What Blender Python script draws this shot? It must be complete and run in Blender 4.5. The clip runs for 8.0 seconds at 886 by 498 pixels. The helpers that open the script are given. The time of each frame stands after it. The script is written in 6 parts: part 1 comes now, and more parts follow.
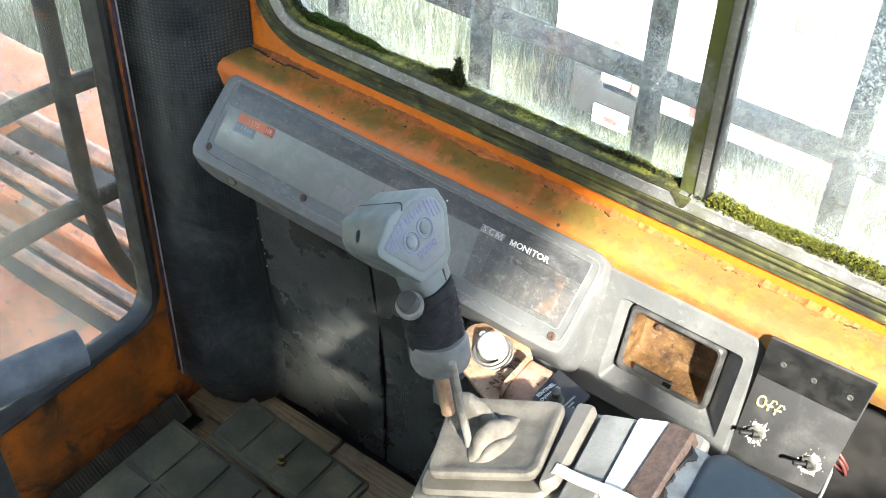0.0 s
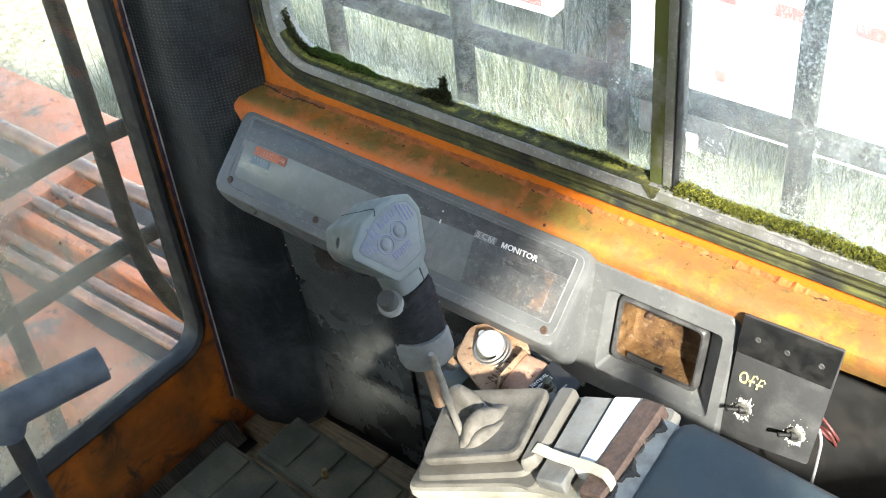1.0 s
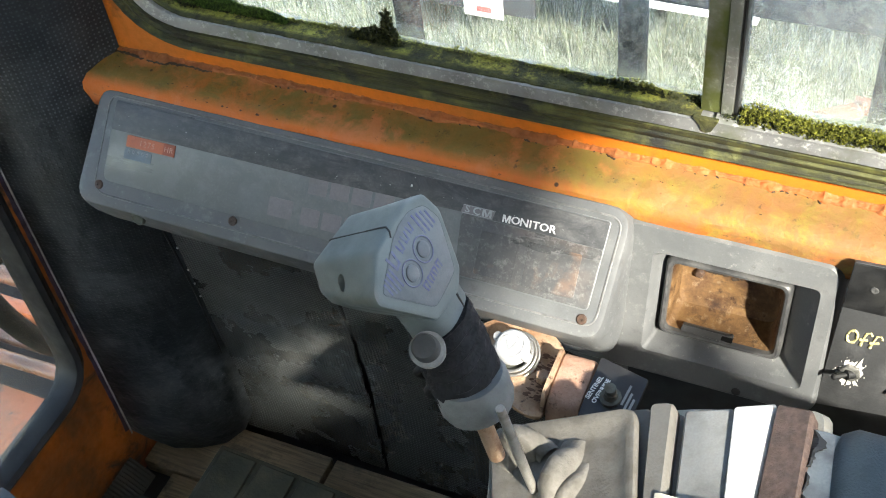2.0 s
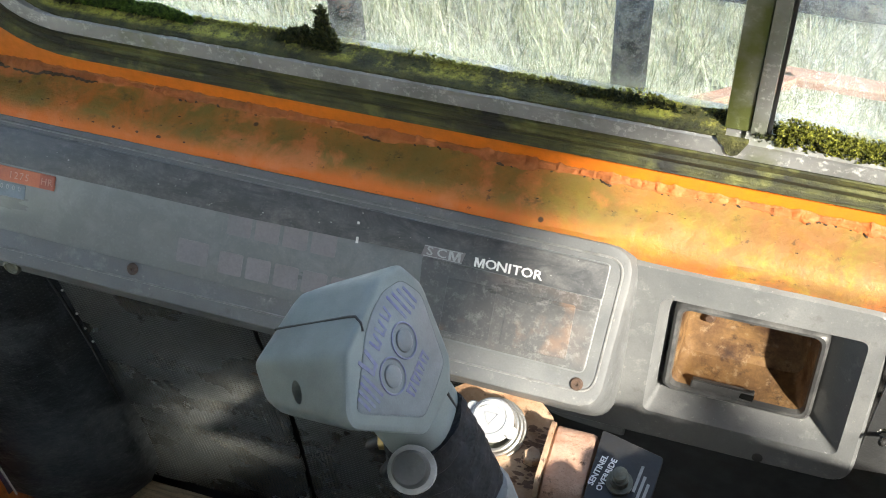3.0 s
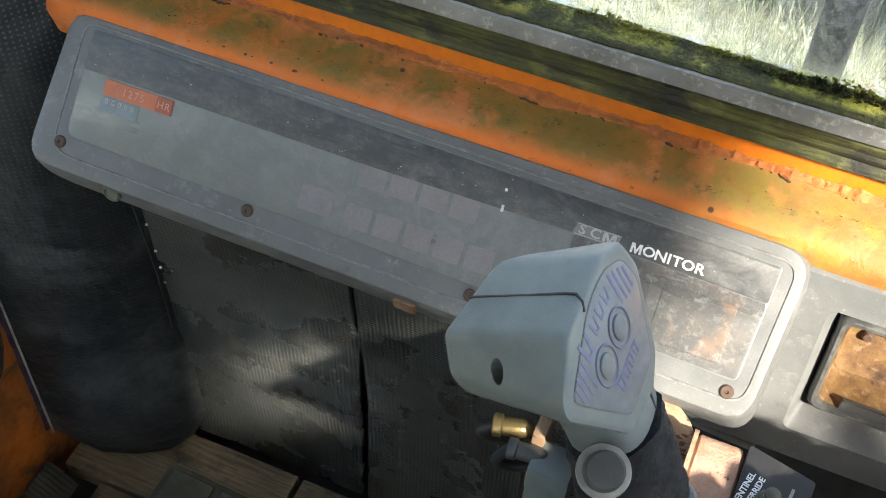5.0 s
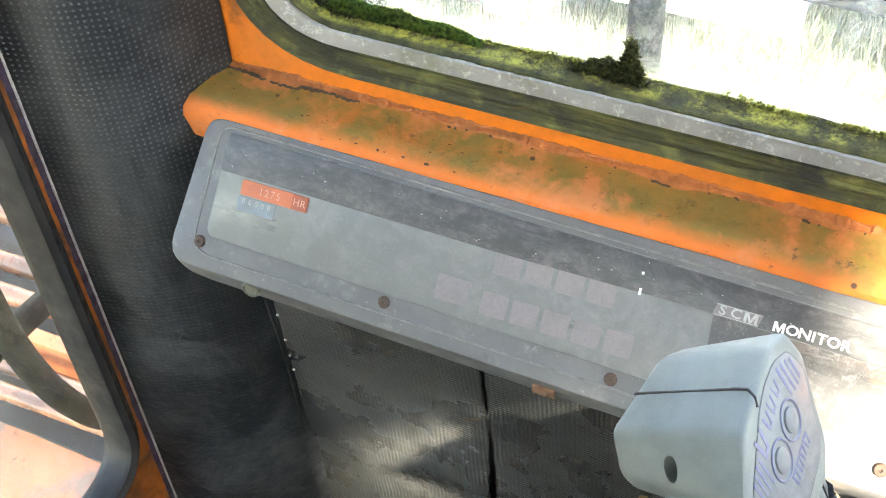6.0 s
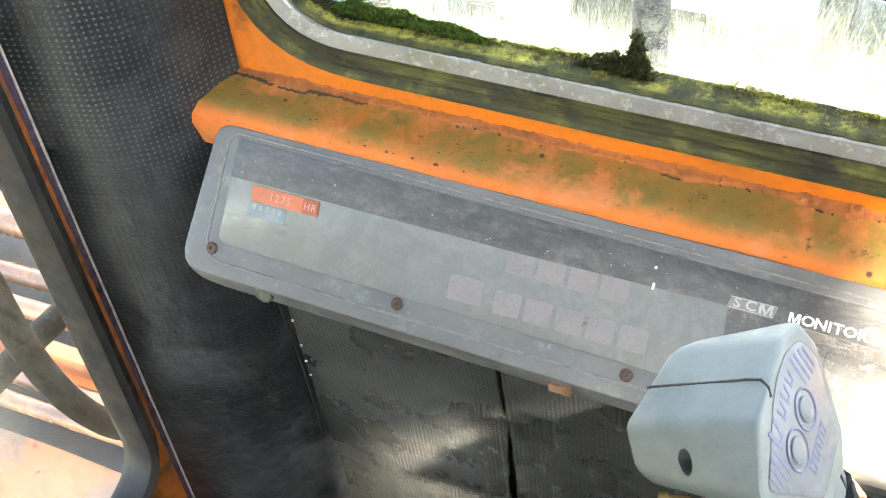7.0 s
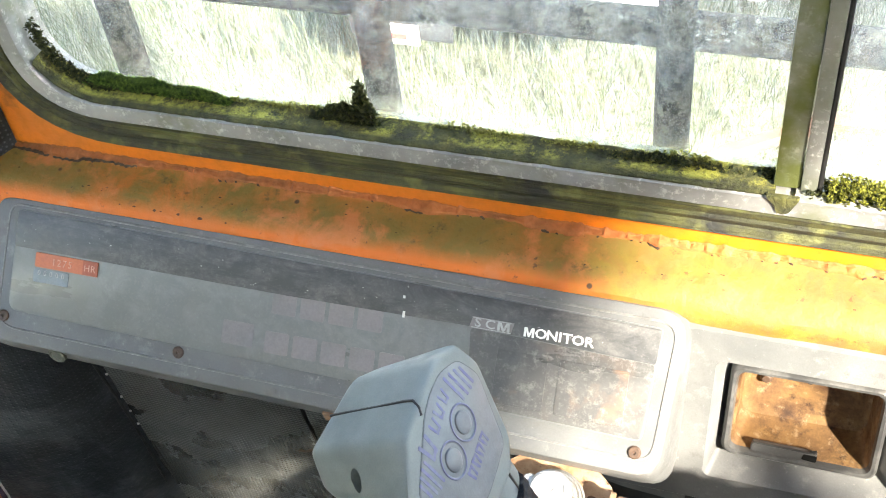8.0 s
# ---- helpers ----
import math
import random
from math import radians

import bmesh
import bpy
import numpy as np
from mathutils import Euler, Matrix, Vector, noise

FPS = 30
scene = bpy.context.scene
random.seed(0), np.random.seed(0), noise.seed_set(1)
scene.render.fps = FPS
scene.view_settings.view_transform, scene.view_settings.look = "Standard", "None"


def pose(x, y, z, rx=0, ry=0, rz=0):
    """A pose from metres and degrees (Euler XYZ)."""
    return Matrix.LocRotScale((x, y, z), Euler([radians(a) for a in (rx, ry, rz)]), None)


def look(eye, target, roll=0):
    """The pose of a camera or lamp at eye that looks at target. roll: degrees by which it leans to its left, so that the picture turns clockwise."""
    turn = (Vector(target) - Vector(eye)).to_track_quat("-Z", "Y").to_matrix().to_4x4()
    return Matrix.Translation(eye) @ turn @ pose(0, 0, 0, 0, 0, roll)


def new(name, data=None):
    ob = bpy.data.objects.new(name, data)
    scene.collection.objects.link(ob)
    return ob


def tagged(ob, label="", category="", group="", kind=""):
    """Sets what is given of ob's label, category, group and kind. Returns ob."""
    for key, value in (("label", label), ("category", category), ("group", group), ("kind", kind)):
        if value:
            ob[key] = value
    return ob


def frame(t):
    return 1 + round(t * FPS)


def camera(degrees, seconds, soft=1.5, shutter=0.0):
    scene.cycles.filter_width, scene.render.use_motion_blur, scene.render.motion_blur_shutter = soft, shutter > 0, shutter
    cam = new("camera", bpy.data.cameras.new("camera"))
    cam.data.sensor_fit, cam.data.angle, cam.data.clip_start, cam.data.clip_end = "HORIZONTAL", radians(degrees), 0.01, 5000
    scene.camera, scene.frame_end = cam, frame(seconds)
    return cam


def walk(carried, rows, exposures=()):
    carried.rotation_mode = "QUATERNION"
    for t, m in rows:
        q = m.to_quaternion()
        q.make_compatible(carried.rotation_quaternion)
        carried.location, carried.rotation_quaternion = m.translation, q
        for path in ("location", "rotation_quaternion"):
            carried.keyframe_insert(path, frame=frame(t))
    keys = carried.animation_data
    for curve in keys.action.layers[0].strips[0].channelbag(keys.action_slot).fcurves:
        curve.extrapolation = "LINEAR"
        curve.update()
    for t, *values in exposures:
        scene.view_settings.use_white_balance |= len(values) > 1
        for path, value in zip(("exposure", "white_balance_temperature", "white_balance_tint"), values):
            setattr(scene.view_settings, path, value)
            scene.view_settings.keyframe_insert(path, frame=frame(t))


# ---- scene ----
cam = camera(41.0, 8.0, soft=1.0)
PATH = [
    (0, (0.37, -0.688, 1.594), (-0.506, 0.524, 0.266), 1.8),
    (0.5, (0.374, -0.66, 1.585), (-0.48, 0.568, 0.258), -1.3),
    (1, (0.504, -0.684, 1.612), (-0.539, 0.457, 0.344), -6.4),
    (1.5, (0.404, -0.62, 1.544), (-0.5, 0.551, 0.199), -10.9),
    (1.7, (0.312, -0.59, 1.528), (-0.494, 0.601, 0.138), -10.6),
    (2.8, (0.072, -0.441, 1.43), (-0.407, 0.765, -0.092), -2.6),
    (3, (0.082, -0.415, 1.417), (-0.401, 0.806, -0.091), -4.3),
    (3.5, (0.112, -0.361, 1.395), (-0.351, 0.862, -0.119), -4.8),
    (4, (0.103, -0.348, 1.366), (-0.331, 0.839, -0.184), -4.0),
    (4.5, (0.031, -0.378, 1.373), (-0.388, 0.831, -0.165), 0.5),
    (5, (-0.022, -0.415, 1.368), (-0.475, 0.789, -0.163), 3.2),
    (5.2, (-0.031, -0.416, 1.376), (-0.506, 0.794, -0.144), 1.7),
    (6.3, (-0.057, -0.424, 1.386), (-0.687, 0.795, -0.069), -4.5),
    (6.5, (-0.054, -0.425, 1.38), (-0.68, 0.785, -0.085), -5.0),
    (7, (-0.05, -0.42, 1.382), (-0.694, 0.79, -0.075), -6.2),
    (7.5, (-0.007, -0.4, 1.4), (-0.62, 0.856, -0.031), -7.8),
    (8, (0.068, -0.405, 1.418), (-0.48, 0.868, -0.025), -8.1),
]
walk(cam, [(t, look(eye, aim, roll)) for t, eye, aim, roll in PATH],
     [(0, 4.1, 6500, 11.5), (1.5, 3.55, 6400, 11.5), (3, 3.53, 6650, 12.5), (4, 3.0, 6650, 12.5), (4.5, 3.05, 6700, 12.5), (5, 3.82, 6850, 13), (6.5, 5.1, 7300, 14.5), (7, 5.1, 7350, 14.5), (7.5, 4.92, 7150, 14), (8, 4.4, 7000, 14)])
SUN = Vector((0.64, -0.50, 0.56))          # towards the sun
world = bpy.data.worlds.new("sky")
scene.world = world
world.use_nodes = True
_n = world.node_tree.nodes
_sky = _n.new("ShaderNodeTexSky")
_sky.sky_type, _sky.sun_disc = "NISHITA", False
_sky.sun_elevation, _sky.sun_rotation = math.asin(SUN.normalized().z), math.atan2(SUN.x, SUN.y)
world.node_tree.links.new(_sky.outputs[0], _n["Background"].inputs[0])
_n["Background"].inputs[1].default_value = 0.125
_sun = bpy.data.lights.new("sun", "SUN")
_sun.energy, _sun.angle, _sun.color = 2.35, radians(2.0), (1.0, 0.955, 0.88)
sun_lamp = new("sun", _sun)
sun_lamp.matrix_world = look(SUN * 20, (0, 0, 0))

# ---- mesh tools ----
V3 = Vector


def thing(name, base, label, category, group="", kind=""):
    """An Empty at the base of a thing, which parents its parts."""
    ob = new(name)
    ob.empty_display_size = 0.02
    ob.location = base
    return tagged(ob, label, category, group, kind)


def mesh_of(name, bm, mat, smooth=False):
    me = bpy.data.meshes.new(name)
    bmesh.ops.recalc_face_normals(bm, faces=bm.faces)
    bm.to_mesh(me)
    bm.free()
    for m in (mat if isinstance(mat, (list, tuple)) else [mat]):
        me.materials.append(m)
    if smooth:
        me.polygons.foreach_set("use_smooth", [True] * len(me.polygons))
        me.set_sharp_from_angle(angle=radians(38))
    return me


def part(name, bm, mat, parent, label="", smooth=True):
    """One mesh, built in world metres, under a thing or a part."""
    ob = new(name, mesh_of(name, bm, mat, smooth))
    ob.parent = parent
    if parent.type == "EMPTY":
        ob.matrix_parent_inverse = Matrix.Translation(-parent.location)
    return tagged(ob, label)


def single(name, bm, mat, label="", category="", kind="", group="", smooth=True):
    """A thing that is one mesh."""
    return tagged(new(name, mesh_of(name, bm, mat, smooth)), label, category, group, kind)


def box(bm, lo, hi, bevel=0.0, m=None, seg=2):
    """A box from corner to corner with rounded edges, moved by m."""
    r = bmesh.ops.create_cube(bm, size=1.0)
    lo, hi = V3(lo), V3(hi)
    bmesh.ops.transform(bm, matrix=Matrix.Translation((lo + hi) / 2) @ Matrix.Diagonal((*(hi - lo), 1)), verts=r["verts"])
    vs = r["verts"]
    if bevel:
        es = {e for v in vs for e in v.link_edges}
        out = bmesh.ops.bevel(bm, geom=list(es), offset=bevel, segments=seg, profile=0.6, affect="EDGES")
        vs = list({v for f in out["faces"] for v in f.verts} | {v for v in vs if v.is_valid})
    if m is not None:
        bmesh.ops.transform(bm, matrix=m, verts=vs)
    return bm


def outline(pts, radius, seg=5):
    """A closed outline with its corners rounded; radius is one number or one for each corner."""
    out, n = [], len(pts)
    for i, p in enumerate(pts):
        r = radius[i] if isinstance(radius, (list, tuple)) else radius
        p, a, b = V3((*p, 0)), V3((*pts[i - 1], 0)), V3((*pts[(i + 1) % n], 0))
        if r <= 0:
            out.append((p.x, p.y))
            continue
        da, db = (a - p), (b - p)
        r1, r2 = min(r, da.length * 0.48), min(r, db.length * 0.48)
        s, e = p + da.normalized() * r1, p + db.normalized() * r2
        for k in range(seg + 1):
            t = k / seg
            q = s * (1 - t) ** 2 + p * 2 * t * (1 - t) + e * t * t
            out.append((q.x, q.y))
    return out


def loft(bm, loops, cap_a=True, cap_b=True, closed=True):
    """Skin between loops of equally many points."""
    rows = [[bm.verts.new(p) for p in l] for l in loops]
    n = len(rows[0])
    for a, b in zip(rows, rows[1:]):
        for i in range(n if closed else n - 1):
            bm.faces.new((a[i], a[(i + 1) % n], b[(i + 1) % n], b[i]))
    if cap_a:
        bm.faces.new(list(reversed(rows[0])))
    if cap_b:
        bm.faces.new(rows[-1])
    return bm


def slab(bm, pts, depths, m):
    """An outline in the plane of m, carried through (height, shrink) steps along m's z."""
    c = V3((sum(p[0] for p in pts) / len(pts), sum(p[1] for p in pts) / len(pts), 0))
    w = max(max(abs(p[0] - c.x), 1e-6) for p in pts)
    h = max(max(abs(p[1] - c.y), 1e-6) for p in pts)
    loops = []
    for z, s in depths:
        loops.append([m @ V3((c.x + (p[0] - c.x) * (1 - s / w), c.y + (p[1] - c.y) * (1 - s / h), z)) for p in pts])
    return loft(bm, loops)


def rod(bm, path, radius, n=14, cap=True):
    """A round bar along a path; radius is a number or one for each point."""
    loops, up = [], None
    path = [V3(p) for p in path]
    for i, p in enumerate(path):
        d = (path[min(i + 1, len(path) - 1)] - path[max(i - 1, 0)]).normalized()
        if up is None:
            up = d.orthogonal().normalized()
        up = (up - d * up.dot(d)).normalized()
        side = d.cross(up)
        r = radius[i] if isinstance(radius, (list, tuple)) else radius
        loops.append([p + (up * math.cos(a) + side * math.sin(a)) * r for a in (2 * math.pi * k / n for k in range(n))])
    return loft(bm, loops, cap, cap)


def lathe(bm, a, axis, steps, n=20):
    """A turned body: (distance along the axis, radius) steps."""
    axis = V3(axis).normalized()
    path = [V3(a) + axis * d for d, _ in steps]
    up = axis.orthogonal().normalized()
    side = axis.cross(up)
    return loft(bm, [[p + (up * math.cos(t) + side * math.sin(t)) * r for t in (2 * math.pi * k / n for k in range(n))] for p, (_, r) in zip(path, steps)])


def bend(pts, radius, seg=6):
    """A path with its inner corners rounded."""
    out = [V3(pts[0])]
    for a, p, b in zip(pts, pts[1:], pts[2:]):
        a, p, b = V3(a), V3(p), V3(b)
        s = p + (a - p).normalized() * min(radius, (a - p).length * 0.48)
        e = p + (b - p).normalized() * min(radius, (b - p).length * 0.48)
        out += [s * (1 - t) ** 2 + p * 2 * t * (1 - t) + e * t * t for t in (k / seg for k in range(seg + 1))]
    return out + [V3(pts[-1])]


def sheet(bm, grid, thick, way):
    """A curved sheet: rows of points, given a thickness along way."""
    way = V3(way) * thick
    nu, nv = len(grid), len(grid[0])
    top = [[bm.verts.new(V3(p)) for p in row] for row in grid]
    low = [[bm.verts.new(V3(p) + way) for p in row] for row in grid]
    for g in (top, low):
        for i in range(nu - 1):
            for j in range(nv - 1):
                bm.faces.new((g[i][j], g[i + 1][j], g[i + 1][j + 1], g[i][j + 1]))
    for i in range(nu - 1):
        bm.faces.new((top[i][0], top[i + 1][0], low[i + 1][0], low[i][0]))
        bm.faces.new((top[i][-1], top[i + 1][-1], low[i + 1][-1], low[i][-1]))
    for j in range(nv - 1):
        bm.faces.new((top[0][j], top[0][j + 1], low[0][j + 1], low[0][j]))
        bm.faces.new((top[-1][j], top[-1][j + 1], low[-1][j + 1], low[-1][j]))
    return bm


def axes(o, x, y, z):
    """A frame from its origin and three axes."""
    m = Matrix((x, y, z)).transposed().to_4x4()
    m.translation = o
    return m


def letters(name, text, size, m, mat, parent, label="", depth=0.0002, spread=1.0, bold=0.0):
    """Raised writing, its middle at the origin of m and its face along m's z."""
    cu = bpy.data.curves.new(name, "FONT")
    cu.body, cu.size, cu.extrude, cu.resolution_u = text, size, depth, 2
    cu.offset = bold
    cu.align_x, cu.align_y, cu.space_character = "CENTER", "CENTER", spread
    tmp = new(name, cu)
    me = bpy.data.meshes.new_from_object(tmp.evaluated_get(bpy.context.evaluated_depsgraph_get()))
    bpy.data.objects.remove(tmp)
    me.transform(m)
    me.materials.clear()
    me.materials.append(mat)
    ob = new(name, me)
    ob.parent = parent
    if parent.type == "EMPTY":
        ob.matrix_parent_inverse = Matrix.Translation(-parent.location)
    return tagged(ob, label)


# ---- materials ----
class Mat:
    """A short way to write node materials."""

    def __init__(self, name, rough=0.6, metal=0.0, spec=0.5):
        self.m = bpy.data.materials.new(name)
        self.m.use_nodes = True
        self.t = self.m.node_tree
        self.b = self.t.nodes["Principled BSDF"]
        self.b.inputs["Roughness"].default_value = rough
        self.b.inputs["Metallic"].default_value = metal
        self.b.inputs["Specular IOR Level"].default_value = spec
        self.at = self.t.nodes.new("ShaderNodeTexCoord").outputs["Object"]

    def link(self, a, b):
        self.t.links.new(a, b)

    def stretch(self, s):
        n = self.t.nodes.new("ShaderNodeMapping")
        n.inputs["Scale"].default_value = s
        self.link(self.at, n.inputs["Vector"])
        return n.outputs[0]

    def noise(self, scale, detail=4.0, rough=0.55, at=None, low=0.35, high=0.65, warp=0.0):
        n = self.t.nodes.new("ShaderNodeTexNoise")
        n.inputs["Scale"].default_value, n.inputs["Detail"].default_value = scale, detail
        n.inputs["Roughness"].default_value, n.inputs["Distortion"].default_value = rough, warp
        self.link(at if at else self.at, n.inputs["Vector"])
        return self.range(n.outputs["Fac"], low, high)

    def cells(self, scale, random=1.0, at=None, low=0.0, high=1.0, feature="F1"):
        n = self.t.nodes.new("ShaderNodeTexVoronoi")
        n.feature = feature
        n.inputs["Scale"].default_value, n.inputs["Randomness"].default_value = scale, random
        self.link(at if at else self.at, n.inputs["Vector"])
        return self.range(n.outputs["Distance"], low, high)

    def range(self, v, low, high, a=0.0, b=1.0):
        n = self.t.nodes.new("ShaderNodeMapRange")
        for i, x in enumerate((low, high, a, b)):
            n.inputs[i + 1].default_value = x
        self.link(v, n.inputs[0])
        return n.outputs[0]

    def math(self, op, a, b):
        n = self.t.nodes.new("ShaderNodeMath")
        n.operation = op
        for i, x in enumerate((a, b)):
            if isinstance(x, (int, float)):
                n.inputs[i].default_value = x
            else:
                self.link(x, n.inputs[i])
        return n.outputs[0]

    def axis(self, i, low, high):
        n = self.t.nodes.new("ShaderNodeSeparateXYZ")
        self.link(self.at, n.inputs[0])
        return self.range(n.outputs[i], low, high)

    def mix(self, fac, a, b):
        n = self.t.nodes.new("ShaderNodeMix")
        n.data_type = "RGBA"
        for sock, x in ((n.inputs[0], fac), (n.inputs[6], a), (n.inputs[7], b)):
            if isinstance(x, (int, float)):
                sock.default_value = x
            elif isinstance(x, tuple):
                sock.default_value = (*x, 1)
            else:
                self.link(x, sock)
        return n.outputs[2]

    def colour(self, c):
        if isinstance(c, tuple):
            self.b.inputs["Base Color"].default_value = (*c, 1)
        else:
            self.link(c, self.b.inputs["Base Color"])
        return self

    def rough(self, fac, a, b):
        self.link(self.range(fac, 0, 1, a, b), self.b.inputs["Roughness"])
        return self

    def bump(self, height, strength=0.3, depth=0.001):
        n = self.t.nodes.new("ShaderNodeBump")
        n.inputs["Strength"].default_value, n.inputs["Distance"].default_value = strength, depth
        self.link(height, n.inputs["Height"])
        if self.b.inputs["Normal"].is_linked:
            self.link(self.b.inputs["Normal"].links[0].from_socket, n.inputs["Normal"])
        self.link(n.outputs[0], self.b.inputs["Normal"])
        return self


def painted(name, base, dirt, rough=0.5, scale=30.0, amount=(0.45, 0.75), fine=600.0, bumps=0.15, metal=0.0, spec=0.5):
    """Paint, plastic or rubber with dirt in two scales and a fine grain."""
    k = Mat(name, rough, metal, spec)
    grain = k.noise(fine, 2, low=0.3, high=0.7)
    c = k.mix(k.noise(scale, 6, 0.6, low=amount[0], high=amount[1]), base, dirt)
    c = k.mix(k.range(grain, 0, 1, 0, 0.3), c, tuple(v * 0.55 for v in base))
    k.colour(c).rough(k.noise(scale * 2, 4), rough * 0.8, min(1, rough * 1.25)).bump(grain, bumps, 0.0006)
    return k.m


def make_orange_sill():
    """Orange paint under a film of algae: soft olive patches, bare pinkish spots, lime lichen, rust specks; the sunlit
    end is darkened in the colour.
    """
    k = Mat("orange_paint_mossy", 0.55)
    fine = k.noise(110, 6, 0.68, low=0.36, high=0.68)
    mid = k.noise(40, 6, 0.62, low=0.36, high=0.64)
    top = k.math("MULTIPLY", k.axis(1, 0.0655, 0.0745), k.range(k.axis(1, 0.1035, 0.0965), 0, 1, 0.45, 1))
    c = k.mix(k.noise(9, 5, 0.6, low=0.35, high=0.75), (0.56, 0.132, 0.012), (0.47, 0.132, 0.024))
    c = k.mix(k.math("MULTIPLY", k.noise(10, 8, 0.66, low=0.30, high=0.56, warp=0.6), k.math("MULTIPLY", k.range(mid, 0, 1, 0.55, 0.98), top)), c, (0.195, 0.130, 0.03))
    c = k.mix(k.math("MULTIPLY", k.noise(21, 8, 0.7, low=0.44, high=0.60, warp=0.8), k.math("MULTIPLY", top, 0.85)), c, (0.135, 0.115, 0.02))
    grow = k.math("MULTIPLY", k.axis(0, -0.34, -0.12), k.math("MULTIPLY", k.noise(15, 8, 0.7, low=0.28, high=0.54, warp=0.5), top))
    c = k.mix(k.math("MULTIPLY", grow, 0.75), c, (0.165, 0.115, 0.024))
    end = k.math("MULTIPLY", k.axis(0, -0.36, -0.45), k.math("MULTIPLY", k.axis(1, 0.067, 0.073), k.noise(30, 7, 0.7, low=0.30, high=0.55)))
    c = k.mix(k.math("MULTIPLY", end, 0.8), c, (0.15, 0.115, 0.025))
    c = k.mix(k.math("MULTIPLY", k.noise(28, 6, 0.62, low=0.52, high=0.62, warp=0.3), 0.75), c, (0.52, 0.165, 0.055))
    lime = k.math("MULTIPLY", k.noise(24, 7, 0.72, low=0.44, high=0.57, warp=0.5), k.math("MULTIPLY", k.axis(0, -0.10, 0.06), k.axis(1, 0.099, 0.080)))
    c = k.mix(k.math("MULTIPLY", lime, 0.8), c, (0.225, 0.215, 0.026))
    # Rusty mottling, also darkened past x = 0 to tone down the sunlit end.
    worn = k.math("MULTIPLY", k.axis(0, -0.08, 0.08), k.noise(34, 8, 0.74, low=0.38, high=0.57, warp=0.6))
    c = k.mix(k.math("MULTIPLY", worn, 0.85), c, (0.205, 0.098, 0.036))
    c = k.mix(k.math("MULTIPLY", k.noise(70, 6, 0.7, low=0.60, high=0.67), k.math("MULTIPLY", top, 0.7)), c, (0.075, 0.06, 0.018))
    c = k.mix(k.math("MULTIPLY", k.noise(150, 5, 0.7, low=0.63, high=0.70), 0.7), c, (0.06, 0.035, 0.018))
    c = k.mix(k.math("MULTIPLY", k.cells(38, 1.0, low=0.085, high=0.05), k.noise(20, 3, low=0.45, high=0.55)), c, (0.05, 0.025, 0.012))
    k.colour(c).rough(fine, 0.5, 0.8).bump(mid, 0.25, 0.0022).bump(fine, 0.25, 0.0012)
    return k.m


def make_orange_clean(name="orange_paint", rust=(0.6, 0.75)):
    k = Mat(name, 0.4)
    fine = k.noise(140, 5, 0.6, low=0.4, high=0.75)
    c = k.mix(k.noise(12, 5, low=0.4, high=0.75), (0.68, 0.17, 0.010), (0.55, 0.15, 0.02))
    c = k.mix(k.noise(16, 7, 0.68, low=rust[0], high=rust[1]), c, (0.07, 0.03, 0.012))
    c = k.mix(k.math("MULTIPLY", fine, 0.3), c, (0.25, 0.1, 0.02))
    k.colour(c).rough(fine, 0.33, 0.65).bump(fine, 0.2, 0.0008)
    return k.m


def make_front_paint():
    k = Mat("orange_paint_scorched", 0.5)
    fine = k.noise(70, 6, 0.65, low=0.4, high=0.72)
    c = k.mix(k.noise(10, 5, low=0.4, high=0.7), (0.46, 0.122, 0.012), (0.28, 0.08, 0.014))
    c = k.mix(k.noise(8, 7, 0.66, low=0.42, high=0.66, warp=0.5), c, (0.13, 0.05, 0.016))
    c = k.mix(k.noise(13, 7, 0.68, low=0.52, high=0.62, warp=0.8), c, (0.025, 0.018, 0.013))
    c = k.mix(k.math("MULTIPLY", fine, 0.35), c, (0.2, 0.08, 0.02))
    k.colour(c).rough(fine, 0.35, 0.75).bump(fine, 0.25, 0.001)
    return k.m


def make_console():
    k = Mat("grey_console_plastic", 0.5)
    grain = k.noise(900, 2, low=0.35, high=0.65)
    c = k.mix(k.noise(20, 6, 0.6, low=0.4, high=0.7), (0.103, 0.108, 0.110), (0.152, 0.156, 0.155))
    c = k.mix(k.math("MULTIPLY", k.noise(60, 6, 0.7, low=0.56, high=0.7), 0.6), c, (0.225, 0.228, 0.222))
    c = k.mix(k.math("MULTIPLY", grain, 0.2), c, (0.07, 0.07, 0.07))
    c = k.mix(k.math("MULTIPLY", k.noise(240, 5, 0.8, low=0.62, high=0.72), 0.6), c, (0.36, 0.35, 0.33))
    c = k.mix(k.math("MULTIPLY", k.noise(95, 6, 0.7, low=0.6, high=0.72), 0.5), c, (0.06, 0.058, 0.054))
    k.colour(c).rough(k.noise(40, 5), 0.38, 0.62).bump(grain, 0.12, 0.0004)
    return k.m


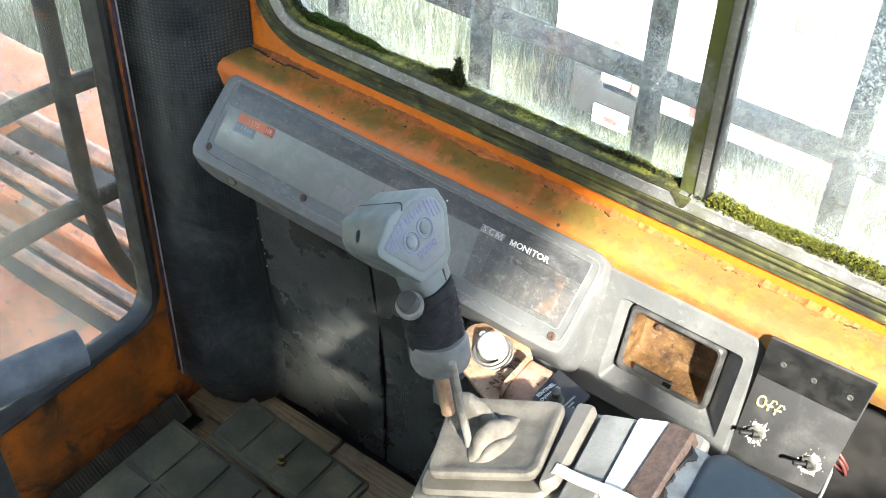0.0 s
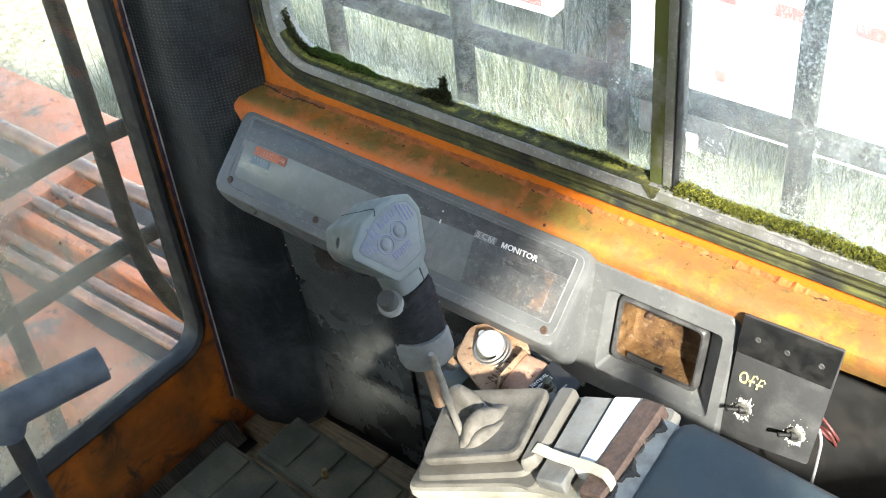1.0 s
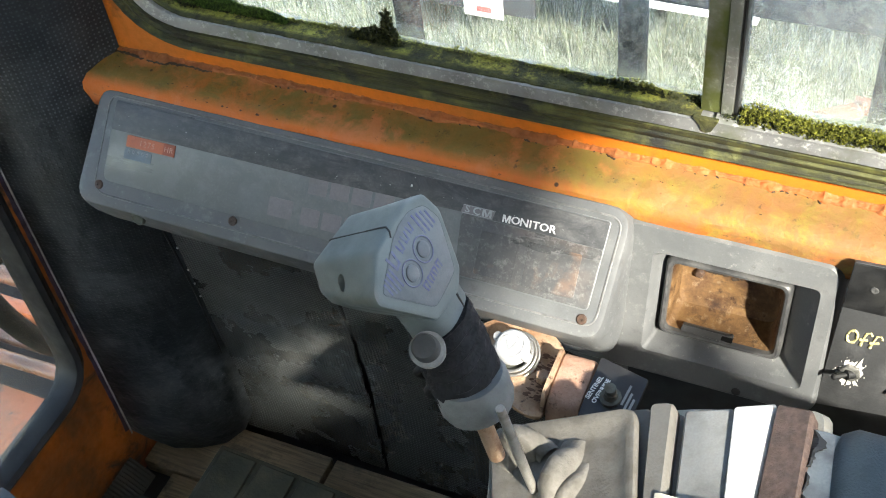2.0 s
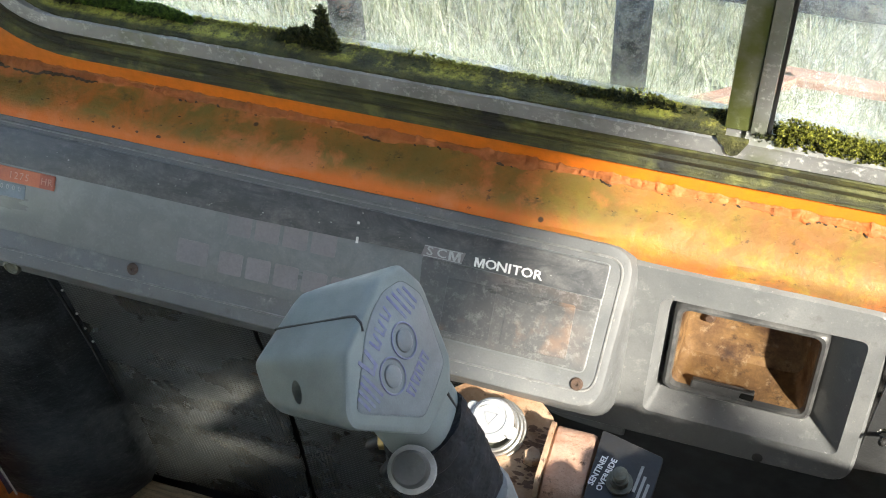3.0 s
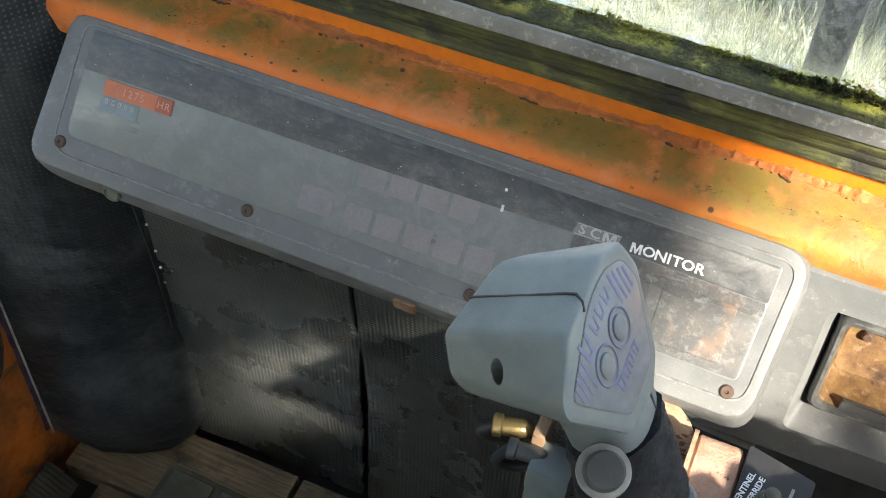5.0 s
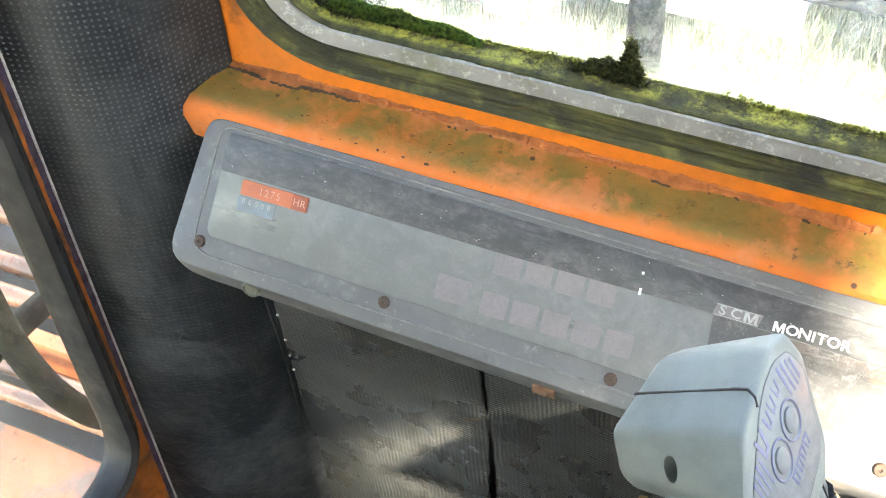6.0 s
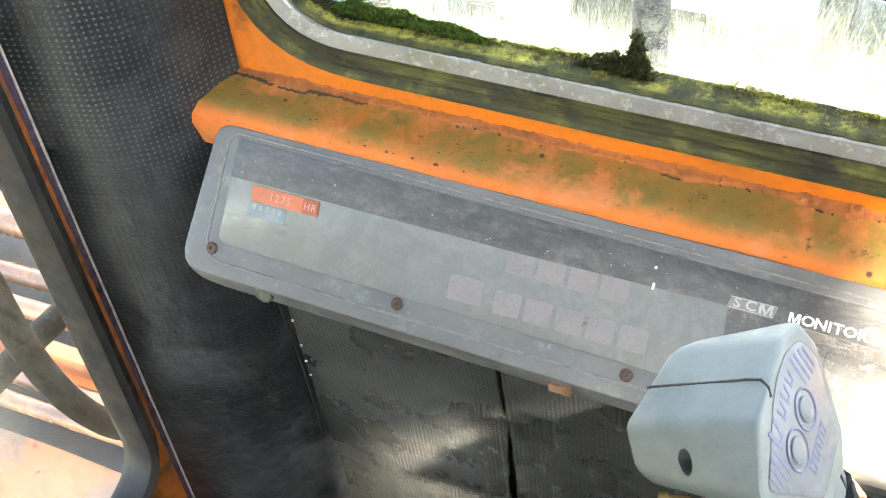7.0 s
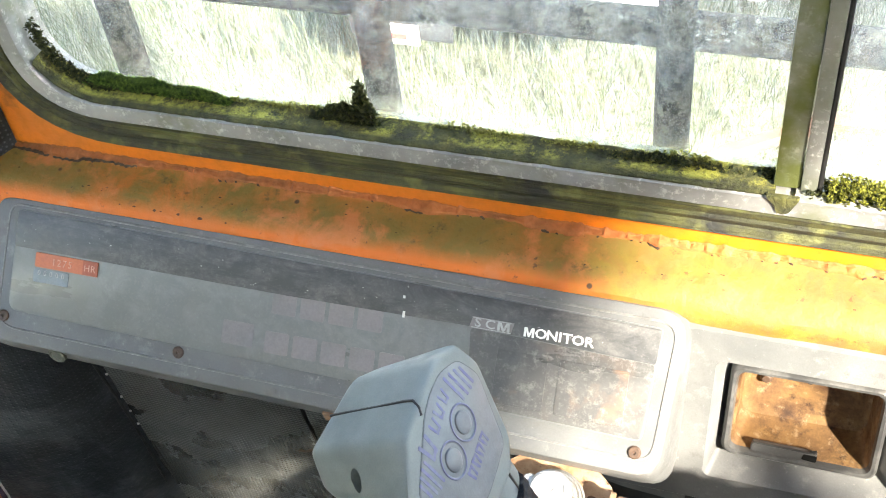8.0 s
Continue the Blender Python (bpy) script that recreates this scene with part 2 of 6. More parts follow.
def make_screen(dark, pale, name, blot=0.0):
    k = Mat(name, 0.35)
    dust = k.noise(9, 7, 0.6, k.stretch((1.0, 4, 4)), low=0.35, high=0.7)
    specks = k.noise(500, 3, 0.6, low=0.56, high=0.72)
    c = k.mix(k.math("MULTIPLY", dust, 0.5), dark, pale)
    c = k.mix(k.math("MULTIPLY", k.noise(46, 7, 0.72, low=0.45, high=0.68, warp=0.4), 0.35), c, tuple(v * 1.5 for v in pale))
    c = k.mix(k.math("MULTIPLY", specks, 0.12), c, (0.35, 0.35, 0.34))
    if blot:
        c = k.mix(k.math("MULTIPLY", k.noise(38, 4, 0.55, low=0.5, high=0.62), blot), c, (0.2, 0.125, 0.085))
        c = k.mix(k.math("MULTIPLY", k.noise(150, 6, 0.8, low=0.52, high=0.7), 0.55), c, (0.26, 0.255, 0.245))
    k.colour(c).rough(dust, 0.22, 0.6).bump(specks, 0.1, 0.0003)
    return k.m


def make_band():
    """A dark acrylic strip, dusty in smears along its length and finely scratched."""
    k = Mat("dark_screen_band", 0.4)
    smear = k.noise(5, 8, 0.76, k.stretch((6, 16, 16)), low=0.42, high=0.68, warp=0.6)
    specks = k.noise(420, 4, 0.7, low=0.57, high=0.70)
    fine = k.noise(120, 7, 0.75, low=0.42, high=0.7)
    c = k.mix(k.math("MULTIPLY", smear, k.range(fine, 0, 1, 0.25, 0.85)), (0.042, 0.044, 0.047), (0.19, 0.19, 0.187))
    c = k.mix(k.math("MULTIPLY", specks, 0.16), c, (0.3, 0.3, 0.29))
    k.colour(c).rough(smear, 0.3, 0.65).bump(specks, 0.12, 0.0003)
    return k.m


def make_vinyl(name="embossed_black_vinyl", across=(0.72, 0.72), pitch=0.0044, dust=0.45, dot=0.35, base=(0.0088, 0.0108, 0.0128), tip=(0.12, 0.13, 0.145), pale=(0.125, 0.137, 0.138)):
    """Black vinyl with a raised grain of dots, dust in streaks and scuffs."""
    k = Mat(name, 0.4)
    sep = k.t.nodes.new("ShaderNodeSeparateXYZ")
    k.link(k.at, sep.inputs[0])
    com = k.t.nodes.new("ShaderNodeCombineXYZ")
    k.link(k.math("ADD", k.math("MULTIPLY", sep.outputs[0], across[0]), k.math("MULTIPLY", sep.outputs[1], across[1])), com.inputs[0])
    k.link(sep.outputs[2], com.inputs[1])
    dots = k.cells(1 / pitch, 0.06, com.outputs[0], low=0.27, high=0.10)
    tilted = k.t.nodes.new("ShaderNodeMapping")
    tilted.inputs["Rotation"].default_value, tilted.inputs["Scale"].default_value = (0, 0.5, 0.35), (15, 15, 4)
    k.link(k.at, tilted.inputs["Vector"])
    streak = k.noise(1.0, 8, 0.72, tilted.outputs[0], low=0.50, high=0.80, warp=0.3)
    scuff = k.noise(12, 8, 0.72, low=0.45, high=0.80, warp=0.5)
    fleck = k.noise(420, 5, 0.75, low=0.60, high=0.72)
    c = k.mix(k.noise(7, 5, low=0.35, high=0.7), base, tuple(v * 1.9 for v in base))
    # Streaks and scuffs get paler from z = 1.0 down to 0.5.
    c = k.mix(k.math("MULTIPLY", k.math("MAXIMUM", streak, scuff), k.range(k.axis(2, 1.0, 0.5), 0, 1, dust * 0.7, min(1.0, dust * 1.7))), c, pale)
    c = k.mix(k.math("MULTIPLY", k.math("MULTIPLY", dots, k.axis(2, 0.55, 0.85)), k.noise(8, 6, 0.7, low=0.36, high=0.66)), c, tip)
    c = k.mix(k.math("MULTIPLY", fleck, 0.45), c, (0.26, 0.26, 0.24))
    k.colour(c).rough(scuff, 0.3, 0.55).bump(k.math("MULTIPLY", dots, k.axis(2, 0.45, 0.8)), dot, 0.0014).bump(k.noise(25, 4), 0.35, 0.005)
    return k.m


def make_waffle():
    """Black waffle-embossed vinyl, dusty in blotches, with a pale pool of sun painted in beside the torn edge."""
    k = Mat("dusty_waffle_vinyl", 0.35)
    sep = k.t.nodes.new("ShaderNodeSeparateXYZ")
    k.link(k.at, sep.inputs[0])
    com = k.t.nodes.new("ShaderNodeCombineXYZ")
    k.link(sep.outputs[0], com.inputs[0]), k.link(sep.outputs[2], com.inputs[1])
    dots = k.cells(1 / 0.0038, 0.04, com.outputs[0], low=0.42, high=0.15)
    blotch = k.noise(11, 6, 0.6, low=0.36, high=0.80, warp=0.2)
    fine = k.noise(130, 6, 0.75, low=0.42, high=0.68)
    # Pale pool of sunlight painted into the colour around this point.
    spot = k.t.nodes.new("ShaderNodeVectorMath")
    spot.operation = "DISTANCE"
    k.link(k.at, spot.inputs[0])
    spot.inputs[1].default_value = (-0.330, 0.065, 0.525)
    sun_pool = k.math("MULTIPLY", k.range(spot.outputs["Value"], 0.14, 0.04), k.noise(24, 6, 0.6, low=0.22, high=0.62))
    c = k.mix(k.noise(7, 5, low=0.35, high=0.7), (0.0145, 0.0165, 0.0160), (0.031, 0.034, 0.0325))
    c = k.mix(k.math("MULTIPLY", blotch, k.range(fine, 0, 1, 0.2, 0.75)), c, (0.085, 0.091, 0.086))
    c = k.mix(k.math("MULTIPLY", sun_pool, k.range(fine, 0, 1, 0.55, 1.0)), c, (0.15, 0.152, 0.142))
    c = k.mix(k.math("MULTIPLY", dots, k.range(blotch, 0, 1, 0.25, 0.55)), c, (0.095, 0.1, 0.098))
    c = k.mix(k.math("MULTIPLY", k.noise(420, 5, 0.75, low=0.61, high=0.72), 0.5), c, (0.26, 0.26, 0.24))
    k.colour(c).rough(blotch, 0.2, 0.44).bump(dots, 0.7, 0.0012).bump(k.noise(18, 2, 0.4), 0.3, 0.003)
    return k.m


def make_gasket():
    k = Mat("mossy_rubber_gasket", 0.7)
    at = k.stretch((2.2, 60, 60))
    streak = k.noise(4, 7, 0.65, at, low=0.44, high=0.60)
    c = k.mix(k.noise(20, 6, 0.65, low=0.40, high=0.64), (0.012, 0.013, 0.011), (0.105, 0.11, 0.027))
    c = k.mix(k.math("MULTIPLY", streak, 0.85), c, (0.02, 0.022, 0.012))
    c = k.mix(k.math("MULTIPLY", k.noise(45, 5, low=0.56, high=0.7), 0.6), c, (0.2, 0.21, 0.06))
    k.colour(c).bump(streak, 0.6, 0.0015).bump(k.noise(300, 4), 0.4, 0.0006)
    return k.m


def make_alloy(name="weathered_aluminium", green=0.6, low=0.56, high=0.72):
    k = Mat(name, 0.5, 0.55)
    pit = k.noise(190, 5, 0.75, low=0.55, high=0.66)
    c = k.mix(k.noise(30, 6, 0.6, low=0.35, high=0.7), (0.36, 0.365, 0.36), (0.21, 0.215, 0.21))
    c = k.mix(k.math("MULTIPLY", pit, 0.7), c, (0.7, 0.7, 0.68))
    c = k.mix(k.math("MULTIPLY", k.noise(22, 6, 0.6, low=low, high=high), green), c, (0.13, 0.15, 0.035))
    k.colour(c).rough(pit, 0.42, 0.8).bump(pit, 0.3, 0.0006)
    return k.m


def make_glass(name, strength=0.35, low_edge=0.93, veil=0.05, tint=(0.95, 0.98, 0.96), dust=(0.72, 0.74, 0.68), far=0.0):
    """A pane with dirt: thick at its foot, in drops and streaks above."""
    k = Mat(name, 0.9)
    t = k.t
    clear = t.nodes.new("ShaderNodeBsdfTransparent")
    clear.inputs[0].default_value = (*tint, 1)
    gloss = t.nodes.new("ShaderNodeBsdfGlossy")
    gloss.inputs["Roughness"].default_value = 0.06
    dirt = t.nodes.new("ShaderNodeBsdfDiffuse")
    murk = t.nodes.new("ShaderNodeBsdfTranslucent")
    fine = k.noise(90, 8, 0.75, low=0.45, high=0.75)
    specks = k.noise(300, 6, 0.88, low=0.52, high=0.58)
    wide = k.noise(9, 5, 0.6, low=0.36, high=0.66)
    drip = k.noise(30, 5, 0.7, k.stretch((4, 4, 0.7)), low=0.5, high=0.72)
    foot = k.math("POWER", k.axis(2, low_edge + 0.034, low_edge + 0.004), 2.0)
    film = k.math("ADD", k.math("MULTIPLY", k.math("MULTIPLY", fine, wide), strength), k.math("MULTIPLY", drip, strength * 0.5))
    film = k.math("ADD", k.math("ADD", film, k.math("MULTIPLY", k.math("MULTIPLY", specks, k.range(wide, 0, 1, 0.35, 1)), strength * 1.1)), veil)
    if far:      # road dust that thickens away from the post, with dried black spatter
        film = k.math("ADD", film, k.math("MULTIPLY", k.math("MULTIPLY", k.axis(1, -0.07, -0.30), k.noise(7, 7, 0.65, low=0.2, high=0.62)), far))
    foot = k.math("MULTIPLY", foot, k.noise(45, 7, 0.75, low=0.3, high=0.52))
    growth = k.mix(k.noise(130, 6, 0.75, low=0.45, high=0.62), (0.5, 0.47, 0.1), (0.06, 0.06, 0.012))
    col = k.mix(k.math("MINIMUM", k.math("MULTIPLY", foot, 2.2), 1.0), dust, growth)
    if far:
        spatter = k.math("MULTIPLY", k.noise(75, 7, 0.85, low=0.60, high=0.63), k.noise(9, 4, low=0.45, high=0.6))
        col = k.mix(spatter, col, (0.03, 0.025, 0.02))
        film = k.math("ADD", film, k.math("MULTIPLY", spatter, 0.8))
    for n in (dirt, murk):
        k.link(col, n.inputs[0])
    half = t.nodes.new("ShaderNodeMixShader")
    half.inputs[0].default_value = 0.7
    k.link(dirt.outputs[0], half.inputs[1]), k.link(murk.outputs[0], half.inputs[2])
    a = t.nodes.new("ShaderNodeMixShader")
    a.inputs[0].default_value = 0.06
    k.link(clear.outputs[0], a.inputs[1]), k.link(gloss.outputs[0], a.inputs[2])
    b = t.nodes.new("ShaderNodeMixShader")
    n = k.math("MINIMUM", k.math("ADD", film, k.math("MULTIPLY", foot, 0.8)), 0.95)
    k.link(n, b.inputs[0]), k.link(a.outputs[0], b.inputs[1]), k.link(half.outputs[0], b.inputs[2])
    k.link(b.outputs[0], t.nodes["Material Output"].inputs[0])
    return k.m


def make_grime():
    k = Mat("mossy_grime", 0.9)
    a = k.noise(70, 7, 0.7, low=0.38, high=0.62)
    c = k.mix(a, (0.022, 0.024, 0.009), (0.09, 0.09, 0.022))
    c = k.mix(k.math("MULTIPLY", k.axis(1, 0.0955, 0.0995), k.noise(34, 8, 0.8, low=0.47, high=0.60)), c, (0.36, 0.35, 0.055))
    c = k.mix(k.math("MULTIPLY", k.noise(110, 7, 0.8, low=0.52, high=0.62), 0.9), c, (0.045, 0.05, 0.014))
    k.colour(c).bump(a, 0.8, 0.0025).bump(k.noise(500, 4), 0.6, 0.001)
    return k.m


def make_bar(name="flaking_black_paint", lichen=0.45, tone=1.0):
    k = Mat(name, 0.85, 0.0, 0.2)
    flake = k.noise(70, 7, 0.75, low=0.5, high=0.6)
    c = k.mix(flake, tuple(v * tone for v in (0.02, 0.018, 0.016)), tuple(v * tone for v in (0.065, 0.06, 0.05)))
    c = k.mix(k.math("MULTIPLY", k.noise(14, 5, low=0.5, high=0.7), lichen), c, (0.1, 0.105, 0.05))
    c = k.mix(k.math("MULTIPLY", k.noise(120, 6, 0.8, low=0.50, high=0.56), lichen * 0.9), c, (0.15, 0.14, 0.11))
    c = k.mix(k.noise(90, 7, 0.85, low=0.50, high=0.53), c, (0.006, 0.005, 0.004))
    c = k.mix(k.noise(420, 4, 0.8, low=0.56, high=0.6), c, (0.003, 0.003, 0.003))
    k.colour(c).bump(flake, 0.4, 0.0008)
    return k.m


def make_rust(name="rusty_steel", base=(0.2, 0.1, 0.055), pale=(0.36, 0.24, 0.16)):
    k = Mat(name, 0.75, 0.2)
    a = k.noise(60, 7, 0.7, low=0.35, high=0.68)
    c = k.mix(a, base, pale)
    c = k.mix(k.noise(180, 5, 0.7, low=0.56, high=0.7), c, (0.06, 0.03, 0.018))
    k.colour(c).rough(a, 0.5, 0.85).bump(a, 0.5, 0.001).bump(k.noise(600, 3), 0.3, 0.0004)
    return k.m


def make_ash():
    k = Mat("rusty_ashtray", 0.45, 0.35)
    a = k.noise(42, 7, 0.68, low=0.38, high=0.66)
    c = k.mix(a, (0.215, 0.125, 0.052), (0.085, 0.042, 0.018))
    c = k.mix(k.math("MULTIPLY", k.noise(120, 6, 0.7, low=0.56, high=0.7), 0.7), c, (0.36, 0.27, 0.17))
    c = k.mix(k.noise(70, 6, 0.75, low=0.54, high=0.68), c, (0.04, 0.02, 0.012))
    c = k.mix(k.noise(17, 6, 0.7, low=0.5, high=0.68, warp=0.5), c, (0.06, 0.03, 0.016))
    k.colour(c).rough(a, 0.4, 0.75).bump(a, 0.4, 0.0008)
    return k.m


def make_wood():
    k = Mat("weathered_plank", 0.8)
    at = k.stretch((2, 30, 30))
    g = k.noise(9, 8, 0.7, at, low=0.3, high=0.7)
    c = k.mix(g, (0.13, 0.1, 0.062), (0.42, 0.33, 0.2))
    c = k.mix(k.noise(14, 7, 0.7, low=0.52, high=0.68), c, (0.05, 0.045, 0.032))
    k.colour(c).bump(g, 0.6, 0.0015)
    return k.m


def make_grass():
    k = Mat("rough_grass", 0.9)
    c = k.mix(k.noise(2.2, 7, 0.7), (0.4, 0.42, 0.32), (0.56, 0.56, 0.48))
    c = k.mix(k.noise(24, 6, 0.75, low=0.42, high=0.68), c, (0.16, 0.18, 0.08))
    c = k.mix(k.noise(60, 5, 0.75, low=0.52, high=0.7), c, (0.42, 0.4, 0.28))
    k.colour(c).bump(k.noise(40, 6, 0.7), 0.8, 0.05)
    return k.m


def leafy(name, a, b, rough=0.8):
    """Moss or blades: every clump has a tone of its own."""
    k = Mat(name, rough)
    g = k.t.nodes.new("ShaderNodeNewGeometry")
    c = k.mix(k.math("POWER", g.outputs["Random Per Island"], 2.2 if rough < 0.75 else 1.0), a, b)
    c = k.mix(k.noise(400, 3, low=0.35, high=0.65), c, tuple(v * 0.45 for v in a))
    k.colour(c)
    thin = k.t.nodes.new("ShaderNodeBsdfTranslucent")
    k.link(c, thin.inputs[0])
    both = k.t.nodes.new("ShaderNodeMixShader")
    both.inputs[0].default_value = 0.4
    k.link(k.b.outputs[0], both.inputs[1]), k.link(thin.outputs[0], both.inputs[2])
    k.link(both.outputs[0], k.t.nodes["Material Output"].inputs[0])
    return k.m


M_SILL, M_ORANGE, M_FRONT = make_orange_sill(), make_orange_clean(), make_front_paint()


def make_boom():
    k = Mat("sun_bleached_orange", 0.55)
    c = k.mix(k.noise(3.5, 6, 0.65, low=0.35, high=0.65), (0.52, 0.15, 0.05), (0.42, 0.16, 0.075))
    c = k.mix(k.noise(9, 7, 0.7, low=0.52, high=0.62), c, (0.2, 0.13, 0.085))
    c = k.mix(k.noise(30, 7, 0.75, low=0.58, high=0.66), c, (0.06, 0.035, 0.02))
    k.colour(c).rough(k.noise(20, 4), 0.3, 0.7).bump(k.noise(60, 5), 0.3, 0.002)
    return k.m


M_BOOM = make_boom()
M_PIPE = painted("dusty_painted_pipe", (0.36, 0.17, 0.09), (0.11, 0.06, 0.035), 0.28, 12, (0.40, 0.6), 300, 0.1)
M_DIRT = painted("leaf_strewn_dirt", (0.24, 0.16, 0.085), (0.09, 0.08, 0.04), 0.9, 9, (0.42, 0.62), 80, 0.8)
M_CONSOLE = make_console()
M_SCREEN = make_screen((0.115, 0.124, 0.125), (0.175, 0.181, 0.18), "dusty_screen")
M_BAND = make_band()
M_PANEL = make_screen((0.066, 0.067, 0.068), (0.115, 0.115, 0.113), "smoked_screen", 0.12)
M_DUSTY = make_screen((0.056, 0.057, 0.058), (0.10, 0.10, 0.098), "scuffed_screen", 0.55)
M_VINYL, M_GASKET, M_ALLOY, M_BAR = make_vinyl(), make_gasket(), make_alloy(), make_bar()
M_BARFRONT = make_bar("flaking_dark_paint", 0.04, 0.4)
M_WAFFLE = make_waffle()
M_OLDALLOY = make_alloy("greenish_aluminium", 0.6, 0.3, 0.7)
M_GREENALLOY = make_alloy("algae_aluminium", 0.95, 0.2, 0.5)
M_GLASS = make_glass("dirty_glass", 0.20, 0.93, 0.025)
M_GLASS_CLEAN = make_glass("hazy_glass", 0.27, 0.93, 0.08)
M_GLASS_FRONT = make_glass("front_glass", 0.10, 0.42, 0.02, (0.95, 0.92, 0.86), (0.30, 0.265, 0.2), 0.75)
M_GLASS_REAR = make_glass("tinted_glass", 0.25, 0.5, 0.05, (0.55, 0.56, 0.54))
M_GLASS_BACK = make_glass("rear_glass", 0.08, 0.5, 0.02, (0.9, 0.9, 0.87))
M_RUST, M_ASH, M_WOOD, M_GRASS = make_rust(), make_ash(), make_wood(), make_grass()
M_PALERUST = make_rust("pale_rust", (0.25, 0.14, 0.075), (0.42, 0.30, 0.205))
M_GRIP = painted("grey_grip_plastic", (0.138, 0.162, 0.16), (0.105, 0.124, 0.124), 0.55, 34, (0.45, 0.85), 1500, 0.06)
M_COLLAR = painted("dusty_grey_collar", (0.17, 0.178, 0.178), (0.1, 0.105, 0.1), 0.6, 40, (0.42, 0.72), 900, 0.2)
M_FACE = painted("grip_face_plastic", (0.14, 0.158, 0.172), (0.095, 0.108, 0.122), 0.45, 60, (0.45, 0.75), 1400, 0.1)
M_PRINT = painted("faded_blue_print", (0.085, 0.092, 0.21), (0.14, 0.155, 0.2), 0.6, 260, (0.40, 0.62), bumps=0.03)
M_PRINTPALE = painted("rubbed_blue_print", (0.14, 0.15, 0.25), (0.17, 0.185, 0.22), 0.6, 200)
M_GROOVE = painted("shallow_grip_groove", (0.085, 0.1, 0.105), (0.06, 0.07, 0.075), 0.6, 90)
M_RIMLINE = painted("pale_rim_edge", (0.2, 0.2, 0.195), (0.12, 0.12, 0.118), 0.5, 120, (0.4, 0.65))
M_BUTTON = painted("dark_grey_button", (0.05, 0.052, 0.052), (0.095, 0.095, 0.092), 0.5, 60)
M_TAPE = painted("black_tape", (0.006, 0.0065, 0.008), (0.024, 0.0255, 0.03), 0.7, 130, (0.45, 0.75), 400, 0.8, 0.0, 0.3)
M_BLACK = painted("black_rubber", (0.007, 0.0075, 0.008), (0.026, 0.026, 0.023), 0.6, 40)
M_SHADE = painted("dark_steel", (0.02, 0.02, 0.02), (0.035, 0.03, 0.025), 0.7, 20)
M_BOOT = painted("worn_grey_rubber", (0.135, 0.125, 0.107), (0.065, 0.059, 0.049), 0.75, 35, (0.42, 0.68), 500, 0.3)
M_POD = painted("grimy_grey_plastic", (0.135, 0.127, 0.11), (0.065, 0.06, 0.05), 0.6, 18, (0.42, 0.7), 500, 0.15)
M_CREAM = painted("dusty_cream_plastic", (0.36, 0.34, 0.28), (0.2, 0.185, 0.145), 0.55, 22, (0.45, 0.72), 500, 0.12)
M_PODGREY = painted("grey_pod_trim", (0.19, 0.193, 0.185), (0.1, 0.1, 0.094), 0.6, 30, (0.42, 0.68))
M_WHITE = painted("white_plastic", (0.66, 0.65, 0.62), (0.42, 0.40, 0.34), 0.45, 40, (0.55, 0.85), 700, 0.08)
M_CAP = painted("dulled_white_plastic", (0.44, 0.44, 0.44), (0.32, 0.32, 0.31), 0.5, 60, (0.5, 0.8), 700, 0.05)
M_BROWN = painted("brown_tape", (0.105, 0.068, 0.053), (0.055, 0.037, 0.03), 0.7, 120, (0.4, 0.65), 700, 0.4)
M_PAD = painted("blue_grey_vinyl", (0.028, 0.044, 0.053), (0.06, 0.068, 0.068), 0.55, 22, (0.48, 0.72), 700, 0.25)
M_LEVER = painted("blue_grey_rubber", (0.09, 0.105, 0.125), (0.05, 0.055, 0.06), 0.6, 30)
M_PEDAL = painted("worn_tread_rubber", (0.045, 0.047, 0.03), (0.13, 0.12, 0.078), 0.8, 24, (0.42, 0.7), 300, 0.3)
M_MAT = painted("dirty_floor_mat", (0.04, 0.038, 0.03), (0.09, 0.075, 0.05), 0.85, 25)
M_PLATE = painted("scuffed_black_plate", (0.062, 0.064, 0.066), (0.12, 0.122, 0.124), 0.4, 30, (0.45, 0.7), 500, 0.15)
M_SCRAPE = painted("bare_scraped_metal", (0.66, 0.65, 0.6), (0.42, 0.4, 0.36), 0.4, 90, (0.5, 0.75), 500, 0.3, 0.15)
M_YELLOW = painted("yellow_marker", (0.66, 0.6, 0.27), (0.2, 0.18, 0.1), 0.6, 420, (0.5, 0.62))
M_STEEL = painted("dull_steel", (0.4, 0.39, 0.37), (0.2, 0.17, 0.14), 0.4, 60, (0.45, 0.7), 600, 0.2, 0.8)
M_ROD = painted("bare_worn_rod", (0.3, 0.285, 0.255), (0.16, 0.145, 0.12), 0.4, 90, (0.45, 0.7), 600, 0.15, 0.2)
M_TAG = painted("black_enamel_tag", (0.012, 0.012, 0.0125), (0.03, 0.03, 0.03), 0.5, 60, (0.5, 0.75), 500, 0.1)
M_OLDSTEEL = painted("greenish_old_steel", (0.13, 0.135, 0.11), (0.07, 0.065, 0.05), 0.6, 60, (0.45, 0.7), 600, 0.3, 0.4)
M_CAN = make_rust("pinkish_rust", (0.26, 0.14, 0.09), (0.4, 0.27, 0.2))
M_RIM = painted("pale_worn_rim", (0.3, 0.3, 0.29), (0.17, 0.17, 0.165), 0.5, 90)
M_BACKING = painted("torn_backing", (0.15, 0.175, 0.19), (0.08, 0.09, 0.1), 0.8, 60)
M_DARK = painted("dark_recess", (0.004, 0.004, 0.004), (0.01, 0.01, 0.01), 0.9, 90, spec=0.1)
M_RAIL = make_rust("faded_orange_rail", (0.11, 0.045, 0.024), (0.16, 0.085, 0.055))
